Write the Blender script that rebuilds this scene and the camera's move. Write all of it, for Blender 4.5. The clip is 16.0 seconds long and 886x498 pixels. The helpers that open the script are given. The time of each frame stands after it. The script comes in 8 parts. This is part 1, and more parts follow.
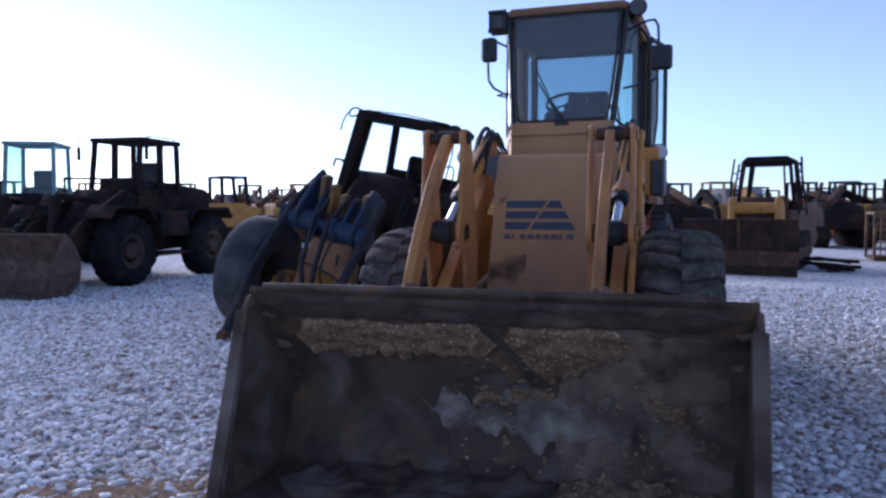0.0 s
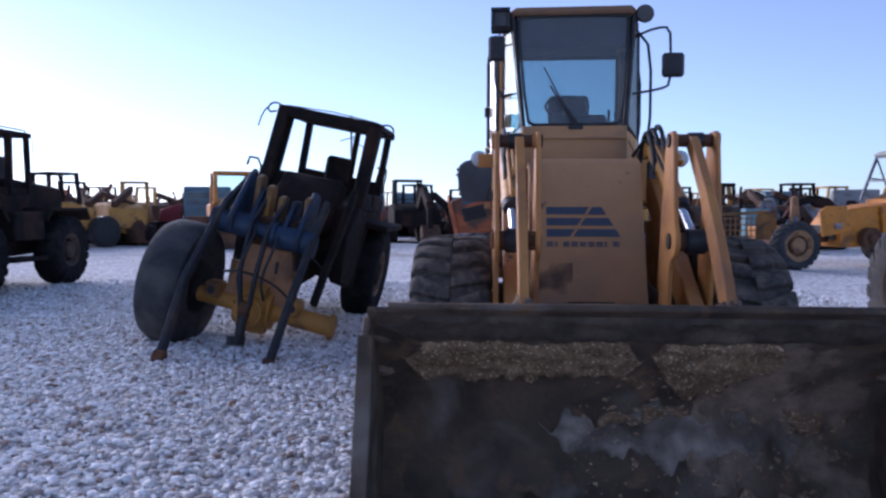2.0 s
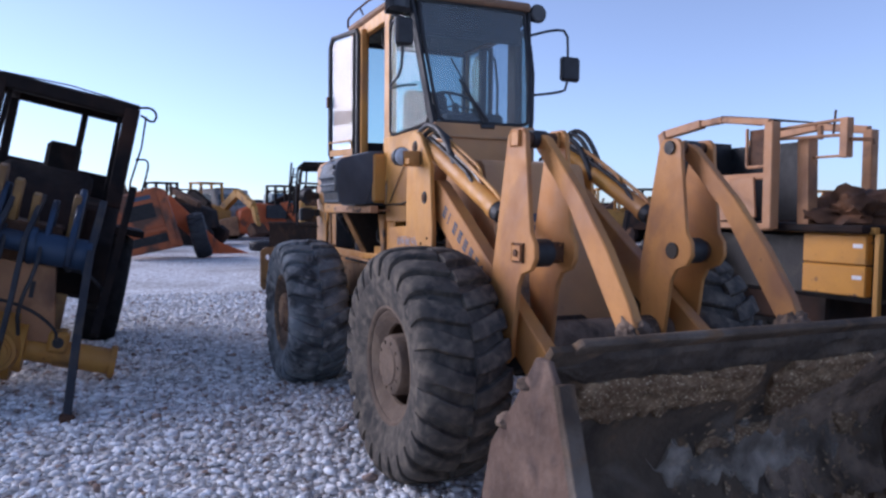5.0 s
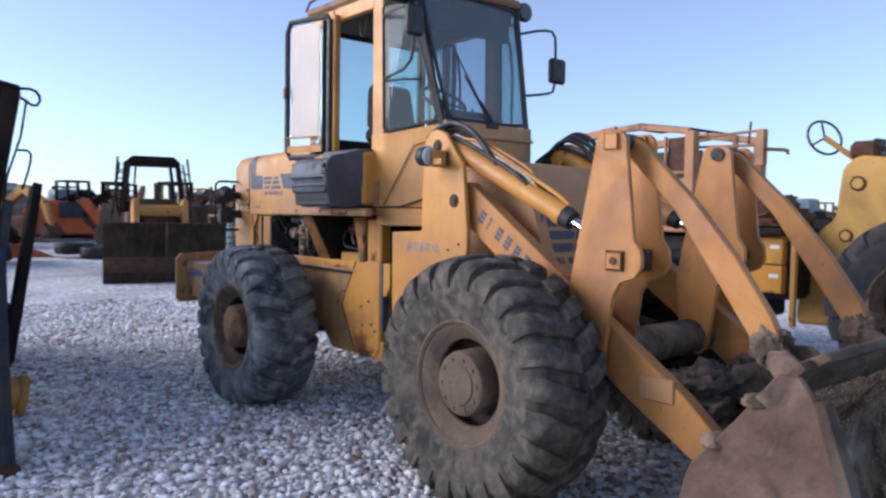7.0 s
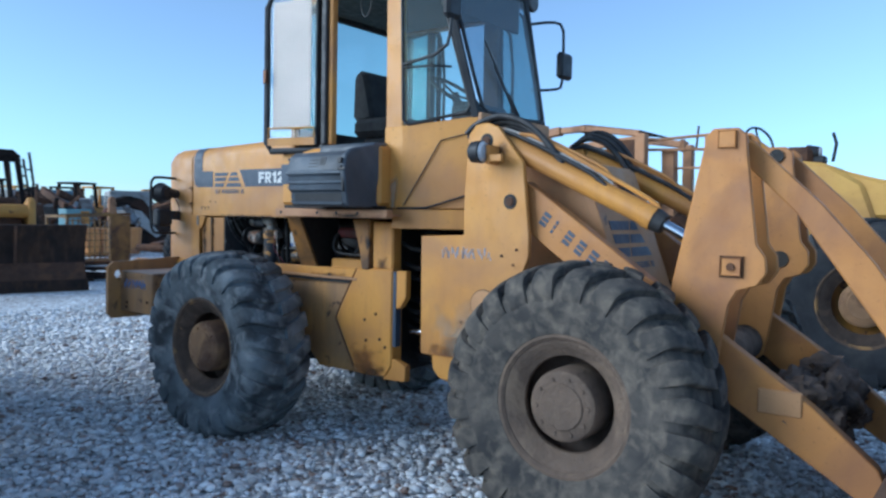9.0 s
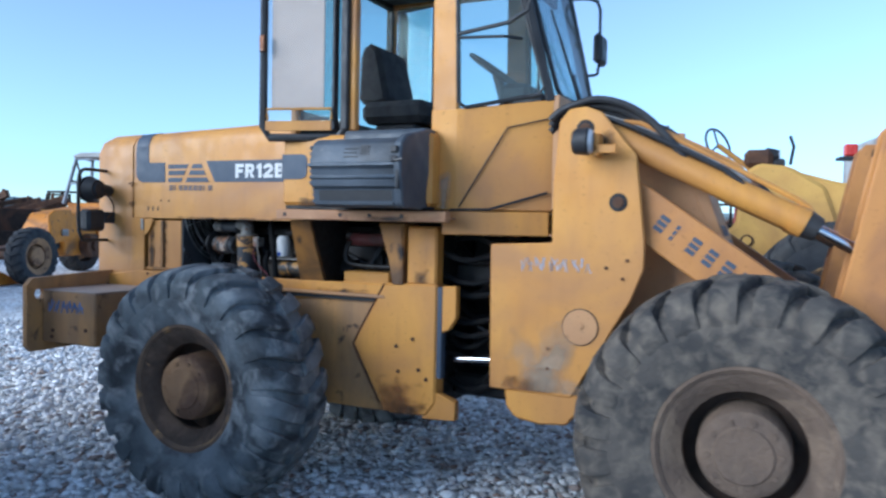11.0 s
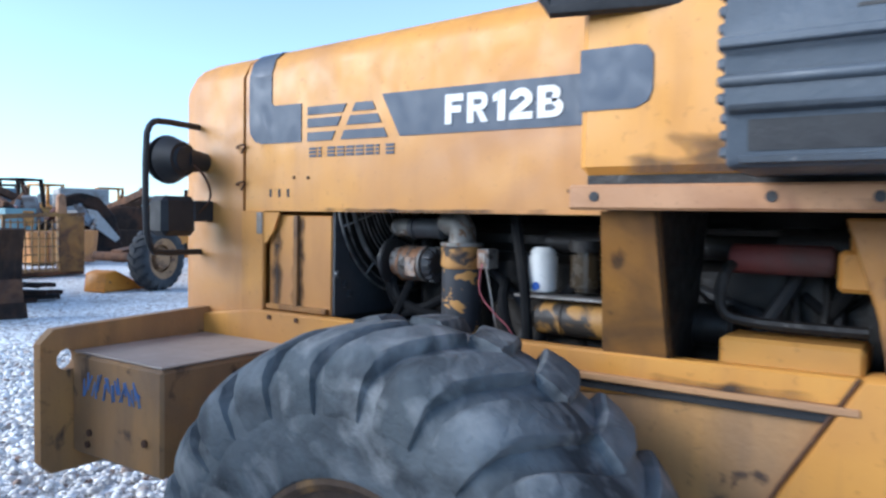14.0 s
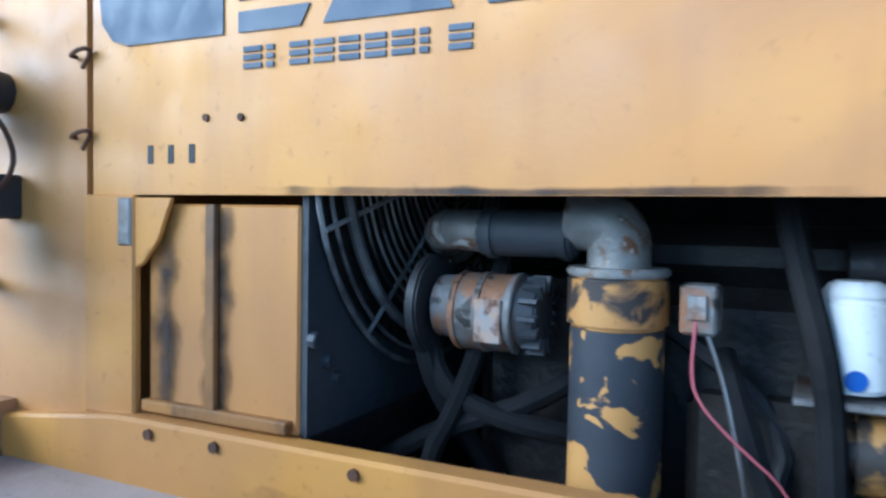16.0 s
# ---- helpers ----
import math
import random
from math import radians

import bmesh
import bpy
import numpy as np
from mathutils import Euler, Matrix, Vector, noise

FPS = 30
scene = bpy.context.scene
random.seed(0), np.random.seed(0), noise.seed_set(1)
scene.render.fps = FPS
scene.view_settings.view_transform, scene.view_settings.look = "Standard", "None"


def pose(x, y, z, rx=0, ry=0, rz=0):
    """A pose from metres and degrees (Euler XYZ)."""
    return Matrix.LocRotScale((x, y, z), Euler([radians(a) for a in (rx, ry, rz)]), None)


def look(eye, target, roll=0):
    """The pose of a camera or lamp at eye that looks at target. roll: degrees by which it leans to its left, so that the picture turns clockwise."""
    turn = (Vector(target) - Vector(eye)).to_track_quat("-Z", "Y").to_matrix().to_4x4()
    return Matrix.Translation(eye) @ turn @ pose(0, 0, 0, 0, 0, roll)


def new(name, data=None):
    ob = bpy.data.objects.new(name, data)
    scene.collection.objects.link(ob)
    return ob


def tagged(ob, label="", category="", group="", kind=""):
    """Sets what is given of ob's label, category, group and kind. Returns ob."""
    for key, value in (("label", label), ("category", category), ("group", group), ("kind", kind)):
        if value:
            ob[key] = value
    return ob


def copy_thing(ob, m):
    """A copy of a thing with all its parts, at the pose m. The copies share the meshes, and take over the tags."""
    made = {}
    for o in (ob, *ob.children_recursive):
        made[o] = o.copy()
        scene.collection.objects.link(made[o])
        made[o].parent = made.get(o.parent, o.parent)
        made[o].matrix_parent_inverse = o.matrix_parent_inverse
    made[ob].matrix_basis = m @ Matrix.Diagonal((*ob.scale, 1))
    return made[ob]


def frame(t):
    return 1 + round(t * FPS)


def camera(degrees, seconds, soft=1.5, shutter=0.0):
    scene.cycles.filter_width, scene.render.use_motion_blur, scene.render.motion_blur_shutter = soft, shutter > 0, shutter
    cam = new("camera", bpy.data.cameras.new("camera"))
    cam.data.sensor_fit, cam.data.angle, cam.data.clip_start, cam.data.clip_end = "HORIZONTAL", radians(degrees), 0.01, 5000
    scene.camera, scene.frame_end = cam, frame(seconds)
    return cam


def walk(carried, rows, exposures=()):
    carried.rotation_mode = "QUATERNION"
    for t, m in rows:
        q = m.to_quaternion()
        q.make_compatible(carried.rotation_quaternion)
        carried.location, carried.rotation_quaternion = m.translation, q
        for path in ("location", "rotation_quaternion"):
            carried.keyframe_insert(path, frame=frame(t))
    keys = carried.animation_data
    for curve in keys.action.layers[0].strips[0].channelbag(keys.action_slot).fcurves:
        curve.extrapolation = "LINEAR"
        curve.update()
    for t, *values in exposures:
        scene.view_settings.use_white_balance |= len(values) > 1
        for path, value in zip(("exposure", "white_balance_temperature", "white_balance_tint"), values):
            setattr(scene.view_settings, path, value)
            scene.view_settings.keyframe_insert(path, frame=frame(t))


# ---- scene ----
cam = camera(61.0, 16.0, 2.5, 0.4)
METRES, EYE, TILT, LEAN, TURN = 13.19, 1.54, 0.0, 0.0, 19.0
ROWS = [
    (0.0, 0.0, 0.0, 0.0, -0.0, -3.07, 0.05),
    (0.5, -0.0306, 0.0074, 0.0027, -2.19, -3.07, -0.01),
    (1.0, -0.0624, 0.0121, 0.0036, -5.03, -3.12, -0.03),
    (1.5, -0.0907, 0.0264, 0.0007, -10.1, -3.12, -0.12),
    (2.0, -0.1167, 0.043, 0.0034, -13.58, -3.08, -0.17),
    (2.5, -0.1454, 0.0609, 0.0042, -16.77, -3.23, -0.22),
    (3.0, -0.1675, 0.0858, 0.0025, -19.9, -3.26, -0.24),
    (3.5, -0.1896, 0.1107, 0.0051, -21.78, -3.22, -0.28),
    (4.0, -0.2108, 0.1309, 0.0055, -30.77, -3.11, -0.45),
    (6.5, -0.282, 0.2623, 0.0053, -52.43, -2.82, -0.91),
    (7.0, -0.298, 0.2881, 0.0063, -58.43, -2.78, -0.98),
    (7.5, -0.3065, 0.3137, 0.0035, -62.78, -2.66, -1.05),
    (8.0, -0.3104, 0.3445, 0.0042, -65.81, -2.53, -1.13),
    (8.5, -0.3155, 0.3733, 0.0051, -68.09, -2.52, -1.12),
    (11.0, -0.2628, 0.5097, 0.0037, -83.61, -2.07, -1.18),
    (11.5, -0.2384, 0.5334, 0.0055, -82.92, -2.14, -1.15),
    (12.0, -0.2049, 0.5481, 0.0023, -81.91, -2.26, -1.06),
    (12.5, -0.1731, 0.5634, 0.0006, -79.79, -2.24, -1.05),
    (13.0, -0.1394, 0.5788, 0.0019, -77.84, -2.32, -1.03),
    (13.5, -0.1032, 0.5913, 0.0021, -76.39, -2.41, -0.95),
    (14.0, -0.0747, 0.6058, 0.0016, -74.43, -2.39, -0.98),
    (14.5, -0.0479, 0.6216, 0.0025, -73.35, -2.42, -0.95),
    (15.0, -0.0198, 0.6373, -0.0, -73.17, -2.4, -0.94),
    (15.5, 0.0053, 0.6521, -0.0003, -80.11, -2.1, -1.05),
    (16.0, 0.0256, 0.6603, 0.0004, -82.81, -2.37, -1.0),
]
EXPOSURES = [(0.0, 0.92, 5200, 25), (4.0, 0.97, 5400, 25), (6.5, 1.2, 5500, 18), (7.0, 1.24, 5700, 17), (8.5, 1.11, 4850, -1), (11.0, 1.36, 4950, 3), (12.0, 1.58, 5150, 5), (14.5, 1.85, 5250, 5), (15.0, 1.82, 5080, 3), (16.0, 2.12, 4420, -3)]
walk(cam, [(t, pose(0, 0, EYE, TILT, LEAN, TURN) @ pose(METRES * x, METRES * y, METRES * z, 90 + pitch, roll, yaw)) for t, x, y, z, yaw, pitch, roll in ROWS], EXPOSURES)

# ---- light: dusk sky, the sun just gone, its glow low in the north-west ----
SUN_AZ = 48.0  # degrees from +y towards -x
SUN_EL = 8.0
world = bpy.data.worlds.new("dusk")
scene.world = world
world.use_nodes = True
wn = world.node_tree.nodes
sky = wn.new("ShaderNodeTexSky")
sky.sky_type = "NISHITA"
sky.sun_disc = False
sky.sun_elevation = radians(SUN_EL)
sky.sun_rotation = radians(-SUN_AZ)
sky.air_density, sky.dust_density, sky.ozone_density = 0.75, 0.12, 3.2
haze = wn.new("ShaderNodeHueSaturation")
haze.inputs["Saturation"].default_value = 0.62
world.node_tree.links.new(sky.outputs[0], haze.inputs["Color"])
world.node_tree.links.new(haze.outputs[0], wn["Background"].inputs[0])
wn["Background"].inputs[1].default_value = 0.125
sun_data = bpy.data.lights.new("sun", "SUN")
sun_data.energy, sun_data.angle, sun_data.color = 2.3, radians(50), (1.0, 0.9, 0.8)
sun = new("sun", sun_data)
sun.matrix_world = look((-30 * math.sin(radians(SUN_AZ)), 30 * math.cos(radians(SUN_AZ)), 30 * math.tan(radians(SUN_EL + 8.0))), (0, 0, 0))


# ---- materials ----
def mat(name, base, alt=None, scale=6.0, stain=None, stain_scale=1.3, stain_at=0.6, soft=0.08, rough=0.6, metal=0.0,
        bump=0.15, bump_scale=60.0, island=0.0, spec=0.4, stain2=None, stain2_scale=9.0, stain2_at=0.66, streak=None, streak_at=0.58, stain2_soft=0.0):
    """Colour in two tones by fine noise, with stains of their own shape by broad noise, and a fine relief."""
    m = bpy.data.materials.new(name)
    m.use_nodes = True
    n, l = m.node_tree.nodes, m.node_tree.links
    b = n["Principled BSDF"]
    b.inputs["Roughness"].default_value, b.inputs["Metallic"].default_value = rough, metal
    b.inputs["Specular IOR Level"].default_value = spec
    tc = n.new("ShaderNodeTexCoord")
    info = n.new("ShaderNodeObjectInfo")
    shift = n.new("ShaderNodeVectorMath")
    shift.operation = "MULTIPLY_ADD"
    shift.inputs[1].default_value = (1, 1, 1)
    times = n.new("ShaderNodeMath")
    times.operation = "MULTIPLY"
    times.inputs[1].default_value = 13.0
    l.new(info.outputs["Random"], times.inputs[0])
    l.new(tc.outputs["Object"], shift.inputs[0])
    l.new(times.outputs[0], shift.inputs[2])

    def noise_at(s, detail=5.0, distort=0.3):
        x = n.new("ShaderNodeTexNoise")
        x.inputs["Scale"].default_value, x.inputs["Detail"].default_value = s, detail
        x.inputs["Distortion"].default_value = distort
        l.new(shift.outputs[0], x.inputs["Vector"])
        return x.outputs["Fac"]

    def ramp(fac, a, z):
        r = n.new("ShaderNodeMapRange")
        r.inputs["From Min"].default_value, r.inputs["From Max"].default_value = a, z
        r.clamp = True
        l.new(fac, r.inputs["Value"])
        return r.outputs[0]

    def mix(fac, a, z):
        x = n.new("ShaderNodeMix")
        x.data_type = "RGBA"
        l.new(fac, x.inputs[0])
        for s, v in ((x.inputs[6], a), (x.inputs[7], z)):
            if isinstance(v, tuple):
                s.default_value = (*v, 1)
            else:
                l.new(v, s)
        return x.outputs[2]

    alt = alt or tuple(c * 0.75 for c in base)
    col = mix(ramp(noise_at(scale), 0.35, 0.68), base, alt)
    fine = noise_at(scale * 14, 3.0)
    col = mix(ramp(fine, 0.62, 0.80), col, tuple(c * 0.7 for c in alt))
    if stain:
        col = mix(ramp(noise_at(stain_scale, 8.0, 0.6), stain_at - soft, stain_at + soft), col, stain)
    if streak:
        mp = n.new("ShaderNodeMapping")
        mp.inputs["Scale"].default_value = (6.0, 6.0, 1.1)
        l.new(shift.outputs[0], mp.inputs[0])
        st = n.new("ShaderNodeTexNoise")
        st.inputs["Scale"].default_value, st.inputs["Detail"].default_value = 1.6, 7
        l.new(mp.outputs[0], st.inputs["Vector"])
        thin = ramp(st.outputs["Fac"], streak_at - 0.10, streak_at + 0.16)
        thin.node.inputs["To Max"].default_value = 0.45
        col = mix(thin, col, streak)
    if stain2:
        col = mix(ramp(noise_at(stain2_scale, 8.0, 0.4), stain2_at - 0.02 - stain2_soft, stain2_at + 0.03 + stain2_soft), col, stain2)
    if island:
        g = n.new("ShaderNodeNewGeometry")
        hsv = n.new("ShaderNodeHueSaturation")
        l.new(ramp(g.outputs["Random Per Island"], -1e-3, 1.0), hsv.inputs["Value"])
        r = hsv.inputs["Value"].links[0].from_node
        r.inputs["To Min"].default_value, r.inputs["To Max"].default_value = 1 - island, 1 + island * 0.5
        l.new(col, hsv.inputs["Color"])
        col = hsv.outputs[0]
    l.new(col, b.inputs["Base Color"])
    rr = ramp(noise_at(scale * 3), 0.3, 0.7)
    r = rr.node
    r.inputs["To Min"].default_value, r.inputs["To Max"].default_value = max(0.03, rough - 0.12), min(1, rough + 0.15)
    l.new(rr, b.inputs["Roughness"])
    if bump:
        bp = n.new("ShaderNodeBump")
        bp.inputs["Strength"].default_value, bp.inputs["Distance"].default_value = bump, 0.01
        l.new(noise_at(bump_scale, 6.0), bp.inputs["Height"])
        l.new(bp.outputs[0], b.inputs["Normal"])
    return m


def blotchy(m, scale=16.0, at=0.5, soft=0.08):
    """Makes a stain's material break up into blotches at its rims."""
    n, l = m.node_tree.nodes, m.node_tree.links
    tc, x, r = n.new("ShaderNodeTexCoord"), n.new("ShaderNodeTexNoise"), n.new("ShaderNodeMapRange")
    x.inputs["Scale"].default_value, x.inputs["Detail"].default_value = scale, 8
    r.inputs["From Min"].default_value, r.inputs["From Max"].default_value = at - soft, at + soft
    l.new(tc.outputs["Object"], x.inputs["Vector"])
    l.new(x.outputs["Fac"], r.inputs["Value"])
    l.new(r.outputs[0], n["Principled BSDF"].inputs["Alpha"])
    return m


def glass(name, tint, gloss=0.03, dust=0.0):
    """Clear tinted sheet with a sheen that grows towards glancing angles, and a film of dust."""
    m = bpy.data.materials.new(name)
    m.use_nodes = True
    n, l = m.node_tree.nodes, m.node_tree.links
    out = n["Material Output"]
    t, g, f, x = (n.new("ShaderNode" + k) for k in ("BsdfTransparent", "BsdfGlossy", "LayerWeight", "MixShader"))
    t.inputs[0].default_value = (*tint, 1)
    g.inputs["Roughness"].default_value = gloss
    f.inputs["Blend"].default_value = 0.5
    steep, k = n.new("ShaderNodeMath"), n.new("ShaderNodeMath")
    steep.operation, steep.inputs[1].default_value = "POWER", 4.0
    k.operation, k.inputs[1].default_value, k.inputs[2].default_value = "MULTIPLY_ADD", 0.35, 0.015
    l.new(f.outputs["Facing"], steep.inputs[0])
    l.new(steep.outputs[0], k.inputs[0])
    if dust:
        d, y = n.new("ShaderNodeBsdfDiffuse"), n.new("ShaderNodeMixShader")
        d.inputs[0].default_value = (0.62, 0.64, 0.63, 1)
        y.inputs[0].default_value = dust
        l.new(t.outputs[0], y.inputs[1])
        l.new(d.outputs[0], y.inputs[2])
        t = y
    for a, z in ((k.outputs[0], x.inputs[0]), (t.outputs[0], x.inputs[1]), (g.outputs[0], x.inputs[2]), (x.outputs[0], out.inputs[0])):
        l.new(a, z)
    return m


RUST = (0.085, 0.04, 0.022)
YEL = mat("yellow_paint", (0.612, 0.293, 0.055), (0.555, 0.252, 0.047), 3, (0.40, 0.19, 0.065), 1.3, 0.57, 0.12, 0.5, bump=0.05, bump_scale=90, streak=(0.33, 0.15, 0.05), streak_at=0.60,
          stain2=(0.20, 0.085, 0.03), stain2_scale=26, stain2_at=0.77)
YELPALE = mat("faded_yellow_paint", (0.50, 0.27, 0.115), (0.44, 0.235, 0.105), 4, (0.33, 0.19, 0.10), 1.6, 0.60, 0.1, 0.62, bump=0.06,
              stain2=(0.12, 0.07, 0.045), stain2_scale=5, stain2_at=0.70)
OCHRE = mat("dirty_ochre_paint", (0.26, 0.145, 0.04), (0.19, 0.105, 0.035), 4, (0.07, 0.04, 0.025), 2, 0.55, 0.1, 0.65, bump=0.2)
YELOLD = mat("worn_yellow_paint", (0.50, 0.25, 0.045), (0.40, 0.195, 0.045), 3, (0.12, 0.06, 0.03), 1.5, 0.62, 0.06, 0.6, bump=0.1,
             stain2=(0.08, 0.04, 0.025), stain2_scale=6, stain2_at=0.66)
YELBRIGHT = mat("amber_yellow_paint", (0.57, 0.255, 0.026), (0.50, 0.22, 0.026), 3, (0.25, 0.13, 0.035), 1.4, 0.62, 0.08, 0.5, bump=0.08, stain2=(0.10, 0.05, 0.03), stain2_scale=7, stain2_at=0.69)
ORANGE = mat("orange_paint", (0.62, 0.13, 0.03), (0.5, 0.11, 0.03), 3, (0.16, 0.06, 0.03), 1.6, 0.62, 0.07, 0.6, bump=0.1)
RUBBER = mat("old_tyre_rubber", (0.105, 0.117, 0.124), (0.195, 0.21, 0.22), 5, (0.045, 0.048, 0.052), 4.2, 0.53, 0.10, 0.82, bump=1.0, bump_scale=26, spec=0.25, stain2=(0.27, 0.275, 0.272), stain2_scale=9, stain2_at=0.60, stain2_soft=0.06)
DARKRUBBER = mat("black_tyre_rubber", (0.035, 0.036, 0.039), (0.055, 0.055, 0.057), 6, (0.085, 0.078, 0.07), 2.6, 0.58, 0.12, 0.85, bump=0.6, bump_scale=30, spec=0.25)
MUDRUBBER = mat("muddy_tyre_rubber", (0.078, 0.070, 0.062), (0.115, 0.099, 0.083), 8, (0.046, 0.044, 0.043), 5.0, 0.55, 0.14, 0.95, bump=1.0, bump_scale=20, spec=0.12,
                stain2=(0.175, 0.146, 0.114), stain2_scale=15, stain2_at=0.58, stain2_soft=0.12)
RIM = mat("muddy_rim", (0.052, 0.036, 0.026), (0.036, 0.026, 0.02), 7, (0.08, 0.05, 0.035), 3, 0.55, 0.08, 0.85, bump=0.4, bump_scale=40)
RIMDISC = mat("muddy_rim_disc", (0.092, 0.062, 0.043), (0.055, 0.039, 0.029), 9, (0.15, 0.098, 0.064), 5, 0.58, 0.07, 0.9, bump=0.6, bump_scale=40, stain2=(0.25, 0.145, 0.07), stain2_scale=9, stain2_at=0.68)
HUBMUD = mat("ochre_hub", (0.36, 0.205, 0.095), (0.25, 0.14, 0.07), 8, (0.13, 0.07, 0.04), 4, 0.57, 0.06, 0.8, bump=0.4, bump_scale=50)
BUCKETSTEEL = mat("dirty_bucket_steel", (0.058, 0.044, 0.034), (0.115, 0.082, 0.057), 4, (0.18, 0.15, 0.122), 2.1, 0.62, 0.10, 0.92, 0.0, 0.9, 30, spec=0.12, stain2=(0.15, 0.096, 0.057), stain2_scale=6, stain2_at=0.62, stain2_soft=0.04)
BUCKETRUST = mat("rusty_bucket_side", (0.125, 0.077, 0.054), (0.075, 0.047, 0.034), 7, (0.18, 0.118, 0.085), 3.4, 0.57, 0.12, 0.88, 0.05, 1.0, 22, stain2=(0.075, 0.05, 0.04), stain2_scale=8, stain2_at=0.62, stain2_soft=0.06)
SOIL = mat("caked_soil", (0.30, 0.20, 0.118), (0.12, 0.076, 0.046), 17, (0.16, 0.10, 0.06), 6, 0.52, 0.1, 0.97, bump=1.0, bump_scale=60, spec=0.1, stain2=(0.58, 0.45, 0.29), stain2_scale=85, stain2_at=0.61)
ASH = mat("pale_cement_dust", (0.40, 0.335, 0.275), (0.24, 0.20, 0.165), 7, (0.11, 0.088, 0.07), 3, 0.56, 0.14, 0.95, bump=0.8, bump_scale=40, spec=0.1)
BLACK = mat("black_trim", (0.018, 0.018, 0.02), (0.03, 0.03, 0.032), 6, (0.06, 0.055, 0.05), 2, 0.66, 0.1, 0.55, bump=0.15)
GREYBOX = mat("weathered_black_plastic", (0.035, 0.038, 0.044), (0.055, 0.058, 0.064), 5, (0.09, 0.085, 0.08), 2, 0.62, 0.1, 0.5, bump=0.2)
BOXPLASTIC = mat("sun_greyed_box_plastic", (0.068, 0.082, 0.102), (0.092, 0.106, 0.126), 4, (0.045, 0.05, 0.058), 2.2, 0.56, 0.12, 0.5, bump=0.2, stain2=(0.13, 0.135, 0.14), stain2_scale=30, stain2_at=0.72)
DECAL = mat("dark_grey_decal", (0.052, 0.068, 0.098), (0.066, 0.082, 0.112), 6, (0.08, 0.09, 0.11), 2, 0.7, 0.1, 0.5, bump=0.04)
WHITE = mat("white_lettering", (0.75, 0.74, 0.72), (0.66, 0.65, 0.62), 8, rough=0.5, bump=0.03)
CHALK = mat("blue_chalk", (0.14, 0.26, 0.56), (0.26, 0.30, 0.42), 25, rough=0.9, bump=0.1)
STEEL = mat("dull_steel", (0.30, 0.29, 0.28), (0.20, 0.18, 0.16), 8, RUST, 3, 0.62, 0.06, 0.45, 0.8, 0.15)
CHROME = mat("bare_piston_rod", (0.75, 0.75, 0.77), (0.6, 0.6, 0.62), 8, rough=0.12, metal=1.0, bump=0.0)
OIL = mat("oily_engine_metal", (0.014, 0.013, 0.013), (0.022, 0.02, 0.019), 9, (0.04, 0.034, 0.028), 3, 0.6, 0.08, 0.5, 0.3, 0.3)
RUSTY = mat("rusted_steel", (0.10, 0.05, 0.028), (0.06, 0.032, 0.02), 7, (0.16, 0.075, 0.035), 2, 0.58, 0.1, 0.85, 0.1, 0.4)
BURNT = mat("burnt_steel", (0.013, 0.011, 0.011), (0.024, 0.017, 0.014), 4, (0.055, 0.028, 0.018), 1.2, 0.60, 0.1, 0.9, 0.0, 0.4, spec=0.15)
SOOTRUBBER = mat("sooty_black_rubber", (0.011, 0.011, 0.012), (0.02, 0.02, 0.021), 6, (0.035, 0.032, 0.03), 2.6, 0.62, 0.1, 0.95, bump=0.5, bump_scale=30, spec=0.08)
BLUE = mat("sooty_blue_paint", (0.018, 0.040, 0.080), (0.021, 0.044, 0.085), 4, (0.015, 0.015, 0.018), 1.6, 0.56, 0.1, 0.55, bump=0.1)
TEAL = mat("pale_teal_paint", (0.17, 0.30, 0.33), (0.14, 0.25, 0.28), 3, (0.10, 0.10, 0.09), 1.5, 0.62, 0.1, 0.5, bump=0.1)
CLOTH = mat("worn_seat_cloth", (0.03, 0.03, 0.033), (0.05, 0.05, 0.05), 12, (0.08, 0.075, 0.07), 3, 0.62, 0.1, 0.95, bump=0.4)
LAMPGLASS = mat("lamp_glass", (0.5, 0.52, 0.55), (0.38, 0.4, 0.42), 20, rough=0.12, bump=0.05, spec=0.7)
PINK = mat("red_wire_sheath", (0.42, 0.10, 0.12), (0.32, 0.08, 0.09), 12, rough=0.6, bump=0.0)
REDLAMP = mat("red_lamp", (0.5, 0.04, 0.03), rough=0.3, bump=0.0)
GLASS = glass("cab_glass", (0.78, 0.89, 0.88), dust=0.055)
GLASSTINT = glass("tinted_windscreen", (0.62, 0.70, 0.75), dust=0.11)
GLASSCLEAR = glass("door_glass", (0.93, 0.945, 0.935), dust=0.04)


FRONTHUB = mat("mud_brown_hub", (0.155, 0.108, 0.075), (0.11, 0.078, 0.056), 9, (0.21, 0.15, 0.10), 4, 0.6, 0.08, 0.9, bump=0.8, bump_scale=45)
YELARM = mat(streak=(0.34, 0.14, 0.045), streak_at=0.62, name="scuffed_arm_paint", base=(0.52, 0.236, 0.060), alt=(0.45, 0.20, 0.054), scale=4, stain=(0.29, 0.13, 0.055), stain_scale=1.8, stain_at=0.57, soft=0.1, rough=0.55, bump=0.08,
             stain2=(0.11, 0.06, 0.035), stain2_scale=8, stain2_at=0.70)
DOORBOARD = mat("pinkish_door_board", (0.64, 0.50, 0.43), (0.58, 0.46, 0.40), 3, (0.48, 0.38, 0.33), 1.5, 0.6, 0.15, 0.6, bump=0.03)
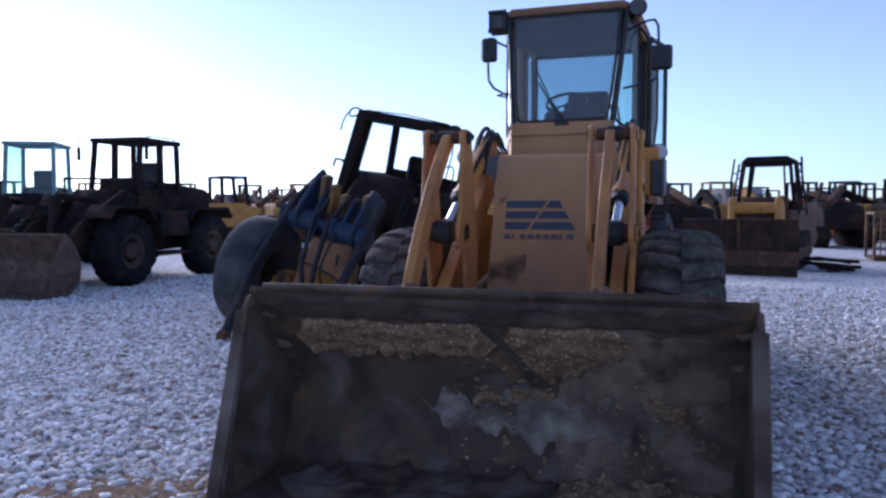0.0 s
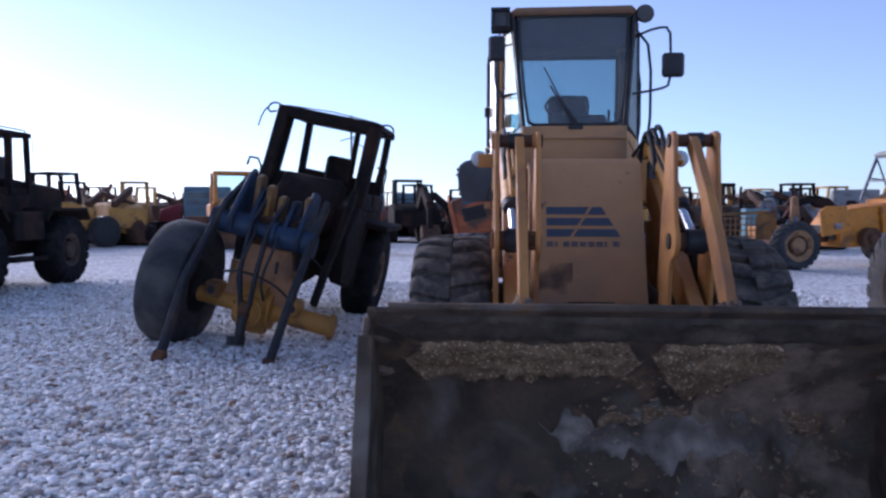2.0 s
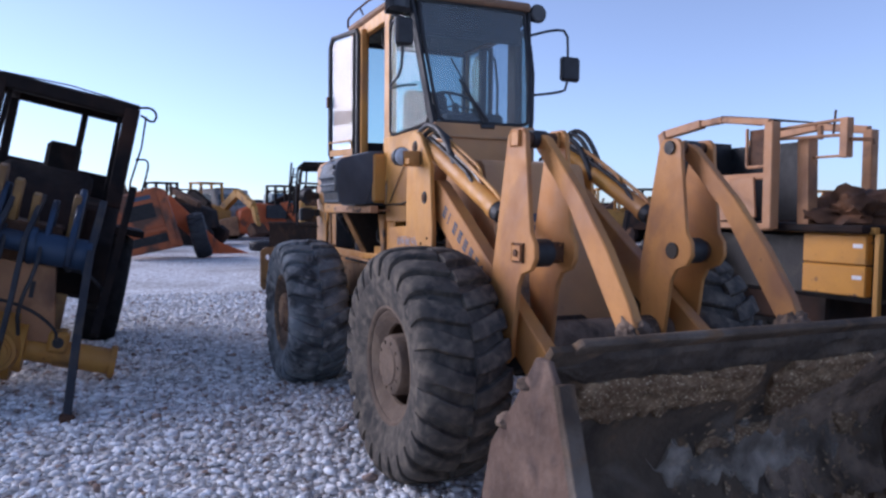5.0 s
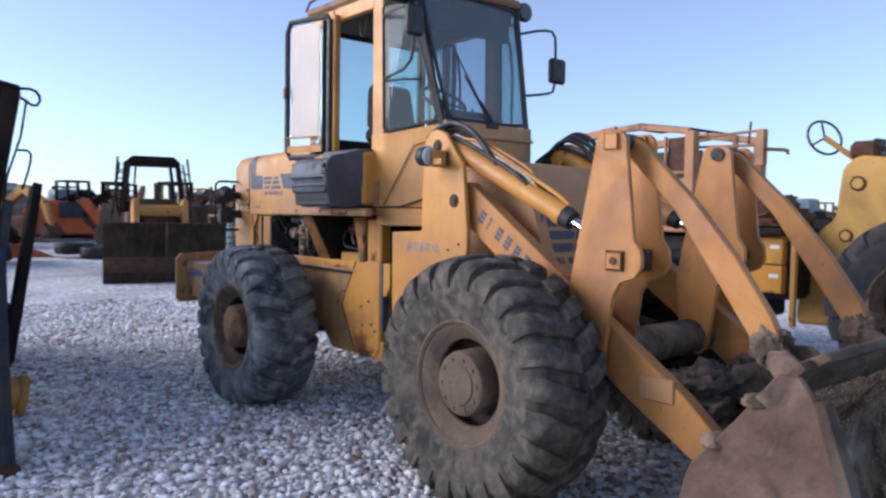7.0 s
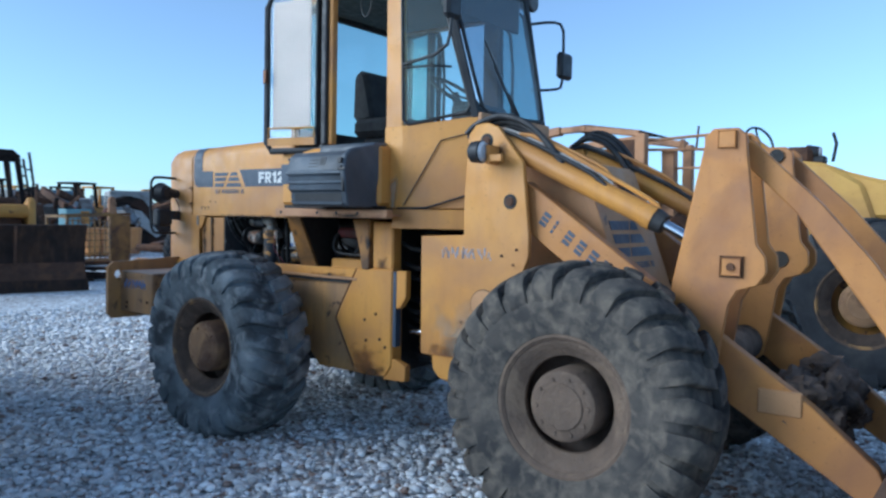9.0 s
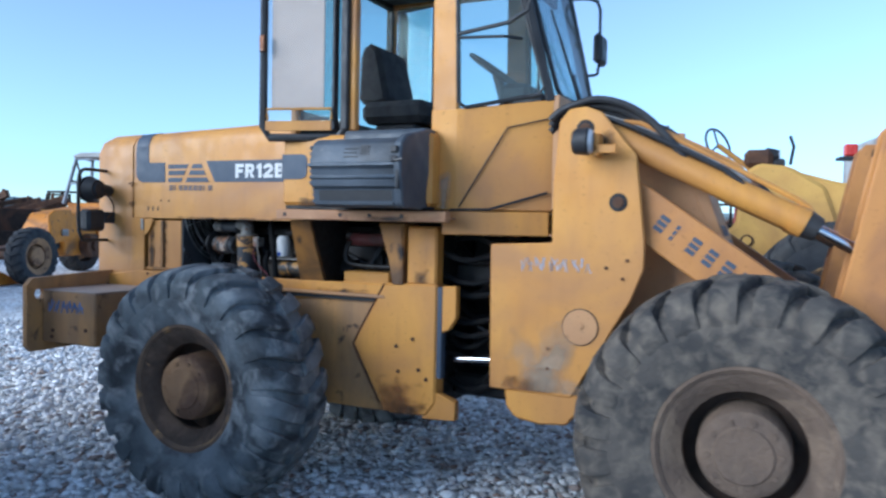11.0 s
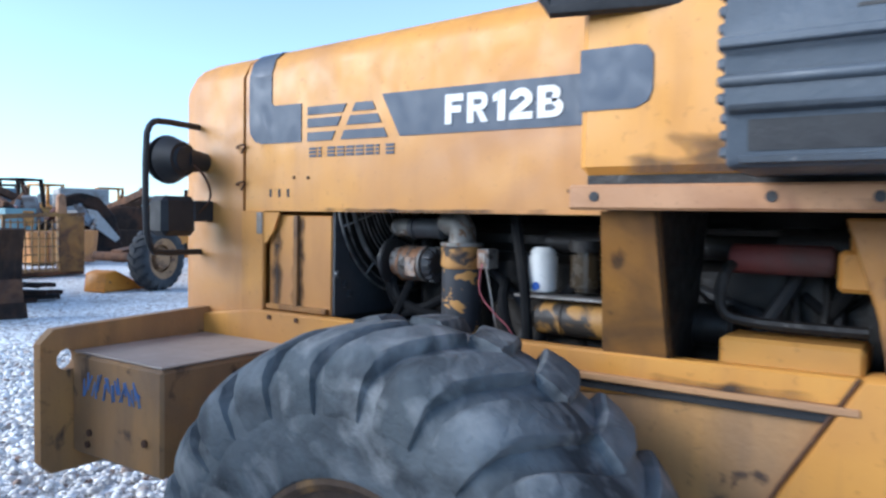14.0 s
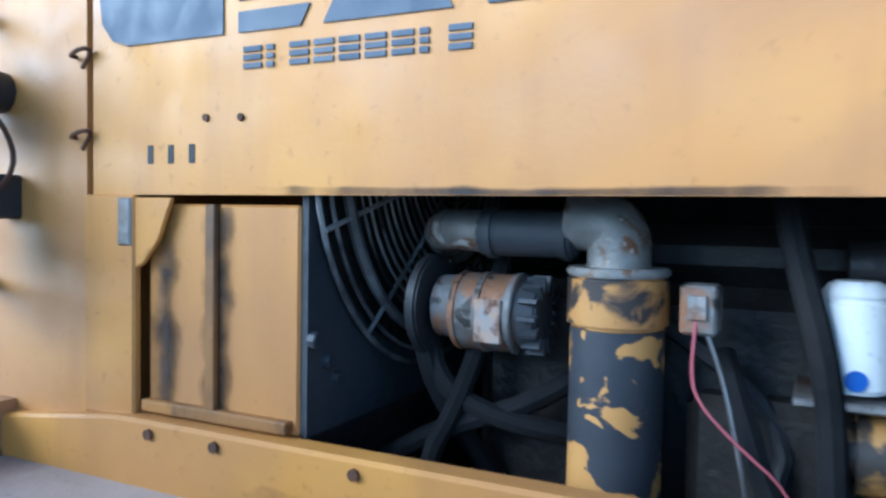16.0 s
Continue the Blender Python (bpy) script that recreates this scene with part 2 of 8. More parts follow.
GREASY = mat("greasy_bracket_paint", (0.40, 0.185, 0.038), (0.29, 0.135, 0.034), 5, (0.13, 0.07, 0.03), 3.2, 0.55, 0.10, 0.55, bump=0.15, streak=(0.09, 0.05, 0.03), streak_at=0.56, stain2=(0.03, 0.022, 0.018), stain2_scale=7, stain2_at=0.66, stain2_soft=0.03)
DECK = mat("dusty_deck_plate", (0.50, 0.40, 0.32), (0.43, 0.34, 0.27), 6, (0.22, 0.16, 0.12), 2, 0.6, 0.1, 0.75, bump=0.2)
SCUFFED = mat("scuffed_pipe_metal", (0.32, 0.31, 0.30), (0.19, 0.175, 0.155), 18, (0.20, 0.11, 0.06), 9, 0.54, 0.06, 0.48, 0.5, 0.3)


DULLWHITE = mat("dull_white_paint", (0.38, 0.37, 0.355), (0.28, 0.27, 0.26), 3, (0.2, 0.16, 0.13), 1.5, 0.62, rough=0.6)
FLANGE = mat("scraped_rim_flange", (0.10, 0.068, 0.048), (0.17, 0.11, 0.065), 9, (0.42, 0.24, 0.09), 4, 0.585, 0.05, 0.75, 0.1, 0.4)
WINDING = mat("dull_alternator_metal", (0.21, 0.20, 0.19), (0.12, 0.11, 0.10), 22, (0.24, 0.12, 0.06), 13, 0.55, 0.06, 0.62, 0.2, 0.4, stain2=(0.04, 0.035, 0.03), stain2_scale=20, stain2_at=0.60)
OLDLABEL = mat("worn_tan_label", (0.40, 0.25, 0.15), (0.27, 0.26, 0.25), 30, (0.12, 0.06, 0.035), 25, 0.56, 0.06, 0.6, bump=0.1)
MOTTLED = mat("mottled_pipe_metal", (0.22, 0.205, 0.185), (0.34, 0.32, 0.29), 18, (0.16, 0.085, 0.04), 16, 0.57, 0.04, 0.5, 0.4, 0.3, stain2=(0.62, 0.60, 0.56), stain2_scale=16, stain2_at=0.62)
WIRE = mat("greasy_guard_wire", (0.30, 0.285, 0.27), (0.22, 0.21, 0.20), 20, (0.03, 0.028, 0.026), 6, 0.55, 0.1, 0.5, 0.3, 0.1)


TAILPAINT = mat("scoured_tail_paint", (0.56, 0.29, 0.09), (0.46, 0.24, 0.085), 3, (0.32, 0.19, 0.095), 1.9, 0.48, 0.12, 0.7, bump=0.2, streak=(0.17, 0.105, 0.062), streak_at=0.50, stain2=(0.085, 0.055, 0.038), stain2_scale=9, stain2_at=0.645, stain2_soft=0.02)
HOSE = mat("black_hose_rubber", (0.010, 0.010, 0.011), (0.018, 0.018, 0.018), 8, (0.03, 0.027, 0.024), 3, 0.62, 0.1, 0.85, bump=0.2, spec=0.1)
DULLGREY = mat("dull_grey_sheet", (0.22, 0.24, 0.27), (0.15, 0.165, 0.19), 4, (0.09, 0.07, 0.06), 2, 0.58, 0.08, 0.55, bump=0.1)
OLDRED = mat("old_red_paint", (0.16, 0.035, 0.03), (0.11, 0.03, 0.025), 4, (0.05, 0.03, 0.025), 2, 0.58, 0.08, 0.7, bump=0.1)
MUDDY = mat("dark_dried_mud", (0.23, 0.165, 0.12), (0.14, 0.10, 0.072), 9, (0.04, 0.032, 0.027), 4, 0.55, 0.1, 0.95, bump=1.0, bump_scale=35, spec=0.15, stain2=(0.17, 0.12, 0.08), stain2_scale=14, stain2_at=0.62)
CHALKPALE = mat("worn_pale_chalk", (0.42, 0.46, 0.58), (0.46, 0.42, 0.42), 25, rough=0.9, bump=0.1)
# roof brown; on the far cab post it stands for shaded yellow
ROOFTAN = mat("weathered_roof_shaded_post_paint", (0.25, 0.14, 0.075), (0.19, 0.105, 0.06), 4, (0.10, 0.065, 0.045), 2, 0.58, 0.1, 0.7, bump=0.15)
CATWALKPAINT = mat("rubbed_catwalk_paint", (0.44, 0.235, 0.115), (0.38, 0.19, 0.085), 5, (0.20, 0.09, 0.045), 3, 0.58, 0.08, 0.6, bump=0.1)
TAN = mat("tan_frame_paint", (0.42, 0.215, 0.10), (0.34, 0.17, 0.08), 4, (0.17, 0.085, 0.045), 2, 0.60, 0.08, 0.65, bump=0.1)
DARKGREEN = mat("dark_green_paint", (0.02, 0.05, 0.042), (0.015, 0.036, 0.032), 4, (0.03, 0.03, 0.028), 2, 0.6, 0.1, 0.6, bump=0.1)


# ---- mesh helpers ----
def bevel(bm, verts, size):
    if size <= 0:
        return
    edges = list({e for v in verts for e in v.link_edges})
    bmesh.ops.bevel(bm, geom=edges, offset=size, segments=1, affect="EDGES", clamp_overlap=True)


def bx(bm, x0, x1, y0, y1, z0, z1, bev=0.008):
    vs = bmesh.ops.create_cube(bm, size=1.0)["verts"]
    for v in vs:
        v.co = Vector(((x0 + x1) / 2 + v.co.x * (x1 - x0), (y0 + y1) / 2 + v.co.y * (y1 - y0), (z0 + z1) / 2 + v.co.z * (z1 - z0)))
    bevel(bm, vs, bev)


def prism(bm, poly, a0, a1, axis="x", bev=0.006):
    at = {"x": lambda p, a: (a, p[0], p[1]), "y": lambda p, a: (p[0], a, p[1]), "z": lambda p, a: (p[0], p[1], a)}[axis]
    lo = [bm.verts.new(at(p, a0)) for p in poly]
    hi = [bm.verts.new(at(p, a1)) for p in poly]
    k = len(poly)
    fs = [bm.faces.new(lo), bm.faces.new(hi)]
    for i in range(k):
        fs.append(bm.faces.new((lo[i], lo[(i + 1) % k], hi[(i + 1) % k], hi[i])))
    bmesh.ops.recalc_face_normals(bm, faces=fs)
    bevel(bm, lo + hi, bev)


def cyl(bm, p0, p1, r, r2=None, n=16, bev=0.0):
    p0, p1 = Vector(p0), Vector(p1)
    d = p1 - p0
    m = Matrix.Translation((p0 + p1) / 2) @ d.to_track_quat("Z", "Y").to_matrix().to_4x4()
    vs = bmesh.ops.create_cone(bm, cap_ends=True, segments=n, radius1=r, radius2=r if r2 is None else r2, depth=d.length, matrix=m)["verts"]
    if bev:
        rim = [e for e in {e for v in vs for e in v.link_edges} if len(e.link_faces) == 2 and any(len(f.verts) > 4 for f in e.link_faces)]
        bmesh.ops.bevel(bm, geom=rim, offset=bev, segments=2, affect="EDGES", clamp_overlap=True)


def tube(bm, pts, r, n=8, smooth=0):
    pts = [Vector(p) for p in pts]
    for _ in range(smooth):
        q = [pts[0]]
        for a, b in zip(pts, pts[1:]):
            q += [a.lerp(b, 0.25), a.lerp(b, 0.75)]
        pts = q + [pts[-1]]
    rings, side = [], None
    for i, p in enumerate(pts):
        d = (pts[min(i + 1, len(pts) - 1)] - pts[max(i - 1, 0)]).normalized()
        side = d.orthogonal() if side is None else side - d * side.dot(d)
        side.normalize()
        up = d.cross(side)
        rings.append([bm.verts.new(p + (side * math.cos(2 * math.pi * k / n) + up * math.sin(2 * math.pi * k / n)) * r) for k in range(n)])
    for a, b in zip(rings, rings[1:]):
        for k in range(n):
            bm.faces.new((a[k], a[(k + 1) % n], b[(k + 1) % n], b[k]))
    bm.faces.new(rings[0][::-1]), bm.faces.new(rings[-1])


def beam(bm, p0, p1, w, h, bev=0.005, up=(0, 0, 1)):
    """A bar of width w and height h from p0 to p1."""
    p0, p1 = Vector(p0), Vector(p1)
    d = (p1 - p0).normalized()
    s = d.cross(Vector(up))
    s = s.normalized() if s.length > 1e-4 else Vector((1, 0, 0))
    u = s.cross(d)
    vs = []
    for p in (p0, p1):
        vs += [bm.verts.new(p + s * a * w / 2 + u * b * h / 2) for a, b in ((-1, -1), (1, -1), (1, 1), (-1, 1))]
    for f in ((0, 1, 2, 3), (4, 5, 6, 7), (0, 1, 5, 4), (1, 2, 6, 5), (2, 3, 7, 6), (3, 0, 4, 7)):
        bm.faces.new([vs[i] for i in f])
    bevel(bm, vs, bev)


def bar(bm, pts, w, h, up=(1, 0, 0)):
    """A flat bar bent along pts, w across and h deep, in one skin."""
    pts = [Vector(p) for p in pts]
    rings = []
    for i, p in enumerate(pts):
        d = (pts[min(i + 1, len(pts) - 1)] - pts[max(i - 1, 0)]).normalized()
        s = d.cross(Vector(up)).normalized()
        u = s.cross(d)
        rings.append([bm.verts.new(p + u * a * w / 2 + s * b * h / 2) for a, b in ((-1, -1), (1, -1), (1, 1), (-1, 1))])
    for a, b in zip(rings, rings[1:]):
        for k in range(4):
            bm.faces.new((a[k], a[(k + 1) % 4], b[(k + 1) % 4], b[k]))
    bm.faces.new(rings[0]), bm.faces.new(rings[-1])
    bevel(bm, [v for r in rings for v in r], min(w, h) * 0.12)


def lump(bm, at, size, seed, rough=0.35):
    """An uneven clod."""
    vs = bmesh.ops.create_icosphere(bm, subdivisions=4, radius=1.0)["verts"]
    for v in vs:
        n = v.co.normalized()
        k = 1 + rough * (noise.noise(n * 1.7 + Vector((seed, 0, 0))) + 0.6 * noise.noise(n * 4.5 + Vector((0, seed, 0))) + 0.4 * noise.noise(n * 11 + Vector((0, 0, seed))) + 0.3 * noise.noise(n * 24 + Vector((seed, seed, 0))))
        v.co = Vector(at) + Vector((n.x * size[0], n.y * size[1], n.z * size[2])) * k


def lathe(bm, profile, n=32, closed=True):
    """Turns (radius, x) pairs about the x axis."""
    rings = [[bm.verts.new((h, r * math.sin(2 * math.pi * k / n), r * math.cos(2 * math.pi * k / n))) for k in range(n)] for r, h in profile]
    pairs = list(zip(rings, rings[1:])) + ([(rings[-1], rings[0])] if closed else [])
    for a, b in pairs:
        for k in range(n):
            bm.faces.new((a[k], a[(k + 1) % n], b[(k + 1) % n], b[k]))


def part(name, bm, material, parent, label="", xf=None, smooth=35):
    if xf is not None:
        bm.transform(xf)
    bmesh.ops.recalc_face_normals(bm, faces=bm.faces[:])
    me = bpy.data.meshes.new(name)
    bm.to_mesh(me)
    bm.free()
    me.materials.append(material)
    for p in me.polygons:
        p.use_smooth = True
    me.set_sharp_from_angle(angle=radians(smooth))
    ob = new(name, me)
    if parent is not None:
        ob.parent = parent
    if label:
        ob["label"] = label
    return ob


def piece(name, material, parent, label="", xf=None, **shapes):
    """One mesh of a few plain shapes: box=[...], prism=[...], cyl=[...], tube=[...], beam=[...], each a list of argument tuples."""
    bm = bmesh.new()
    for kind, todo in shapes.items():
        for args in todo:
            {"box": bx, "prism": prism, "cyl": cyl, "tube": tube, "beam": beam}[kind](bm, *args)
    return part(name, bm, material, parent, label, xf)


def thing(name, at, label, category, group="", turn=0.0):
    ob = new(name)
    ob.empty_display_size = 0.3
    ob.matrix_basis = at if isinstance(at, Matrix) else pose(*at, 0, 0, turn)
    return tagged(ob, label, category, group)


TYRES = {}


def tyre_mesh(r, w, rim, lugs, worn, seed):
    """A tyre about the x axis with slanted bar lugs."""
    key = (r, w, rim, lugs, worn)
    if key in TYRES:
        return TYRES[key]
    rnd = random.Random(seed)
    bm = bmesh.new()
    h = w / 2
    c = r - worn
    prof = [(rim, -h * 0.72), (rim + 0.02, -h * 0.86), (rim + (c - rim) * 0.45, -h), (rim + (c - rim) * 0.74, -h * 0.97), (c - 0.055, -h * 0.89), (c - 0.018, -h * 0.65), (c - 0.004, -h * 0.35), (c, 0)]
    prof = prof + [(a, -b) for a, b in prof[-2::-1]]
    lathe(bm, prof, 64)
    pitch = 2 * math.pi / max(lugs, 1)
    weld = {}
    middle = [v for v in bm.verts if abs(v.co.x) < 1e-6]
    for sidesign in (-1, 1):
        for i in range(lugs):
            a0 = pitch * (i + (0.5 if sidesign > 0 else 0.0)) + rnd.uniform(-0.015, 0.015)
            low = rnd.uniform(0.0, 0.006)
            secs = []
            for f, sk, top in ((0.02, 0.0, r - 0.002), (0.20, 0.14, r), (0.40, 0.38, r - 0.004), (0.60, 0.72, r - 0.012), (0.78, 1.02, r - 0.025), (0.91, 1.18, r - 0.042), (1.0, 1.27, r - 0.072), (1.03, 1.32, r - 0.112), (1.02, 1.35, r - 0.165)):
                wide = pitch * (0.285 + 0.075 * f) * rnd.uniform(0.95, 1.05)
                top = top - low + rnd.uniform(-0.003, 0.003)
                deep = top - worn - 0.006 if f < 0.9 else top - 0.036
                rows = []
                for rad, ang in ((deep, wide), (top - 0.008, wide * 0.93), (top, wide * 0.80), (top + 0.002, 0.0), (top, -wide * 0.80), (top - 0.008, -wide * 0.93), (deep, -wide)):
                    a = a0 + sk * pitch * 0.40 + ang
                    hh = h * f * sidesign * (0.93 if f > 0.9 and rad == deep else 1.0)
                    rows.append(bm.verts.new((hh, rad * math.sin(a), rad * math.cos(a))))
                secs.append(rows)
            for a, b in zip(secs, secs[1:]):
                for k in range(7):
                    bm.faces.new((a[k], a[(k + 1) % 7], b[(k + 1) % 7], b[k]))
            bm.faces.new(secs[0]), bm.faces.new(secs[-1])
            weld[secs[0][0]] = min(middle, key=lambda v: (v.co - secs[0][0].co).length)
    bmesh.ops.weld_verts(bm, targetmap=weld)
    bmesh.ops.recalc_face_normals(bm, faces=bm.faces[:])
    me = bpy.data.meshes.new("tyre")
    bm.to_mesh(me)
    bm.free()
    for p in me.polygons:
        p.use_smooth = True
    me.set_sharp_from_angle(angle=radians(34))
    TYRES[key] = me
    return me


def wheel(parent, at, side, r=0.70, w=0.53, rim=0.34, lugs=24, worn=0.032, rubber=None, rimmat=None, hubmat=None, spin=0.0, seed=1, lean=0.0, steer=0.0, hub=True, ringmat=None):
    """A wheel about the x axis: the rim carries the tyre and the hub. side: -1 or 1, the way it faces."""
    h = w / 2
    bm = bmesh.new()
    lathe(bm, [(rim + 0.025, -h * 0.80), (rim + 0.03, -h * 0.70), (rim - 0.015, -h * 0.62), (rim - 0.03, -h * 0.1), (rim - 0.05, h * 0.1), (rim * 0.5, h * 0.12), (rim * 0.5, h * 0.02),
               (rim - 0.06, -h * 0.02), (rim - 0.045, -h * 0.55), (rim - 0.03, -h * 0.75)], 40)
    bm.transform(Matrix.Diagonal((-side, 1, 1, 1)))
    ob = part("wheel", bm, rimmat or RIM, parent, "")
    ob.matrix_basis = pose(*at, spin, lean, steer)
    t = new("tyre", tyre_mesh(r, w, rim, lugs, worn, seed).copy())
    t.data.materials.clear()
    t.data.materials.append(rubber or RUBBER)
    t.parent = ob
    bm = bmesh.new()
    lathe(bm, [(rim + 0.038, -h * 0.80), (rim + 0.034, -h * 0.845), (rim + 0.004, -h * 0.85), (rim - 0.012, -h * 0.80), (rim - 0.014, -h * 0.72), (rim + 0.02, -h * 0.72)], 48)
    bm.transform(Matrix.Diagonal((-side, 1, 1, 1)))
    part("rim_flange", bm, ringmat or FLANGE, ob)
    bm = bmesh.new()
    lathe(bm, [(rim - 0.010, -h * 0.78), (rim - 0.030, -h * 0.765), (rim * 0.80, -h * 0.62), (rim * 0.72, -h * 0.55), (rim * 0.71, -h * 0.48), (rim * 0.78, -h * 0.50), (rim - 0.02, -h * 0.66)], 48)
    bm.transform(Matrix.Diagonal((-side, 1, 1, 1)))
    part("rim_disc", bm, ringmat or RIMDISC, ob)
    if hub:
        bm = bmesh.new()
        lathe(bm, [(0.0001, -h * 0.86), (rim * 0.33, -h * 0.86), (rim * 0.35, -h * 0.83), (rim * 0.46, -h * 0.82), (rim * 0.51, -h * 0.78), (rim * 0.535, -h * 0.70), (rim * 0.55, h * 0.0), (rim * 0.4, h * 0.05), (0.0001, h * 0.05)], 32, False)
        for k in range(10):
            a = 2 * math.pi * k / 10
            cyl(bm, (-h * 0.85, rim * 0.41 * math.sin(a), rim * 0.41 * math.cos(a)), (-h * 0.78, rim * 0.41 * math.sin(a), rim * 0.41 * math.cos(a)), 0.012, n=6)
        bm.transform(Matrix.Diagonal((-side, 1, 1, 1)))
        part("hub", bm, hubmat or HUBMUD, ob)
    return ob


# ---- the large wheel loader; u across from its centre line, y as in the place, z up ----
LOADER_X, LOADER_Y, HINGE_Y = -1.15, 6.8, 6.75
FRONT = Matrix.Translation((0, HINGE_Y, 0)) @ Matrix.Rotation(radians(2.0), 4, "Z") @ Matrix.Translation((0, -HINGE_Y, 0))
loader = thing("wheel_loader", (LOADER_X, LOADER_Y, 0), "faded yellow articulated wheel loader parked on gravel, cab door swung open", "wheel loader")


def fr(name, material, label="", **shapes):
    return piece(name, material, loader, label, FRONT, **shapes)


def bk(name, material, label="", parent=None, **shapes):
    return piece(name, material, parent or loader, label, None, **shapes)


# front frame: the two tower plates and what is between them
TOWER = [(6.70, 1.48), (6.69, 0.73), (6.26, 0.72), (5.98, 1.22), (5.92, 1.38), (5.92, 1.50), (5.97, 1.93), (6.06, 2.04), (6.14, 2.14), (6.22, 2.17), (6.30, 2.16), (6.35, 2.10),
         (6.375, 1.76), (6.375, 1.495)]
for s in (-1, 1):
    fr("tower_plate", YEL, prism=[(TOWER, s * 0.685, s * 0.65)])
    fr("disc_gap", OIL, cyl=[((s * 0.684, 6.22, 1.08), (s * 0.6865, 6.22, 1.08), 0.093, None, 28)])
    fr("access_disc", YELPALE, cyl=[((s * 0.684, 6.22, 1.08), (s * 0.692, 6.22, 1.08), 0.088, None, 24, 0.002), ((s * 0.69, 6.22, 1.09), (s * 0.70, 6.22, 1.09), 0.016, None, 8)])
    for py, pz, pr in ((6.05, 1.70, 0.045), (6.22, 2.06, 0.045)):
        fr("pivot_pin", OIL, "greasy black pin boss", cyl=[((s * 0.66, py, pz), (s * 0.69, py, pz), pr, None, 20, 0.004)])
        fr("pin_end", RUSTY, cyl=[((s * 0.68, py, pz), (s * 0.698, py, pz), pr * 0.62, None, 18, 0.004)])
    for py, pz in ((6.38, 0.96), (6.38, 0.86), (6.10, 1.38), (6.02, 1.33), (6.0, 1.42)):
        fr("bolt", RUSTY, cyl=[((s * 0.684, py, pz), (s * 0.692, py, pz), 0.009, None, 6)])
    fr("tower_foot", YEL, prism=[([(6.61, 0.735), (6.60, 0.64), (6.55, 0.585), (6.42, 0.565), (6.28, 0.575), (6.21, 0.66), (6.20, 0.735)], s * 0.68, s * 0.5, "x", 0.012)])
fr("frame_core", OIL, "dark greasy steel frame core", prism=[([(6.62, 0.56), (5.36, 0.56), (5.40, 0.9), (5.56, 1.25), (5.85, 1.75), (6.1, 1.9), (6.30, 1.9), (6.35, 1.3), (6.62, 1.3)], -0.34, 0.34)])
# sloping front cover with the striped emblem
COVER = [(6.37, 1.95), (6.10, 1.962), (5.86, 1.965), (5.76, 1.95), (5.72, 1.92), (5.293, 0.74), (5.33, 0.73), (5.78, 1.90), (5.86, 1.92), (6.36, 1.91)]
fr("front_cover", YELPALE, "faded pinkish front cover plate with oil stains", prism=[(COVER, -0.40, 0.40, "x", 0.004), ([(6.3, 1.92), (5.9, 1.92), (5.76, 1.89), (5.35, 0.76), (6.3, 0.76)], -0.395, -0.36), ([(6.3, 1.92), (5.9, 1.92), (5.76, 1.89), (5.35, 0.76), (6.3, 0.76)], 0.36, 0.395)])


def on_cover(u0, u1, z0, z1, lift=0.004, slant=0.0):
    """A thin plate on the cover's steep face."""
    yy = lambda z: 5.72 - (1.92 - z) * 0.3617 - lift
    return [(u0, yy(z0), z0), (u1, yy(z0), z0), (u1 + slant, yy(z1), z1), (u0 + slant, yy(z1), z1)]


def plate(bm, quad, thick=0.003, out=(0, -1, 0)):
    vs = [bm.verts.new(p) for p in quad] + [bm.verts.new(Vector(p) - Vector(out) * thick) for p in quad]
    k = len(quad)
    bm.faces.new(vs[:k]), bm.faces.new(vs[k:])
    for i in range(k):
        bm.faces.new((vs[i], vs[(i + 1) % k], vs[k + (i + 1) % k], vs[k + i]))


fr("cover_foot", RUSTY, box=[(-0.40, 0.40, 5.26, 5.36, 0.68, 0.74, 0.006)])
for z0, z1 in ((1.545, 1.60), (1.465, 1.52), (1.385, 1.44)):
    cut = lambda z: 0.011 - (1.60 - z) * 0.665
    end = lambda z: 0.10 + (1.60 - z) * 0.60
    bm = bmesh.new()
    plate(bm, [on_cover(-0.30, cut(z0), z0, z1)[0], on_cover(-0.30, cut(z0), z0, z1)[1], on_cover(-0.30, cut(z1), z0, z1)[2], on_cover(-0.30, cut(z1), z0, z1)[3]])
    part("emblem_stripe", bm, DECAL, loader, "dark grey-blue emblem stripe", FRONT)
    bm = bmesh.new()
    plate(bm, [on_cover(cut(z0) + 0.022, 0, z0, z1)[0], on_cover(0, end(z0), z0, z1)[1], on_cover(0, end(z1), z0, z1)[2], on_cover(cut(z1) + 0.022, 0, z0, z1)[3]])
    part("emblem_stripe", bm, DECAL, loader, "", FRONT)
for i in range(9):
    u = -0.30 + i * 0.059
    bm = bmesh.new()
    for k in range(3):
        plate(bm, on_cover(u, u + (0.018 if i in (1, 7) else 0.046), 1.315 + k * 0.013, 1.324 + k * 0.013))
    part("lettering_bar", bm, DECAL, loader, "", FRONT)

# booms, bell cranks, tilt cylinders and links, a set on each side
BOOM = [(6.16, 1.74), (6.10, 1.82), (5.98, 1.82), (5.86, 1.74), (4.86, 1.04), (4.42, 0.74), (4.14, 0.50), (4.09, 0.40), (4.12, 0.33), (4.20, 0.33), (4.80, 0.70), (4.98, 0.84), (6.0, 1.55), (6.13, 1.64)]
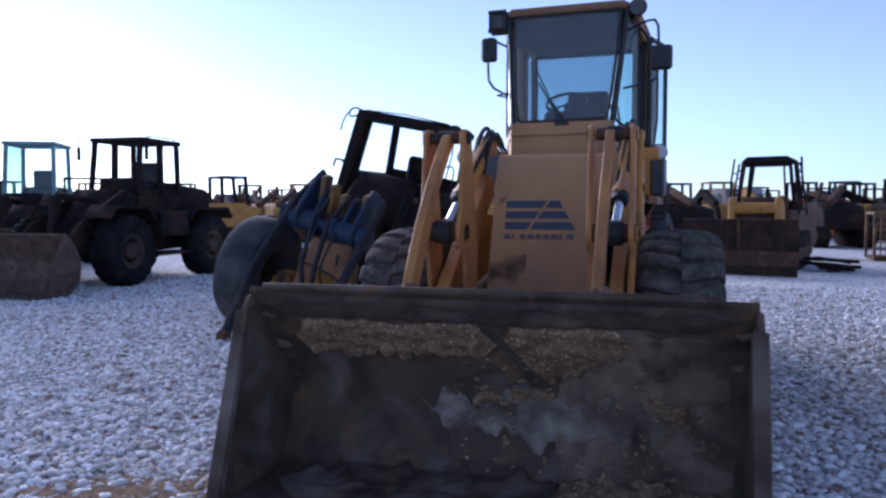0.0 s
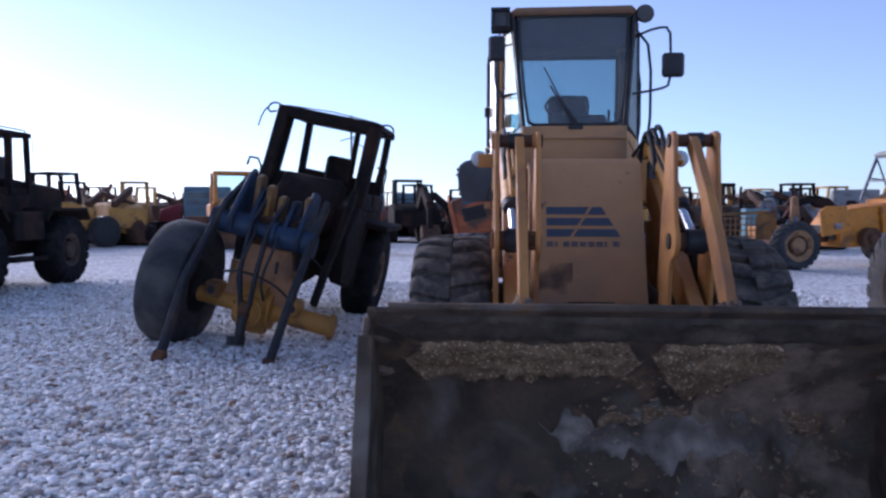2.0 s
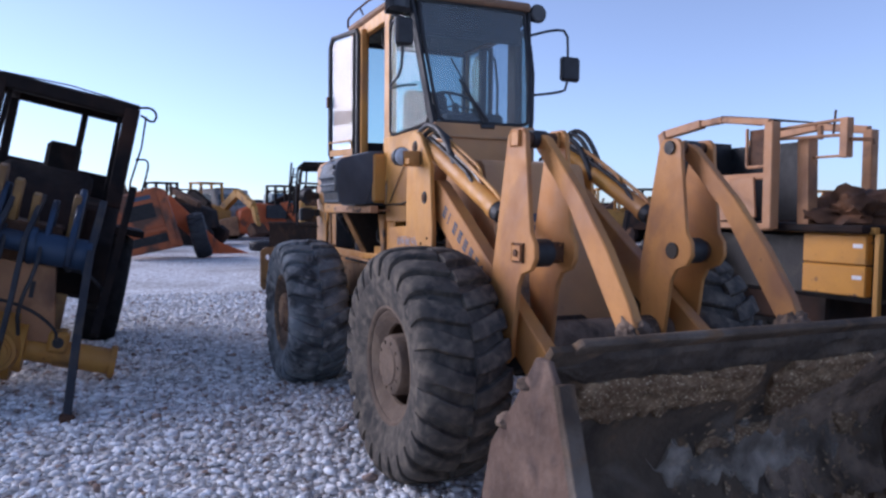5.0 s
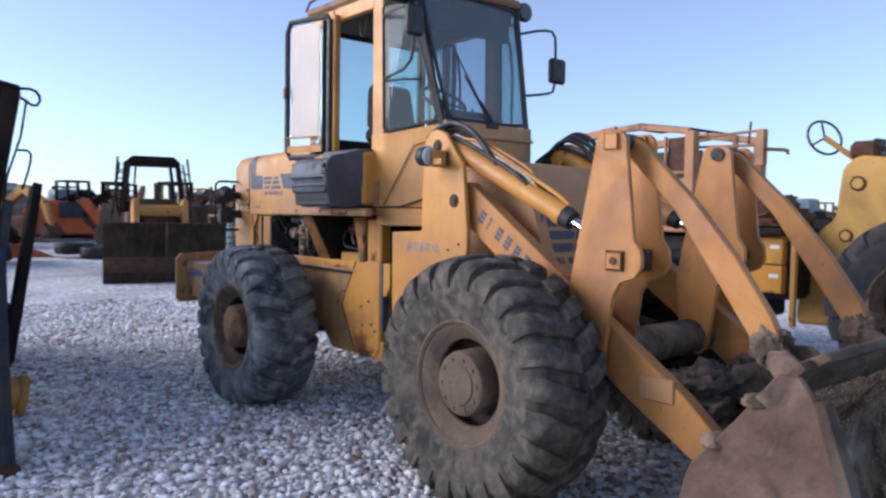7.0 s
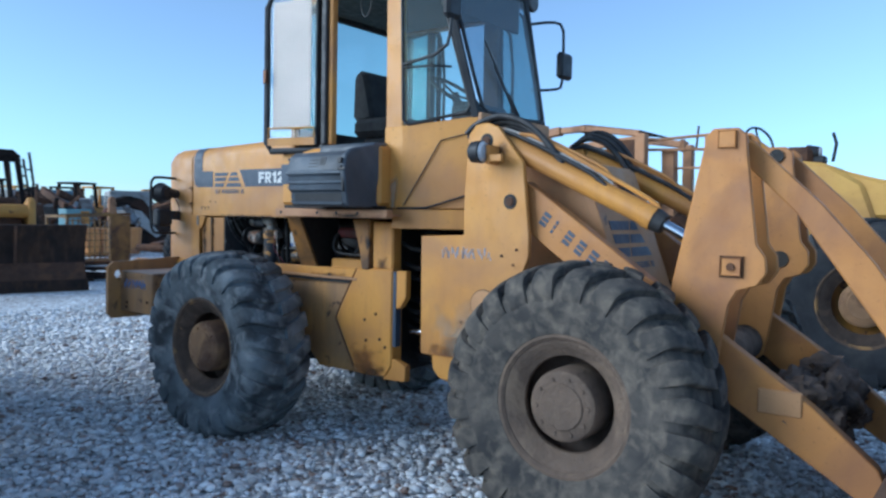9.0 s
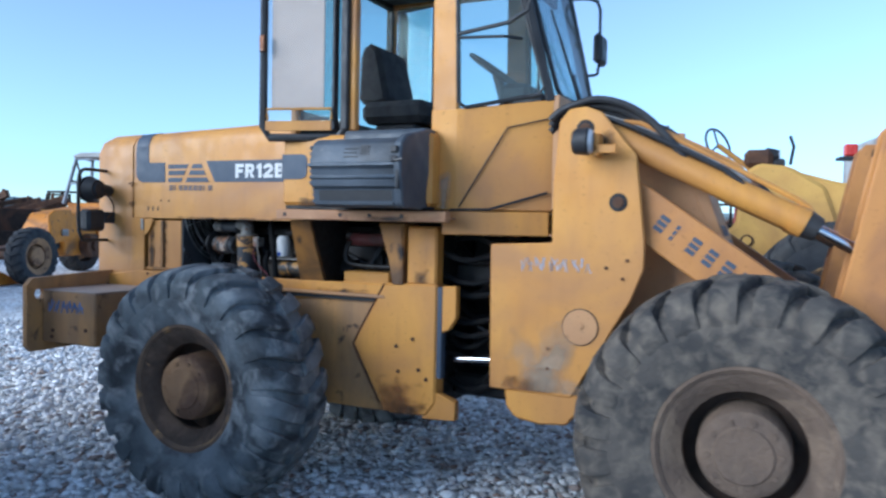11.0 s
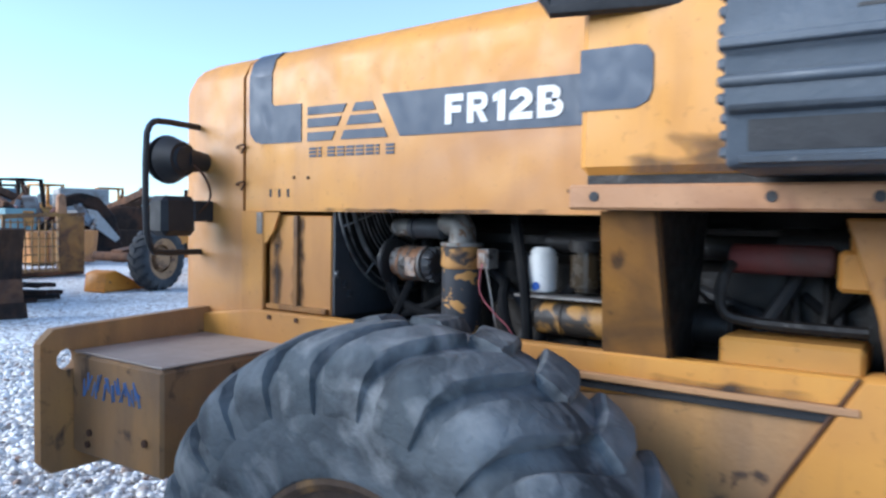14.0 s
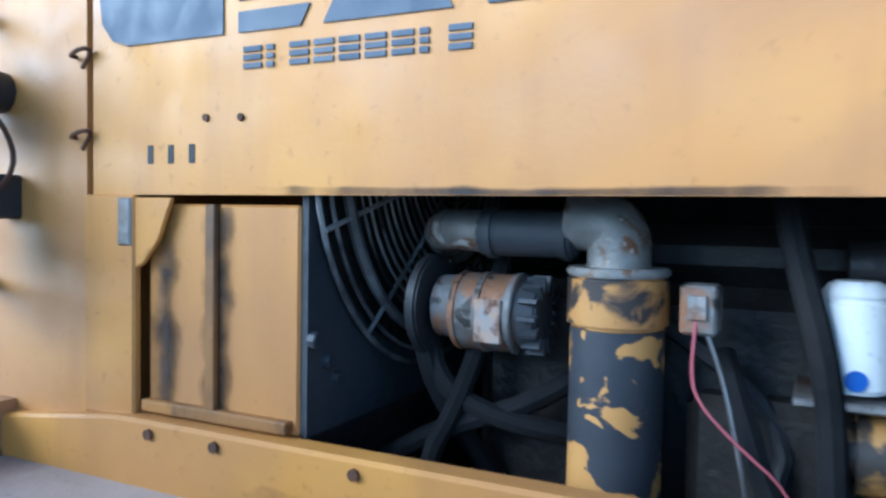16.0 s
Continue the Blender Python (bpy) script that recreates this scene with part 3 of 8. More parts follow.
BELL = [(4.93, 2.03), (4.90, 2.065), (4.78, 2.065), (4.74, 2.03), (4.735, 1.95), (4.68, 1.50), (4.635, 1.44), (4.63, 1.36), (4.67, 1.30), (4.76, 1.27), (4.80, 1.20), (4.86, 0.80), (4.92, 0.75), (5.0, 0.75), (5.05, 0.80),
        (5.09, 1.22), (5.08, 1.30)]
for s in (-1, 1):
    boom = fr("boom", YELARM, prism=[(BOOM, s * 0.62, s * 0.53)])
    fr("boom_pad", YELPALE, box=[(s * 0.632, s * 0.60, 4.46, 4.66, 0.68, 0.80, 0.006)])
    for i in range(9):
        f = 0.06 + i * 0.075
        c = Vector((0, 5.93 - f * 1.0, 1.66 - f * 0.70))
        d = Vector((0, -0.82, -0.573))
        up = Vector((0, -0.573, 0.82))
        bm = bmesh.new()
        for k in range(3):
            o = c + up * (-0.045 + k * 0.03)
            w = 0.016 if i in (1, 7) else 0.05
            q = [o + d * 0, o + d * w, o + d * w + up * 0.022, o + up * 0.022]
            plate(bm, [(s * 0.6225, p.y, p.z) for p in q], 0.002, (s, 0, 0))
        part("lettering_bar", bm, DECAL, loader, "", FRONT)
    for u in (0.685, 0.43):
        fr("bell_crank_plate", YELARM, prism=[(BELL, s * u, s * (u - 0.03))])
        fr("pin_keeper", YELARM, box=[(s * (u + 0.001), s * (u + 0.02), 4.745, 4.835, 1.345, 1.43, 0.004)])
        fr("pin_keeper", YELARM, box=[(s * (u + 0.001), s * (u + 0.016), 4.79, 4.87, 1.97, 2.05, 0.004)])
        fr("pin_cap", OIL, cyl=[((s * (u - 0.031), 4.79, 1.387), (s * (u - 0.04), 4.79, 1.387), 0.05, None, 16)])
        fr("pin_cap", OIL, cyl=[((s * (u - 0.031), 4.83, 2.01), (s * (u - 0.044), 4.83, 2.01), 0.042, None, 16)])
        fr("keeper_bolt", RUSTY, cyl=[((s * (u - 0.02), 4.79, 1.387), (s * (u + 0.03), 4.79, 1.387), 0.02, None, 8)])
        # dark rust-coloured border plate, drawn as the keeper's shadow edge
        fr("keeper_shadow_rim", RUSTY, box=[(s * (u + 0.0005), s * (u + 0.008), 4.735, 4.845, 1.335, 1.44, 0.002)])
    for (py, pz), pr, u0, u1 in (((4.79, 1.385), 0.06, 0.43, 0.68), ((4.83, 2.01), 0.04, 0.41, 0.70), ((4.96, 0.82), 0.045, 0.40, 0.70)):
        fr("bell_crank_pin", RUSTY, cyl=[((s * u0, py, pz), (s * u1, py, pz), pr, None, 16)])
    fr("crank_collar", BLACK, cyl=[((s * 0.49, 4.79, 1.385), (s * 0.62, 4.79, 1.385), 0.078, None, 18, 0.01)])
    fr("crank_collar", BLACK, cyl=[((s * 0.50, 4.83, 2.01), (s * 0.61, 4.83, 2.01), 0.05, None, 14, 0.01)])
    fr("bucket_link", YELARM, prism=[([(4.92, 2.03), (4.84, 2.06), (4.74, 2.01), (4.42, 1.70), (4.20, 1.44), (4.02, 1.18), (3.94, 1.01), (3.97, 0.96), (4.04, 0.96), (4.14, 1.10), (4.315, 1.35), (4.53, 1.655), (4.79, 1.915)], s * 0.56, s * 0.505)])
    fr("tilt_cylinder", YEL, cyl=[((s * 0.585, 6.15, 2.055), (s * 0.567, 5.24, 1.622), 0.062, None, 18, 0.008), ((s * 0.568, 5.28, 1.641), (s * 0.566, 5.22, 1.612), 0.07, None, 18, 0.006), ((s * 0.53, 6.22, 2.06), (s * 0.64, 6.22, 2.06), 0.07, None, 16)])
    fr("piston_rod", CHROME, cyl=[((s * 0.567, 5.24, 1.622), (s * 0.556, 4.82, 1.40), 0.03, None, 14)])
    fr("cylinder_pipe", YEL, tube=[([(s * 0.59, 6.05, 2.10), (s * 0.58, 5.95, 2.09), (s * 0.57, 5.4, 1.80), (s * 0.565, 5.22, 1.70), (s * 0.565, 5.19, 1.65)], 0.013, 8, 1), ([(s * 0.55, 6.0, 2.12), (s * 0.54, 5.6, 1.93), (s * 0.54, 5.5, 1.87), (s * 0.555, 5.47, 1.80)], 0.011, 8, 1)])
    # lift cylinder low behind the boom
    fr("lift_cylinder", RUSTY, cyl=[((s * 0.5, 6.2, 1.0), (s * 0.5, 5.3, 0.86), 0.06, None, 16)])
    fr("lift_rod", CHROME, cyl=[((s * 0.5, 5.3, 0.86), (s * 0.5, 4.95, 0.80), 0.03, None, 12)])
    # work lamp and its bracket on the tower
    fr("lamp_bracket", YEL, box=[(s * 0.68, s * 0.80, 6.13, 6.15, 1.92, 2.02, 0.004), (s * 0.78, s * 0.80, 6.05, 6.15, 1.93, 1.97, 0.004)])
    fr("work_lamp", BLACK, cyl=[((s * 0.80, 6.25, 1.985), (s * 0.80, 6.17, 1.985), 0.06, 0.068, 20, 0.008)])
    fr("lamp_lens", LAMPGLASS, "clear ribbed lamp glass", cyl=[((s * 0.80, 6.17, 1.985), (s * 0.80, 6.155, 1.985), 0.062, 0.05, 20)])
    for k, (gy, gz, gs) in enumerate(((4.52, 0.72, 0.115), (4.42, 0.62, 0.105), (4.36, 0.52, 0.075))):
        bm = bmesh.new()
        lump(bm, (s * (0.40 - 0.03 * k), gy, gz), (0.20, gs * 1.15, gs * 0.95), 3.1 * k + s, 0.34)
        part("mud_clod", bm, MUDDY, loader, "clod of dried mud round the boom foot", FRONT, 60)
for k, (gu, gy, gz, ga, gb, gc) in enumerate(((0.05, 4.42, 0.66, 0.48, 0.13, 0.15), (-0.15, 4.60, 0.66, 0.35, 0.13, 0.15))):
    bm = bmesh.new()
    lump(bm, (gu, gy, gz), (ga, gb, gc), 11.3 * k, 0.36)
    part("mud_clod", bm, MUDDY, loader, "heap of dried mud between the boom feet", FRONT, 60)
# hoses that arch over between tower and cylinders
for s, pts in ((-1, [(6.42, 2.12), (6.38, 2.16), (6.30, 2.195), (6.17, 2.225), (5.98, 2.16), (5.82, 2.0), (5.73, 1.87)]), (1, [(6.32, 2.02), (6.27, 2.15), (6.12, 2.25), (5.95, 2.19), (5.82, 2.03), (5.75, 1.9)])):
    for k in range(3):
        off = 0.04 * k
        fr("hydraulic_hose", BLACK, tube=[([(s * (0.60 - off), y + 0.01 * k, z - 0.025 * k) for y, z in pts], 0.019, 8, 2)])
fr("cross_tube", MUDDY, "cross tube caked in dark mud", cyl=[((-0.52, 4.98, 0.86), (0.52, 4.98, 0.86), 0.11, None, 20)])
fr("axle_housing", OIL, "dark greasy front axle", cyl=[((-0.9, 5.40, 0.70), (0.9, 5.40, 0.70), 0.13, None, 18), ((-0.2, 5.40, 0.70), (0.2, 5.40, 0.70), 0.24, None, 20, 0.04)])

# bucket: curved shell, two side plates, spill edge, caked dirt
SHELL = [(3.18, 0.03), (3.70, 0.035), (3.88, 0.09), (3.98, 0.22), (4.02, 0.40), (3.97, 0.60), (3.82, 0.80), (3.68, 0.95), (3.55, 1.10)]
BW = 1.31


def ribbon(pts, thick):
    """A closed outline of a bent sheet."""
    out = []
    for i, p in enumerate(pts):
        a, b = Vector(pts[max(i - 1, 0)]), Vector(pts[min(i + 1, len(pts) - 1)])
        d = (b - a).normalized()
        out.append((p[0] + d.y * thick, p[1] - d.x * thick))
    return list(pts) + out[::-1]


bm = bmesh.new()
outline = ribbon(SHELL, 0.03)
prism(bm, outline, -BW + 0.02, BW - 0.02, "x", 0.0)
bucket = part("bucket", bm, BUCKETSTEEL, loader, "dark steel bucket crusted with dried soil and cement dust", FRONT)
fr("spill_guard", BUCKETSTEEL, prism=[([(3.56, 1.08), (3.50, 1.125), (3.53, 1.15), (3.62, 1.10)], -BW + 0.12, BW - 0.18, "x", 0.008)])
fr("cutting_edge", STEEL, prism=[([(3.06, 0.02), (3.26, 0.06), (3.26, 0.02)], -BW, BW, "x", 0.003)])
SIDE = [(3.16, 0.015), (3.30, 0.42), (3.44, 0.80), (3.51, 1.0), (3.56, 1.07), (3.64, 1.07), (3.80, 0.86), (3.97, 0.66), (4.04, 0.42), (4.0, 0.20), (3.90, 0.07), (3.70, 0.01)]
for s in (-1, 1):
    fr("bucket_side", BUCKETRUST, "rust-brown bucket side plate", prism=[(SIDE, s * BW, s * (BW - 0.03), "x", 0.006)])
    # added inner sheets: shade coloured in at left, lighter lit rust-brown at right
    fr("side_liner", BUCKETRUST if s > 0 else BUCKETSTEEL, prism=[([(3.20, 0.04), (3.32, 0.42), (3.46, 0.80), (3.52, 1.0), (3.60, 1.02), (3.80, 0.80), (3.95, 0.60), (4.0, 0.40), (3.96, 0.22), (3.86, 0.09), (3.70, 0.04)], s * (BW - 0.03), s * (BW - 0.038), "x", 0.0)])
    fr("side_flange", BUCKETSTEEL, prism=[([(3.14, 0.0), (3.47, 1.0), (3.51, 0.995), (3.20, 0.0)], s * (BW + 0.012), s * (BW - 0.06), "x", 0.004)])
for s in (-1, 1):
    for k, (ly, lz, la, lb) in enumerate(((3.72, 0.95, 0.06, 0.028), (3.88, 0.76, 0.06, 0.035))):
        bm = bmesh.new()
        lump(bm, (s * (BW - 0.05), ly, lz), (0.07, la, lb), 5.7 * k + s, 0.2)
        part("mud_clod", bm, MUDDY, loader, "mud stuck on the bucket corner", FRONT, 60)
    bm = bmesh.new()
    lump(bm, (s * 0.53, 4.02, 1.02), (0.075, 0.09, 0.10), 17.0 + s, 0.4)
    part("mud_clod", bm, MUDDY, loader, "mud caked on the link's lower end", FRONT, 60)
for s in (-1, 1):
    for k in (0.43, 0.66):
        fr("bucket_ear", BUCKETRUST, prism=[([(4.00, 0.64), (4.10, 0.50), (4.17, 0.33), (4.14, 0.26), (4.03, 0.24), (4.05, 0.45)], s * k, s * (k - 0.035))])
        fr("bucket_ear", MUDDY, prism=[([(3.86, 0.80), (3.99, 0.97), (3.98, 1.03), (3.90, 1.04), (3.74, 0.93)], s * k, s * (k - 0.035))])


def crust(name, material, y_of, u0, u1, t0, t1, seed, lift, label, lower=0.25, n=110, m=14, top=0.05, hang=None):
    """A crust of dirt with a ragged lower rim on the shell. t runs along the shell from floor to lip."""
    bm = bmesh.new()
    rows = []
    for i in range(n + 1):
        u = u0 + (u1 - u0) * i / n
        ends = min(1.0, min(i, n - i) / (0.09 * n))
        low = t0 + (t1 - t0) * lower * (noise.noise((u * 2.3, seed, 0)) + 0.8 * noise.noise((u * 7.0, seed, 3)) + 0.5 * noise.noise((u * 19.0, seed, 3)) + 0.7)
        low = max(t0, low) - (hang(u) * (1 + 0.25 * noise.noise((u * 24, seed, 5))) if hang else 0.0)
        low += (1 - ends) * (t1 - low) * 0.55
        high = max(low + 0.004, t1 - top * (t1 - t0) * (noise.noise((u * 3.1, seed, 8)) + 0.7 * noise.noise((u * 11.0, seed, 9)) + 0.6) - (1 - ends) * (t1 - low) * 0.9)
        row = []
        for j in range(m + 1):
            t = low + (high - low) * j / m
            p, nn = y_of(t)
            thick = (0.35 + 0.65 * min(1.0, j / 1.5)) * ends if j else 0.0
            thick = (thick if j < m else 0.0) * lift * (0.75 + 0.7 * noise.noise((u * 9, t * 30, seed)) + 0.35 * noise.noise((u * 38, t * 120, seed)))
            row.append(bm.verts.new((u, p.x + nn.x * (thick + 0.001), p.y + nn.y * (thick + 0.001))))
        rows.append(row)
    for a, b in zip(rows, rows[1:]):
        for j in range(m):
            bm.faces.new((a[j], a[j + 1], b[j + 1], b[j]))
    return part(name, bm, material, loader, label, FRONT, 60)


def along(t):
    """Place on the shell's inner face and the way out of it, t from 0 at the edge to 1 at the lip."""
    pts = [Vector(p) for p in SHELL]
    ls = [(b - a).length for a, b in zip(pts, pts[1:])]
    d = t * sum(ls)
    for a, b, l in zip(pts, pts[1:], ls):
        if d <= l or b is pts[-1]:
            w = (b - a).normalized()
            return a + w * d, Vector((-w.y, w.x))
        d -= l


def notch(u):
    """How far the crust hangs down: a ragged band with one deep tongue."""
    hang = 0.0
    if 0.07 < u < 0.76:
        hang = 0.13 * max(0.0, 1 - abs(u - 0.28) / (0.16 if u < 0.28 else 0.40))
    return hang


crust("soil_crust", SOIL, along, -1.16, 0.06, 0.705, 0.905, 4.0, 0.032, "pale brown straw-flecked soil caked below the bucket lip", 0.26, 200, 18, 0.14)
crust("soil_crust", SOIL, along, 0.07, 0.74, 0.77, 0.905, 9.0, 0.034, "", 0.16, 130, 18, 0.14, notch)
crust("soil_crust", SOIL, along, 0.06, 0.32, 0.56, 0.67, 23.0, 0.028, "", 0.45, 50, 12, 0.35)
crust("soil_crust", SOIL, along, -0.16, 0.10, 0.555, 0.635, 21.0, 0.022, "", 0.6, 50, 10, 0.5)
crust("soil_crust", SOIL, along, 0.78, 1.02, 0.52, 0.67, 13.0, 0.028, "", 0.6, 50, 12, 0.5)
DUSTPATCH = blotchy(ASH, 4.0, 0.46, 0.16)
CRUMBS = blotchy(mat("scattered_soil_crumbs", (0.30, 0.20, 0.12), (0.17, 0.11, 0.07), 20, rough=0.97, bump=1.0, bump_scale=80, spec=0.1, stain2=(0.48, 0.37, 0.24), stain2_scale=60, stain2_at=0.6), 26.0, 0.60, 0.02)
LIPMUD = mat("dark_lip_mud", (0.085, 0.066, 0.052), (0.05, 0.04, 0.033), 9, (0.15, 0.115, 0.085), 3, 0.6, 0.1, 0.95, bump=1.0, bump_scale=35, spec=0.1)
crust("lip_mud", LIPMUD, along, -1.27, 1.27, 0.885, 0.995, 31.0, 0.026, "dark dried mud along the bucket lip", 0.12, 220, 10, 0.03)
# soil film whose colour is raised for the light on the bucket's right part
LITDIRT = blotchy(mat("lit_brown_bucket_dirt", (0.30, 0.215, 0.155), (0.17, 0.12, 0.088), 8, rough=0.95, bump=1.0, bump_scale=40, spec=0.1), 4.0, 0.46, 0.12)
crust("bucket_dirt", LITDIRT, along, 0.30, 1.26, 0.14, 0.90, 41.0, 0.008, "brown dirt film, lightened as lit, on the right of the bucket wall", 0.05, 60, 14, 0.05)
crust("soil_film", CRUMBS, along, -0.35, 1.22, 0.36, 0.76, 43.0, 0.012, "crumbs of dry soil and straw", 0.1, 80, 16, 0.05)
crust("cement_dust", DUSTPATCH, along, -0.45, 0.98, 0.43, 0.66, 2.0, 0.022, "grey cement dust in the bucket", 0.35, 120, 14, 0.4)
crust("soil_crust", BUCKETSTEEL, along, -1.22, 1.22, 0.12, 0.40, 6.0, 0.03, "dark damp soil on the bucket floor", 0.1, 150, 14, 0.3)
crust("soil_crust", SOIL, along, 0.30, 1.22, 0.18, 0.44, 17.0, 0.045, "", 0.3, 100, 14, 0.35)

# front wheels
for s in (-1, 1):
    w = wheel(loader, (0, 0, 0), s, r=0.712, worn=0.042, rubber=MUDRUBBER, hubmat=FRONTHUB, ringmat=FRONTHUB, spin=11 + 30 * s, seed=3)
    w.matrix_basis = FRONT @ pose(s * 0.965, 5.44, 0.685, 14, 0, 0)

# ---- rear frame, hood and engine bay ----
HW = 0.47


def hood_shell(y0, y1, zt0, zt1, z_low, name, label=""):
    """A sheet hood with rounded upper edges, open below."""
    bm = bmesh.new()
    rings = []
    for y, zt in ((y0, zt0), (y1, zt1)):
        sec = [(-HW, z_low), (-HW, zt - 0.10), (-HW + 0.02, zt - 0.045), (-HW + 0.06, zt - 0.012), (-HW + 0.12, zt), (0, zt + 0.01)]
        sec = sec + [(-a, b) for a, b in sec[-2::-1]]
        inner = [(a * 0.965, b - 0.012 * (b > z_low)) for a, b in sec][::-1]
        rings.append([bm.verts.new((a, y, b)) for a, b in sec + inner])
    k = len(rings[0])
    for i in range(k):
        bm.faces.new((rings[0][i], rings[0][(i + 1) % k], rings[1][(i + 1) % k], rings[1][i]))
    h = k // 2
    for r in rings:
        for i in range(h - 1):
            bm.faces.new((r[i], r[i + 1], r[k - 2 - i], r[k - 1 - i]))
    return part(name, bm, YEL, loader, label)


hood_shell(8.02, 9.455, 2.215, 2.165, 1.575, "hood", "faded yellow engine hood with a dark decal band")
bm = bmesh.new()
ring = []
for y, z_in in ((9.465, 0.0), (9.74, 0.012), (9.80, 0.05), (9.83, 0.10)):
    sec = [(-HW - 0.005, 1.16), (-HW - 0.005, 2.07), (-HW + 0.03, 2.13), (-HW + 0.10, 2.165), (HW - 0.10, 2.165), (HW - 0.03, 2.13), (HW + 0.005, 2.07), (HW + 0.005, 1.16)]
    ring.append([bm.verts.new((a * (1 - z_in * 0.6), y, 1.16 + (b - 1.16) * (1 - z_in * 0.5))) for a, b in sec])
for a, b in zip(ring, ring[1:]):
    for i in range(8):
        bm.faces.new((a[i], a[(i + 1) % 8], b[(i + 1) % 8], b[i]))
bm.faces.new(ring[0]), bm.faces.new(ring[-1])
part("radiator_shroud", bm, YEL, loader, "yellow radiator shroud at the tail")
for s in (-1, 1):
    bk("hood_hinge_strip", YEL, box=[(s * (HW + 0.008), s * (HW - 0.01), 9.35, 9.47, 1.20, 1.575, 0.004)])
for zz in (1.81, 1.672):
    bk("hood_latch", RUSTY, tube=[([(-HW - 0.006, 9.49, zz), (-HW - 0.022, 9.487, zz), (-HW - 0.022, 9.457, zz + 0.01), (-HW - 0.004, 9.452, zz + 0.01), (-HW - 0.006, 9.475, zz - 0.02)], 0.004, 6, 1)])
for k in range(3):
    yy = 9.32 - 0.045 * k
    bk("hood_slot", BLACK, box=[(-HW - 0.001, -HW + 0.004, yy - 0.006, yy + 0.006, 1.625, 1.655, 0.0)])
for yy, zz in ((9.20, 1.695), (9.13, 1.693), (8.13, 1.64)):
    bk("hood_rivet", RUSTY, cyl=[((-HW, yy, zz), (-HW - 0.004, yy, zz), 0.006, None, 8)])

# decal band with the emblem and the model lettering, near side and far side
for s in (-1, 1):
    band = [(9.435, 1.90), (9.43, 1.86), (9.405, 1.83), (9.37, 1.82), (9.165, 1.82), (9.165, 1.955), (9.30, 1.955), (9.315, 1.965), (9.315, 2.064), (9.435, 2.064)]
    bk("decal_band", DECAL, "dark blue-grey decal band", prism=[(band, s * (HW + 0.003), s * (HW - 0.004), "x", 0.0)])
    bm = bmesh.new()
    rows = []
    for y in (9.315, 9.435):
        zt = 2.215 - (y - 8.02) / 1.435 * 0.05
        rows.append([bm.verts.new((s * (a + 0.003), y, b + 0.003)) for a, b in ((HW, 2.06), (HW, zt - 0.10), (HW - 0.02, zt - 0.045), (HW - 0.06, zt - 0.012), (HW - 0.12, zt), (HW - 0.3, zt + 0.006))])
    for i in range(5):
        bm.faces.new((rows[0][i], rows[0][i + 1], rows[1][i + 1], rows[1][i]))
    part("decal_band", bm, DECAL, loader)
    for k, (z0, z1) in enumerate(((1.82, 1.851), (1.868, 1.899), (1.912, 1.94))):
        c = lambda z: 9.00 - (z - 1.82) * 0.55
        e = lambda z: 8.755 + (z - 1.82) * 0.55
        bk("emblem_stripe", DECAL, prism=[([(9.135, z0), (c(z0) + 0.02, z0), (c(z1) + 0.02, z1), (9.135, z1)], s * (HW + 0.003), s * (HW - 0.004), "x", 0.0),
                                          ([(c(z0) - 0.02, z0), (e(z0) + 0.02, z0), (e(z1) + 0.02, z1), (c(z1) - 0.02, z1)], s * (HW + 0.003), s * (HW - 0.004), "x", 0.0)])
    bk("decal_band", DECAL, prism=[([(8.725, 1.82), (8.025, 1.82), (8.025, 1.96), (8.80, 1.96)], s * (HW + 0.003), s * (HW - 0.004), "x", 0.0)])
    for i in range(9):
        yy = 9.125 - i * 0.043
        w = 0.014 if i in (1, 7) else 0.034
        bk("lettering_bar", DECAL, box=[(s * (HW + 0.003), s * (HW - 0.004), yy - w, yy, 1.765 + 0.0125 * k, 1.773 + 0.0125 * k, 0.0) for k in range(3)])


def arc(cx, cy, rx, ry, thick, a0, a1, n=10):
    """A bent stroke as an outline: from angle a0 to a1 round (cx, cy)."""
    ang = [radians(a0 + (a1 - a0) * i / n) for i in range(n + 1)]
    return [(cx + rx * math.cos(a), cy + ry * math.sin(a)) for a in ang] + [(cx + (rx - thick) * math.cos(a), cy + (ry - thick) * math.sin(a)) for a in ang[::-1]]


K = 0.024
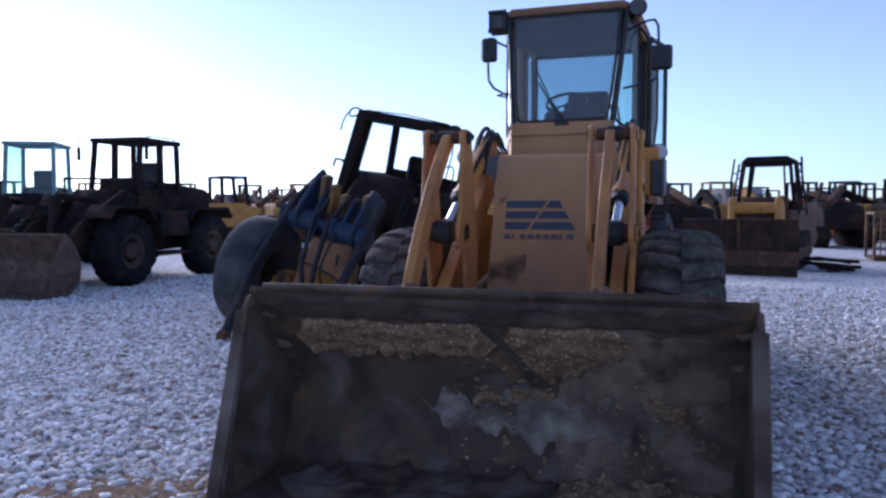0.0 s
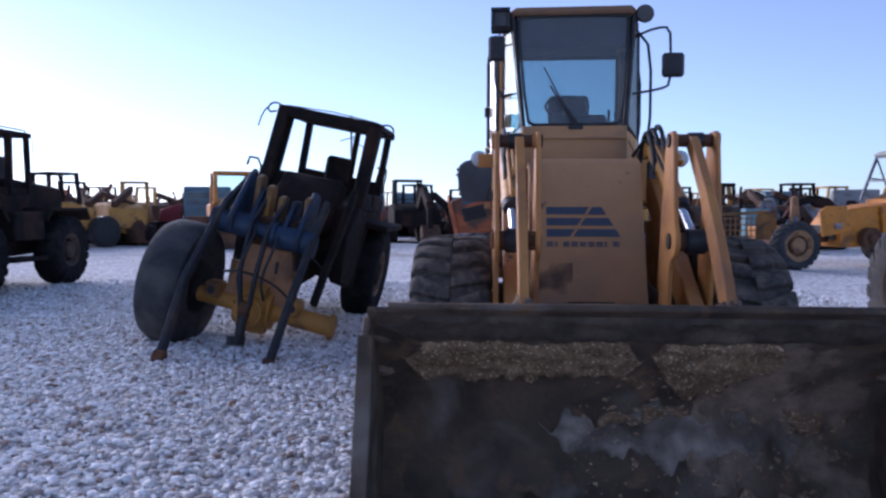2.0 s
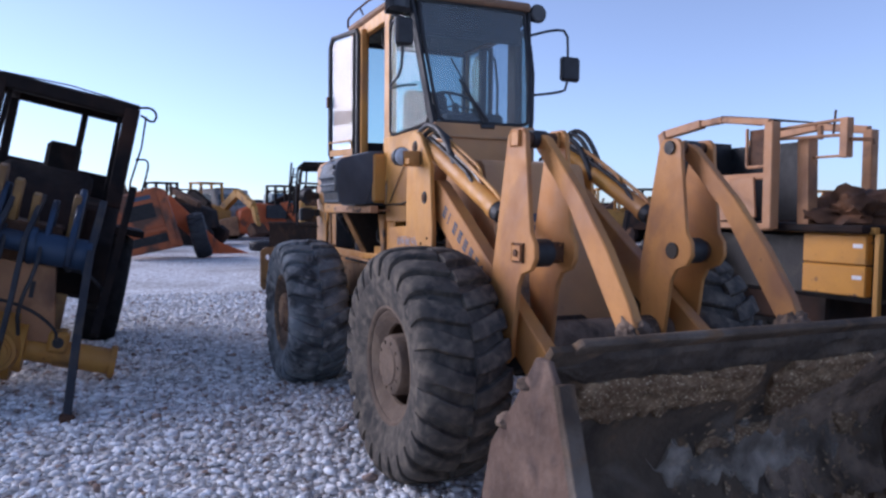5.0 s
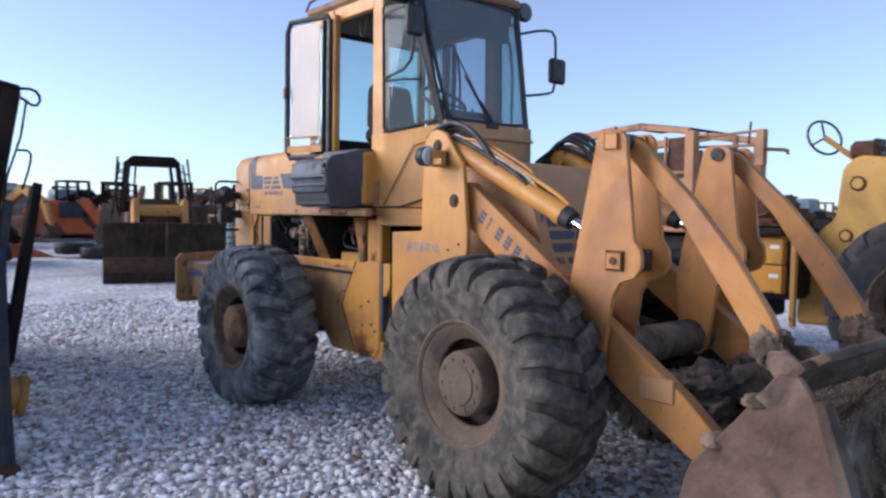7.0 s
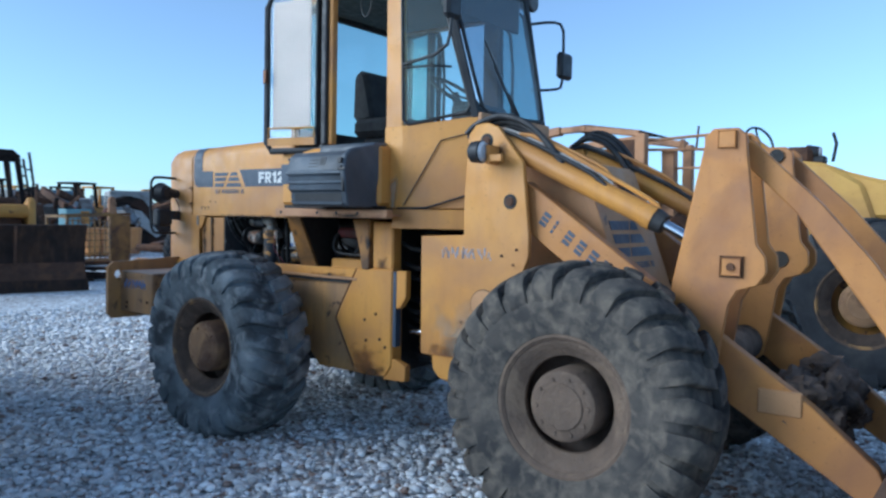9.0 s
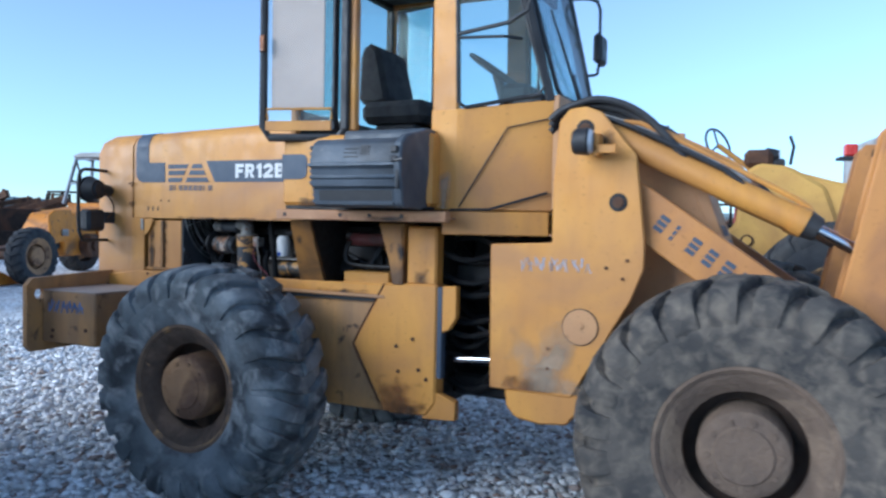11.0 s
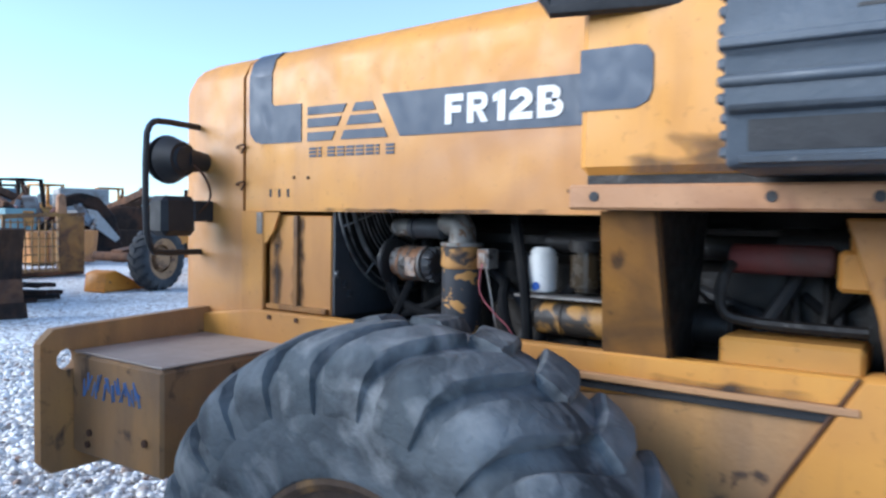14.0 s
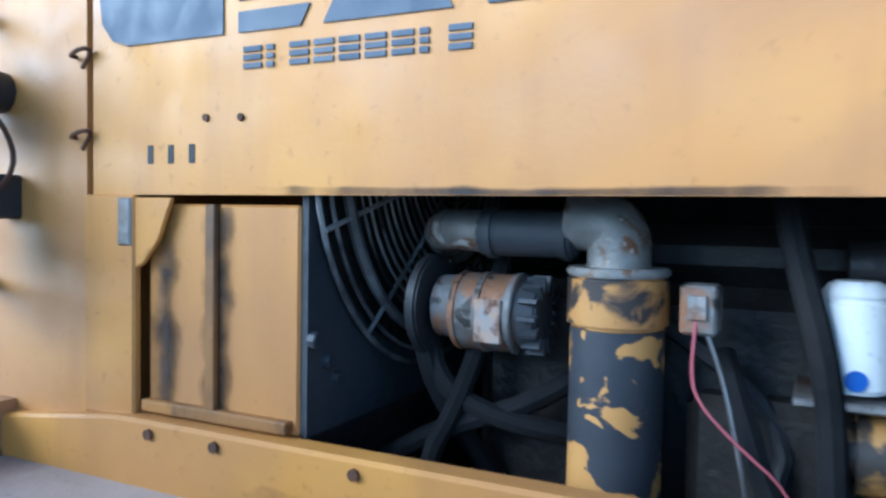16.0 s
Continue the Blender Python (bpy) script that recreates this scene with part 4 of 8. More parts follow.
GLYPHS = {  # strokes in a cell 0.09 high
    "F": [[(0, 0), (K, 0), (K, 0.09), (0, 0.09)], [(K, 0.068), (0.066, 0.068), (0.066, 0.09), (K, 0.09)], [(K, 0.034), (0.058, 0.034), (0.058, 0.055), (K, 0.055)]],
    "R": [[(0, 0), (K, 0), (K, 0.09), (0, 0.09)], [(K, 0.069), (0.046, 0.069), (0.046, 0.09), (K, 0.09)], [(K, 0.034), (0.046, 0.034), (0.046, 0.053), (K, 0.053)], arc(0.045, 0.062, 0.028, 0.028, 0.021, -90, 90), [(0.030, 0.036), (0.052, 0.036), (0.076, 0), (0.050, 0)]],
    "1": [[(0.016, 0), (0.042, 0), (0.042, 0.09), (0.022, 0.09), (0.016, 0.078)], [(0.0, 0.056), (0.017, 0.062), (0.024, 0.09), (0.0, 0.076)]],
    "2": [arc(0.036, 0.058, 0.035, 0.032, 0.023, -35, 180, 12), [(0.0, 0), (0.072, 0), (0.072, 0.021), (0.0, 0.021)], [(0.0, 0.020), (0.034, 0.020), (0.066, 0.042), (0.046, 0.055)]],
    "B": [[(0, 0), (K, 0), (K, 0.09), (0, 0.09)], [(K, 0.071), (0.044, 0.071), (0.044, 0.09), (K, 0.09)], [(K, 0.037), (0.048, 0.037), (0.048, 0.054), (K, 0.054)], [(K, 0), (0.048, 0), (0.048, 0.019), (K, 0.019)], arc(0.043, 0.066, 0.025, 0.024, 0.021, -90, 90), arc(0.047, 0.027, 0.030, 0.027, 0.022, -90, 90)],
}
for char, y_left, wide in (("F", 8.548, 1.0), ("R", 8.468, 1.0), ("1", 8.378, 1.0), ("2", 8.322, 1.05), ("B", 8.232, 1.05)):
    bm = bmesh.new()
    for stroke in GLYPHS[char]:
        prism(bm, [(y_left - x * wide, 1.846 + z) for x, z in stroke], -HW - 0.0062, -HW - 0.003, "x", 0.0)
    part("lettering", bm, WHITE, loader, "white block letter of the model marking")

# engine bay: radiator housing with its fan guard, dark block, small fittings
bk("radiator_housing", YEL, "yellow radiator housing", box=[(-HW + 0.015, HW - 0.015, 9.03, 9.34, 1.21, 1.56, 0.004)])
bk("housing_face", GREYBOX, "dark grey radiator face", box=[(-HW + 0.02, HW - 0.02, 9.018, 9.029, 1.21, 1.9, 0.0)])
# added plates beside and above the engine block stop sky light shining through
bk("bay_wall", OIL, "black plates added to keep light out of the engine bay", box=[(0.30, 0.34, 7.3, 9.02, 0.95, 2.1, 0.0), (-0.12, 0.30, 7.3, 8.9, 1.62, 1.66, 0.0)])
bk("housing_strut", GREASY, box=[(-HW + 0.002, -HW + 0.02, 9.185, 9.205, 1.22, 1.56, 0.002), (-HW - 0.003, -HW + 0.02, 9.04, 9.34, 1.215, 1.235, 0.003)])
bk("corner_gusset", YEL, prism=[([(9.36, 1.57), (9.27, 1.57), (9.30, 1.50), (9.335, 1.46), (9.36, 1.45)], -HW - 0.004, -HW + 0.006, "x", 0.002)])
bk("gusset_bracket", STEEL, box=[(-HW - 0.012, -HW, 9.355, 9.385, 1.49, 1.57, 0.003)])
FAN_U, FAN_Z = -0.07, 1.655
# solid black disc on the face, drawn for the darkness of the fan hole
bk("fan_opening", OIL, "black disc for the dark of the fan hole", cyl=[((FAN_U, 9.017, FAN_Z), (FAN_U, 9.012, FAN_Z), 0.36, None, 40)])
for k, (r, wire) in enumerate([(0.385, 0.005), (0.36, 0.004), (0.325, 0.010)] + [(0.298 - 0.0165 * j, 0.0028) for j in range(15)]):
    lip = 9.004 - 0.05 * (1 - (r / 0.385) ** 2)
    bk("guard_ring", WIRE, "greasy wire ring of the fan guard", tube=[([(FAN_U + r * math.cos(j * math.pi / 24), lip, FAN_Z + r * math.sin(j * math.pi / 24)) for j in range(49)], wire, 6)])
for ang in (20, 80, 140, 200, 232, 270, 310):
    c, s = math.cos(radians(ang)), math.sin(radians(ang))
    bk("guard_spoke", WIRE, tube=[([(FAN_U + 0.06 * c, 8.952, FAN_Z + 0.06 * s), (FAN_U + 0.20 * c, 8.965, FAN_Z + 0.20 * s), (FAN_U + 0.385 * c, 9.0, FAN_Z + 0.385 * s)], 0.0045, 6)])
for ang in range(0, 360, 60):
    bk("fan_blade", OIL, beam=[((FAN_U, 9.006, FAN_Z), (FAN_U + 0.30 * math.cos(radians(ang)), 9.006, FAN_Z + 0.30 * math.sin(radians(ang))), 0.006, 0.08, 0.001, (0.3, 1, 0))])
for u, z in ((-0.44, 1.358), (-0.405, 1.322), (-0.375, 1.288)):
    bk("face_bolt", GREYBOX, cyl=[((u, 9.02, z), (u, 9.004, z), 0.013, None, 8, 0.002)])
bk("alternator", WINDING, "dusty grey alternator with a rusty label", cyl=[((-0.28, 8.84, 1.40), (-0.28, 8.735, 1.40), 0.060, None, 28, 0.008), ((-0.28, 8.875, 1.405), (-0.28, 8.84, 1.405), 0.05, None, 20)])
for yy in (8.835, 8.795, 8.745):
    bk("alternator_band", WINDING, cyl=[((-0.28, yy + 0.006, 1.40), (-0.28, yy - 0.006, 1.40), 0.0625, None, 28, 0.002)])
bk("alternator_pulley", BLACK, cyl=[((-0.28, 8.905, 1.405), (-0.28, 8.885, 1.405), 0.082, None, 26, 0.004), ((-0.28, 8.92, 1.405), (-0.28, 8.905, 1.405), 0.04, None, 16)])
bk("alternator_end", GREYBOX, cyl=[((-0.28, 8.735, 1.40), (-0.28, 8.705, 1.40), 0.058, 0.046, 24, 0.004)])
for k in range(14):
    c, s = math.cos(k * math.pi / 7), math.sin(k * math.pi / 7)
    bk("cooling_fin", GREYBOX, beam=[((-0.28 + 0.048 * c, 8.728, 1.40 + 0.048 * s), (-0.28 + 0.048 * c, 8.70, 1.40 + 0.048 * s), 0.006, 0.024, 0.0, (c, 0, s))])
bk("alternator_label", OLDLABEL, prism=[([(8.795, 1.36), (8.752, 1.36), (8.752, 1.425), (8.795, 1.425)], -0.343, -0.33, "x", 0.002)])
can = mat("chipped_canister_paint", (0.035, 0.036, 0.042), (0.05, 0.05, 0.055), 6, (0.50, 0.26, 0.07), 15.0, 0.575, 0.01, 0.5, bump=0.1)
bk("canister", can, "blue-black canister with chipped yellow paint", cyl=[((-0.30, 8.59, 1.02), (-0.30, 8.59, 1.40), 0.066, None, 24, 0.006)])
bk("canister_head", mat("oily_head_paint", (0.44, 0.225, 0.06), (0.34, 0.165, 0.05), 8, (0.04, 0.03, 0.025), 14, 0.53, 0.03, 0.5, bump=0.1), cyl=[((-0.30, 8.59, 1.395), (-0.30, 8.59, 1.47), 0.071, None, 24, 0.006)])
bk("clamp_ring", MOTTLED, cyl=[((-0.30, 8.59, 1.468), (-0.30, 8.59, 1.480), 0.0725, None, 24, 0.003)])
bk("elbow_pipe", MOTTLED, "scuffed metal elbow pipe", tube=[([(-0.30, 8.59, 1.47), (-0.30, 8.59, 1.53), (-0.30, 8.62, 1.545), (-0.30, 8.66, 1.548)], 0.045, 14, 2)])
bk("rubber_sleeve", GREYBOX, cyl=[((-0.30, 8.65, 1.525), (-0.30, 8.80, 1.525), 0.036, None, 18, 0.004), ((-0.30, 8.66, 1.525), (-0.30, 8.672, 1.525), 0.040, None, 18), ((-0.30, 8.775, 1.525), (-0.30, 8.787, 1.525), 0.040, None, 18)])
bk("intake_pipe", MOTTLED, tube=[([(-0.30, 8.79, 1.525), (-0.29, 8.86, 1.53), (-0.24, 8.90, 1.52), (-0.15, 8.91, 1.50)], 0.033, 12, 1)])
bk("oil_filter", WHITE, "white spin-on oil filter with a blue mark", cyl=[((-0.30, 8.292, 1.34), (-0.30, 8.292, 1.455), 0.045, None, 28, 0.006), ((-0.30, 8.292, 1.455), (-0.30, 8.292, 1.476), 0.044, 0.03, 28, 0.004)])
bk("filter_mark", mat("blue_print", (0.03, 0.10, 0.42), rough=0.5, bump=0.0), cyl=[((-0.325, 8.292, 1.358), (-0.3465, 8.292, 1.358), 0.013, None, 14)])
bk("filter_bracket", STEEL, box=[(-0.36, -0.2, 8.02, 8.36, 1.322, 1.333, 0.003)])
bk("junction_box", WINDING, box=[(-0.362, -0.30, 8.45, 8.496, 1.40, 1.464, 0.004)])
bk("box_plate", SCUFFED, box=[(-0.366, -0.361, 8.462, 8.486, 1.42, 1.452, 0.001)])
bk("red_wire", PINK, tube=[([(-0.36, 8.475, 1.42), (-0.375, 8.478, 1.36), (-0.38, 8.47, 1.32), (-0.38, 8.42, 1.27), (-0.37, 8.36, 1.22), (-0.36, 8.34, 1.15)], 0.0022, 6, 2)])
bk("grey_wire", STEEL, tube=[([(-0.36, 8.46, 1.40), (-0.37, 8.44, 1.35), (-0.38, 8.42, 1.27), (-0.36, 8.40, 1.15)], 0.003, 6, 2)])
for pts in ([(-0.33, 8.38, 1.60), (-0.34, 8.36, 1.50), (-0.36, 8.32, 1.36), (-0.36, 8.31, 1.20), (-0.33, 8.30, 1.05)], [(-0.28, 8.90, 1.36), (-0.30, 8.87, 1.28), (-0.30, 8.78, 1.24), (-0.27, 8.68, 1.22), (-0.2, 8.6, 1.2)],
            [(-0.25, 8.45, 1.36), (-0.33, 8.42, 1.30), (-0.34, 8.38, 1.18), (-0.3, 8.3, 1.08)], [(-0.28, 8.98, 1.14), (-0.31, 8.85, 1.22), (-0.27, 8.72, 1.26), (-0.22, 8.62, 1.34)], [(-0.3, 8.90, 1.34), (-0.3, 8.88, 1.28), (-0.27, 8.84, 1.2), (-0.2, 8.8, 1.1)]):
    bk("engine_hose", HOSE, tube=[(pts, 0.017, 8, 2)])
hose_rnd = random.Random(12)
for k in range(16):
    y0 = hose_rnd.uniform(7.45, 8.9)
    pts = [(-0.22 - 0.03 * (k % 4), y0, 1.0), (-0.27 - 0.03 * (k % 3), y0 + hose_rnd.uniform(-0.08, 0.08), 1.14), (-0.25 - 0.03 * (k % 3), y0 + hose_rnd.uniform(-0.16, 0.16), 1.28), (-0.20, y0 + hose_rnd.uniform(-0.25, 0.25), hose_rnd.uniform(1.36, 1.56))]
    bk("engine_hose", (HOSE, OIL, BLACK, HOSE)[k % 4], tube=[(pts, hose_rnd.uniform(0.008, 0.02), 8, 2)])
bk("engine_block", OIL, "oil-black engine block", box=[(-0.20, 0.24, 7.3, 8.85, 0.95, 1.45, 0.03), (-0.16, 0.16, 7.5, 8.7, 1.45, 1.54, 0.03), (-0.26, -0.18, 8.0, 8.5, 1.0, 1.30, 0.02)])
bk("exhaust_manifold", OIL, cyl=[((-0.24, 7.45, 1.49), (-0.24, 8.3, 1.49), 0.035, None, 14), ((-0.28, 7.62, 1.50), (-0.28, 7.40, 1.50), 0.05, None, 14, 0.01)])
bk("air_filter", OLDRED, "dull red filter canister", cyl=[((-0.36, 7.48, 1.47), (-0.36, 7.72, 1.47), 0.038, None, 16, 0.006)])
bk("yellow_fitting", YEL, box=[(-0.40, -0.30, 7.35, 7.47, 1.40, 1.50, 0.01)], cyl=[((-0.36, 7.42, 1.50), (-0.36, 7.42, 1.53), 0.03, None, 12)])
bk("bent_pipe", OIL, tube=[([(-0.36, 7.70, 1.46), (-0.42, 7.72, 1.45), (-0.42, 7.74, 1.34), (-0.40, 7.68, 1.31), (-0.40, 7.4, 1.31)], 0.014, 8, 2)])
bk("starter_motor", OIL, cyl=[((-0.28, 7.95, 1.28), (-0.28, 7.72, 1.28), 0.06, None, 18, 0.01)])
CHIPPED = mat("chipped_yellow_engine_paint", (0.38, 0.20, 0.05), (0.28, 0.145, 0.04), 9, (0.035, 0.028, 0.022), 11, 0.50, 0.04, 0.5, bump=0.15)
bk("oil_cooler", CHIPPED, "yellow oil cooler drum with flaking paint", cyl=[((-0.31, 8.30, 1.262), (-0.31, 7.98, 1.262), 0.052, None, 22, 0.012), ((-0.31, 8.215, 1.262), (-0.31, 8.20, 1.262), 0.056, None, 22, 0.003)])
bk("fuel_filter", mat("amber_filter_bowl", (0.05, 0.033, 0.014), (0.03, 0.022, 0.013), 9, (0.02, 0.018, 0.016), 5, 0.55, 0.08, 0.25, bump=0.05, spec=0.6), "brown amber fuel filter bowl", cyl=[((-0.28, 8.155, 1.345), (-0.28, 8.155, 1.47), 0.05, None, 24, 0.014)])
bk("filter_cap", OIL, cyl=[((-0.28, 8.155, 1.465), (-0.28, 8.155, 1.50), 0.056, None, 20, 0.006)])
bk("battery_shelf", YELOLD, box=[(-0.46, -0.30, 7.40, 7.72, 1.205, 1.28, 0.01)])
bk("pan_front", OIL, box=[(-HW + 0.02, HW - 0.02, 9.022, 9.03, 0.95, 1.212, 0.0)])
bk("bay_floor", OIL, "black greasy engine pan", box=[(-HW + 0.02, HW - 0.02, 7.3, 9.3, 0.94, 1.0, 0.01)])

# sills, rails, tail platform
for s in (-1, 1):
    bk("side_sill", YEL, prism=[([(9.83, 1.155), (9.37, 1.21), (8.0, 1.212), (7.36, 1.22), (7.36, 1.16), (8.0, 1.10), (9.83, 1.06)], s * (HW + 0.03), s * (HW - 0.02))])
    bk("sill_lip", YELPALE, box=[(s * (HW + 0.05), s * (HW - 0.01), 7.4, 8.35, 1.135, 1.155, 0.004)])
    bk("frame_side", TAILPAINT, prism=[([(9.7, 1.06), (8.0, 1.13), (7.36, 1.16), (7.36, 0.47), (7.80, 0.47), (7.95, 0.62), (9.4, 0.72), (9.75, 0.80)], s * (HW + 0.02), s * (HW - 0.015))])
    # side tank with its angled plate
    bk("side_tank", YEL, "yellow side tank with a slanted seam", prism=[([(7.40, 1.225), (7.06, 1.235), (7.06, 0.56), (7.12, 0.48), (7.36, 0.47), (7.42, 0.52), (7.61, 0.86)], s * 0.515, s * 0.40, "x", 0.012)])
    bk("tank_edge", DECAL, box=[(s * 0.508, s * 0.45, 7.03, 7.062, 0.70, 1.22, 0.004)])
    bk("tank_strap", YEL, prism=[([(7.035, 1.225), (6.945, 1.23), (6.945, 1.05), (6.99, 0.98), (7.035, 0.96)], s * 0.505, s * 0.45)])
    bk("tank_strap", YEL, prism=[([(7.06, 0.62), (6.94, 0.58), (6.94, 0.47), (7.15, 0.46)], s * 0.505, s * 0.45)])
    for yy, zz in ((7.21, 0.915), (7.315, 0.865), (7.17, 0.74), (7.30, 0.72), (7.12, 0.69)):
        bk("tank_bolt", RUSTY, cyl=[((s * 0.512, yy, zz), (s * 0.522, yy, zz), 0.011, None, 8)])
    bk("tank_seam", RUSTY, tube=[([(s * 0.512, 7.405, 1.222), (s * 0.512, 7.612, 0.865), (s * 0.512, 7.60, 0.83), (s * 0.512, 7.425, 0.52)], 0.005, 6, 1)])
    bk("sill_gap", BLACK, box=[(s * (HW + 0.035), s * (HW + 0.01), 7.42, 8.5, 1.112, 1.134, 0.0)])
    # slanted brackets and post below the catwalk
    bm = bmesh.new()
    plate(bm, [(s * 0.70, 7.94, 1.583), (s * 0.70, 7.80, 1.583), (s * 0.47, 7.83, 1.17), (s * 0.47, 8.02, 1.17)], 0.014, (s, 0, 0))
    part("bracket", bm, GREASY, loader, "greasy brown catwalk bracket")
    bm = bmesh.new()
    plate(bm, [(s * 0.70, 7.80, 1.583), (s * 0.30, 7.80, 1.583), (s * 0.30, 7.83, 1.17), (s * 0.47, 7.83, 1.17)], 0.012, (0, -1, 0))
    part("bracket_web", bm, OIL, loader)
    bk("bracket", GREASY, prism=[([(7.445, 1.575), (7.275, 1.575), (7.285, 1.45), (7.295, 1.22), (7.35, 1.22), (7.375, 1.36)], s * 0.52, s * 0.49), ([(7.30, 1.575), (7.28, 1.575), (7.28, 1.22), (7.30, 1.22)], s * 0.52, s * 0.32)])
    bk("cab_post_foot", YEL, box=[(s * 0.50, s * 0.40, 7.075, 7.265, 1.225, 1.56, 0.012)])
    # catwalk edge
    bk("catwalk", CATWALKPAINT, "rubbed rusty catwalk edge", box=[(s * 0.765, s * 0.70, 6.90, 7.995, 1.585, 1.643, 0.006), (s * 0.72, s * 0.30, 6.92, 8.0, 1.60, 1.612, 0.002)])
    for yy in (7.93, 7.55, 7.36, 7.16):
        bk("catwalk_hole", BLACK, cyl=[((s * 0.764, yy, 1.615), (s * 0.7675, yy, 1.615), 0.012, None, 10)])
for yy, zz in ((9.29, 1.19), (9.152, 1.19), (8.9, 1.19)):
    bk("sill_bolt", RUSTY, cyl=[((-HW - 0.028, yy, zz), (-HW - 0.036, yy, zz), 0.009, None, 8)])
# tail platform: end plate with an eye, deck boxes on both sides
for s in (-1, 1):
    bk("tail_box", TAILPAINT, "yellow tail step box", box=[(s * 1.03, s * 0.46, 9.17, 9.66, 0.76, 1.09, 0.01)])
    bk("deck_lid", DECK, "dusty pale deck lid", box=[(s * 1.026, s * 0.47, 9.175, 9.655, 1.092, 1.1, 0.003)])
    hole = [(s * (1.045 + 0.036 * math.cos(2 * math.pi * k / 20)), 1.07 + 0.036 * math.sin(2 * math.pi * k / 20)) for k in range(21)]
    bk("tail_plate", TAILPAINT, prism=[([(s * 1.135, 1.07), (s * 1.135, 1.13), (s * 1.09, 1.175), (s * 0.44, 1.20), (s * 0.44, 0.70), (s * 1.10, 0.70), (s * 1.135, 0.74), (s * 1.135, 1.0695)] + hole[::-1], 9.66, 9.70, "y", 0.0)])
    scrawl = random.Random(17)
    for k in range(13):
        yy = 9.26 + 0.025 * k
        pts = [(s * 1.0315, yy + scrawl.uniform(-0.004, 0.03), 0.955 + 0.024 * ((j * 2 + k) % 4) + scrawl.uniform(0, 0.012)) for j in range(4)]
        bk("chalk_mark", CHALK, "scrawled blue chalk stroke", tube=[(pts, 0.0028, 6)])
    for yy, zz in ((9.25, 0.86), (9.55, 0.84), (9.56, 0.80)):
        bk("box_bolt", RUSTY, cyl=[((s * 1.028, yy, zz), (s * 1.038, yy, zz), 0.012, None, 8)])
bk("counterweight", TAILPAINT, box=[(-0.46, 0.46, 9.45, 9.80, 0.62, 1.16, 0.03)])
# tail lamps behind a bent guard rail
for s in (-1, 1):
    bk("lamp_guard", BLACK, "bent black tube guard", tube=[([(s * 0.47, 9.73, 1.90), (s * 0.66, 9.71, 1.905), (s * 0.72, 9.68, 1.89), (s * 0.735, 9.69, 1.84), (s * 0.735, 9.69, 1.50), (s * 0.72, 9.68, 1.43), (s * 0.68, 9.71, 1.41), (s * 0.47, 9.72, 1.41)], 0.012, 8, 1)])
    bk("tail_lamp", BLACK, "round black tail lamp", cyl=[((s * 0.59, 9.65, 1.765), (s * 0.60, 9.745, 1.765), 0.06, 0.094, 22, 0.014), ((s * 0.60, 9.745, 1.765), (s * 0.60, 9.765, 1.765), 0.094, 0.088, 22), ((s * 0.46, 9.69, 1.76), (s * 0.57, 9.69, 1.765), 0.035, 0.05, 12)])
    bk("tail_lamp", BLACK, "square black tail lamp", box=[(s * 0.69, s * 0.54, 9.645, 9.75, 1.475, 1.625, 0.02), (s * 0.56, s * 0.46, 9.64, 9.69, 1.53, 1.61, 0.005)])
    bk("lamp_wire", RUSTY, tube=[([(s * 0.57, 9.66, 1.76), (s * 0.52, 9.62, 1.70), (s * 0.50, 9.61, 1.62), (s * 0.54, 9.645, 1.56)], 0.005, 6, 2)])
# rear wheels and axle
for s in (-1, 1):
    w = wheel(loader, (s * 0.955, 8.30, 0.632), s, r=0.692, spin=20 + 40 * s, seed=3)
bk("rear_axle", OIL, cyl=[((-0.9, 8.27, 0.65), (0.9, 8.27, 0.65), 0.13, None, 18), ((-0.2, 8.27, 0.65), (0.2, 8.27, 0.65), 0.24, None, 20, 0.04)])
# articulation joint and its hoses between the frames
bk("hinge_pin", OIL, cyl=[((0, 6.75, 0.5), (0, 6.75, 1.5), 0.07, None, 16)], box=[(-0.2, 0.2, 6.6, 7.1, 0.55, 0.68, 0.02), (-0.2, 0.2, 6.6, 7.1, 1.22, 1.35, 0.02)])
for k in range(6):
    zz = 0.84 + 0.11 * k + 0.03 * (k % 2)
    bk("joint_hose", HOSE, tube=[([(-0.30 - 0.03 * (k % 3), 7.12, zz), (-0.36 - 0.03 * (k % 2), 6.95, zz - 0.04 - 0.01 * (k % 3)), (-0.36, 6.80, zz - 0.02), (-0.30, 6.60, zz + 0.03)], 0.016, 8, 2)])
bk("steering_rod", CHROME, cyl=[((-0.38, 7.0, 0.80), (-0.38, 6.72, 0.82), 0.02, None, 12), ((-0.38, 6.72, 0.72), (-0.38, 6.55, 0.72), 0.035, None, 12)])
fr("front_bulkhead", OIL, "black greasy hinge casting", box=[(0.10, 0.30, 6.5, 7.1, 0.55, 1.5, 0.02)])
joint_rnd = random.Random(5)
for k in range(12):
    zz = joint_rnd.uniform(0.6, 1.5)
    bk("joint_hose", (HOSE, HOSE, OIL)[k % 3], tube=[([(-0.05 - 0.02 * k, 7.12, zz), (-0.1 - 0.02 * k, 6.95, zz + joint_rnd.uniform(-0.12, 0.05)), (-0.1 - 0.02 * k, 6.78, zz + joint_rnd.uniform(-0.12, 0.1)), (-0.1, 6.55, zz + joint_rnd.uniform(-0.1, 0.1))], joint_rnd.uniform(0.012, 0.026), 8, 2)])
bk("rear_bulkhead", OIL, box=[(-0.38, 0.38, 7.10, 7.14, 0.50, 1.55, 0.005)])

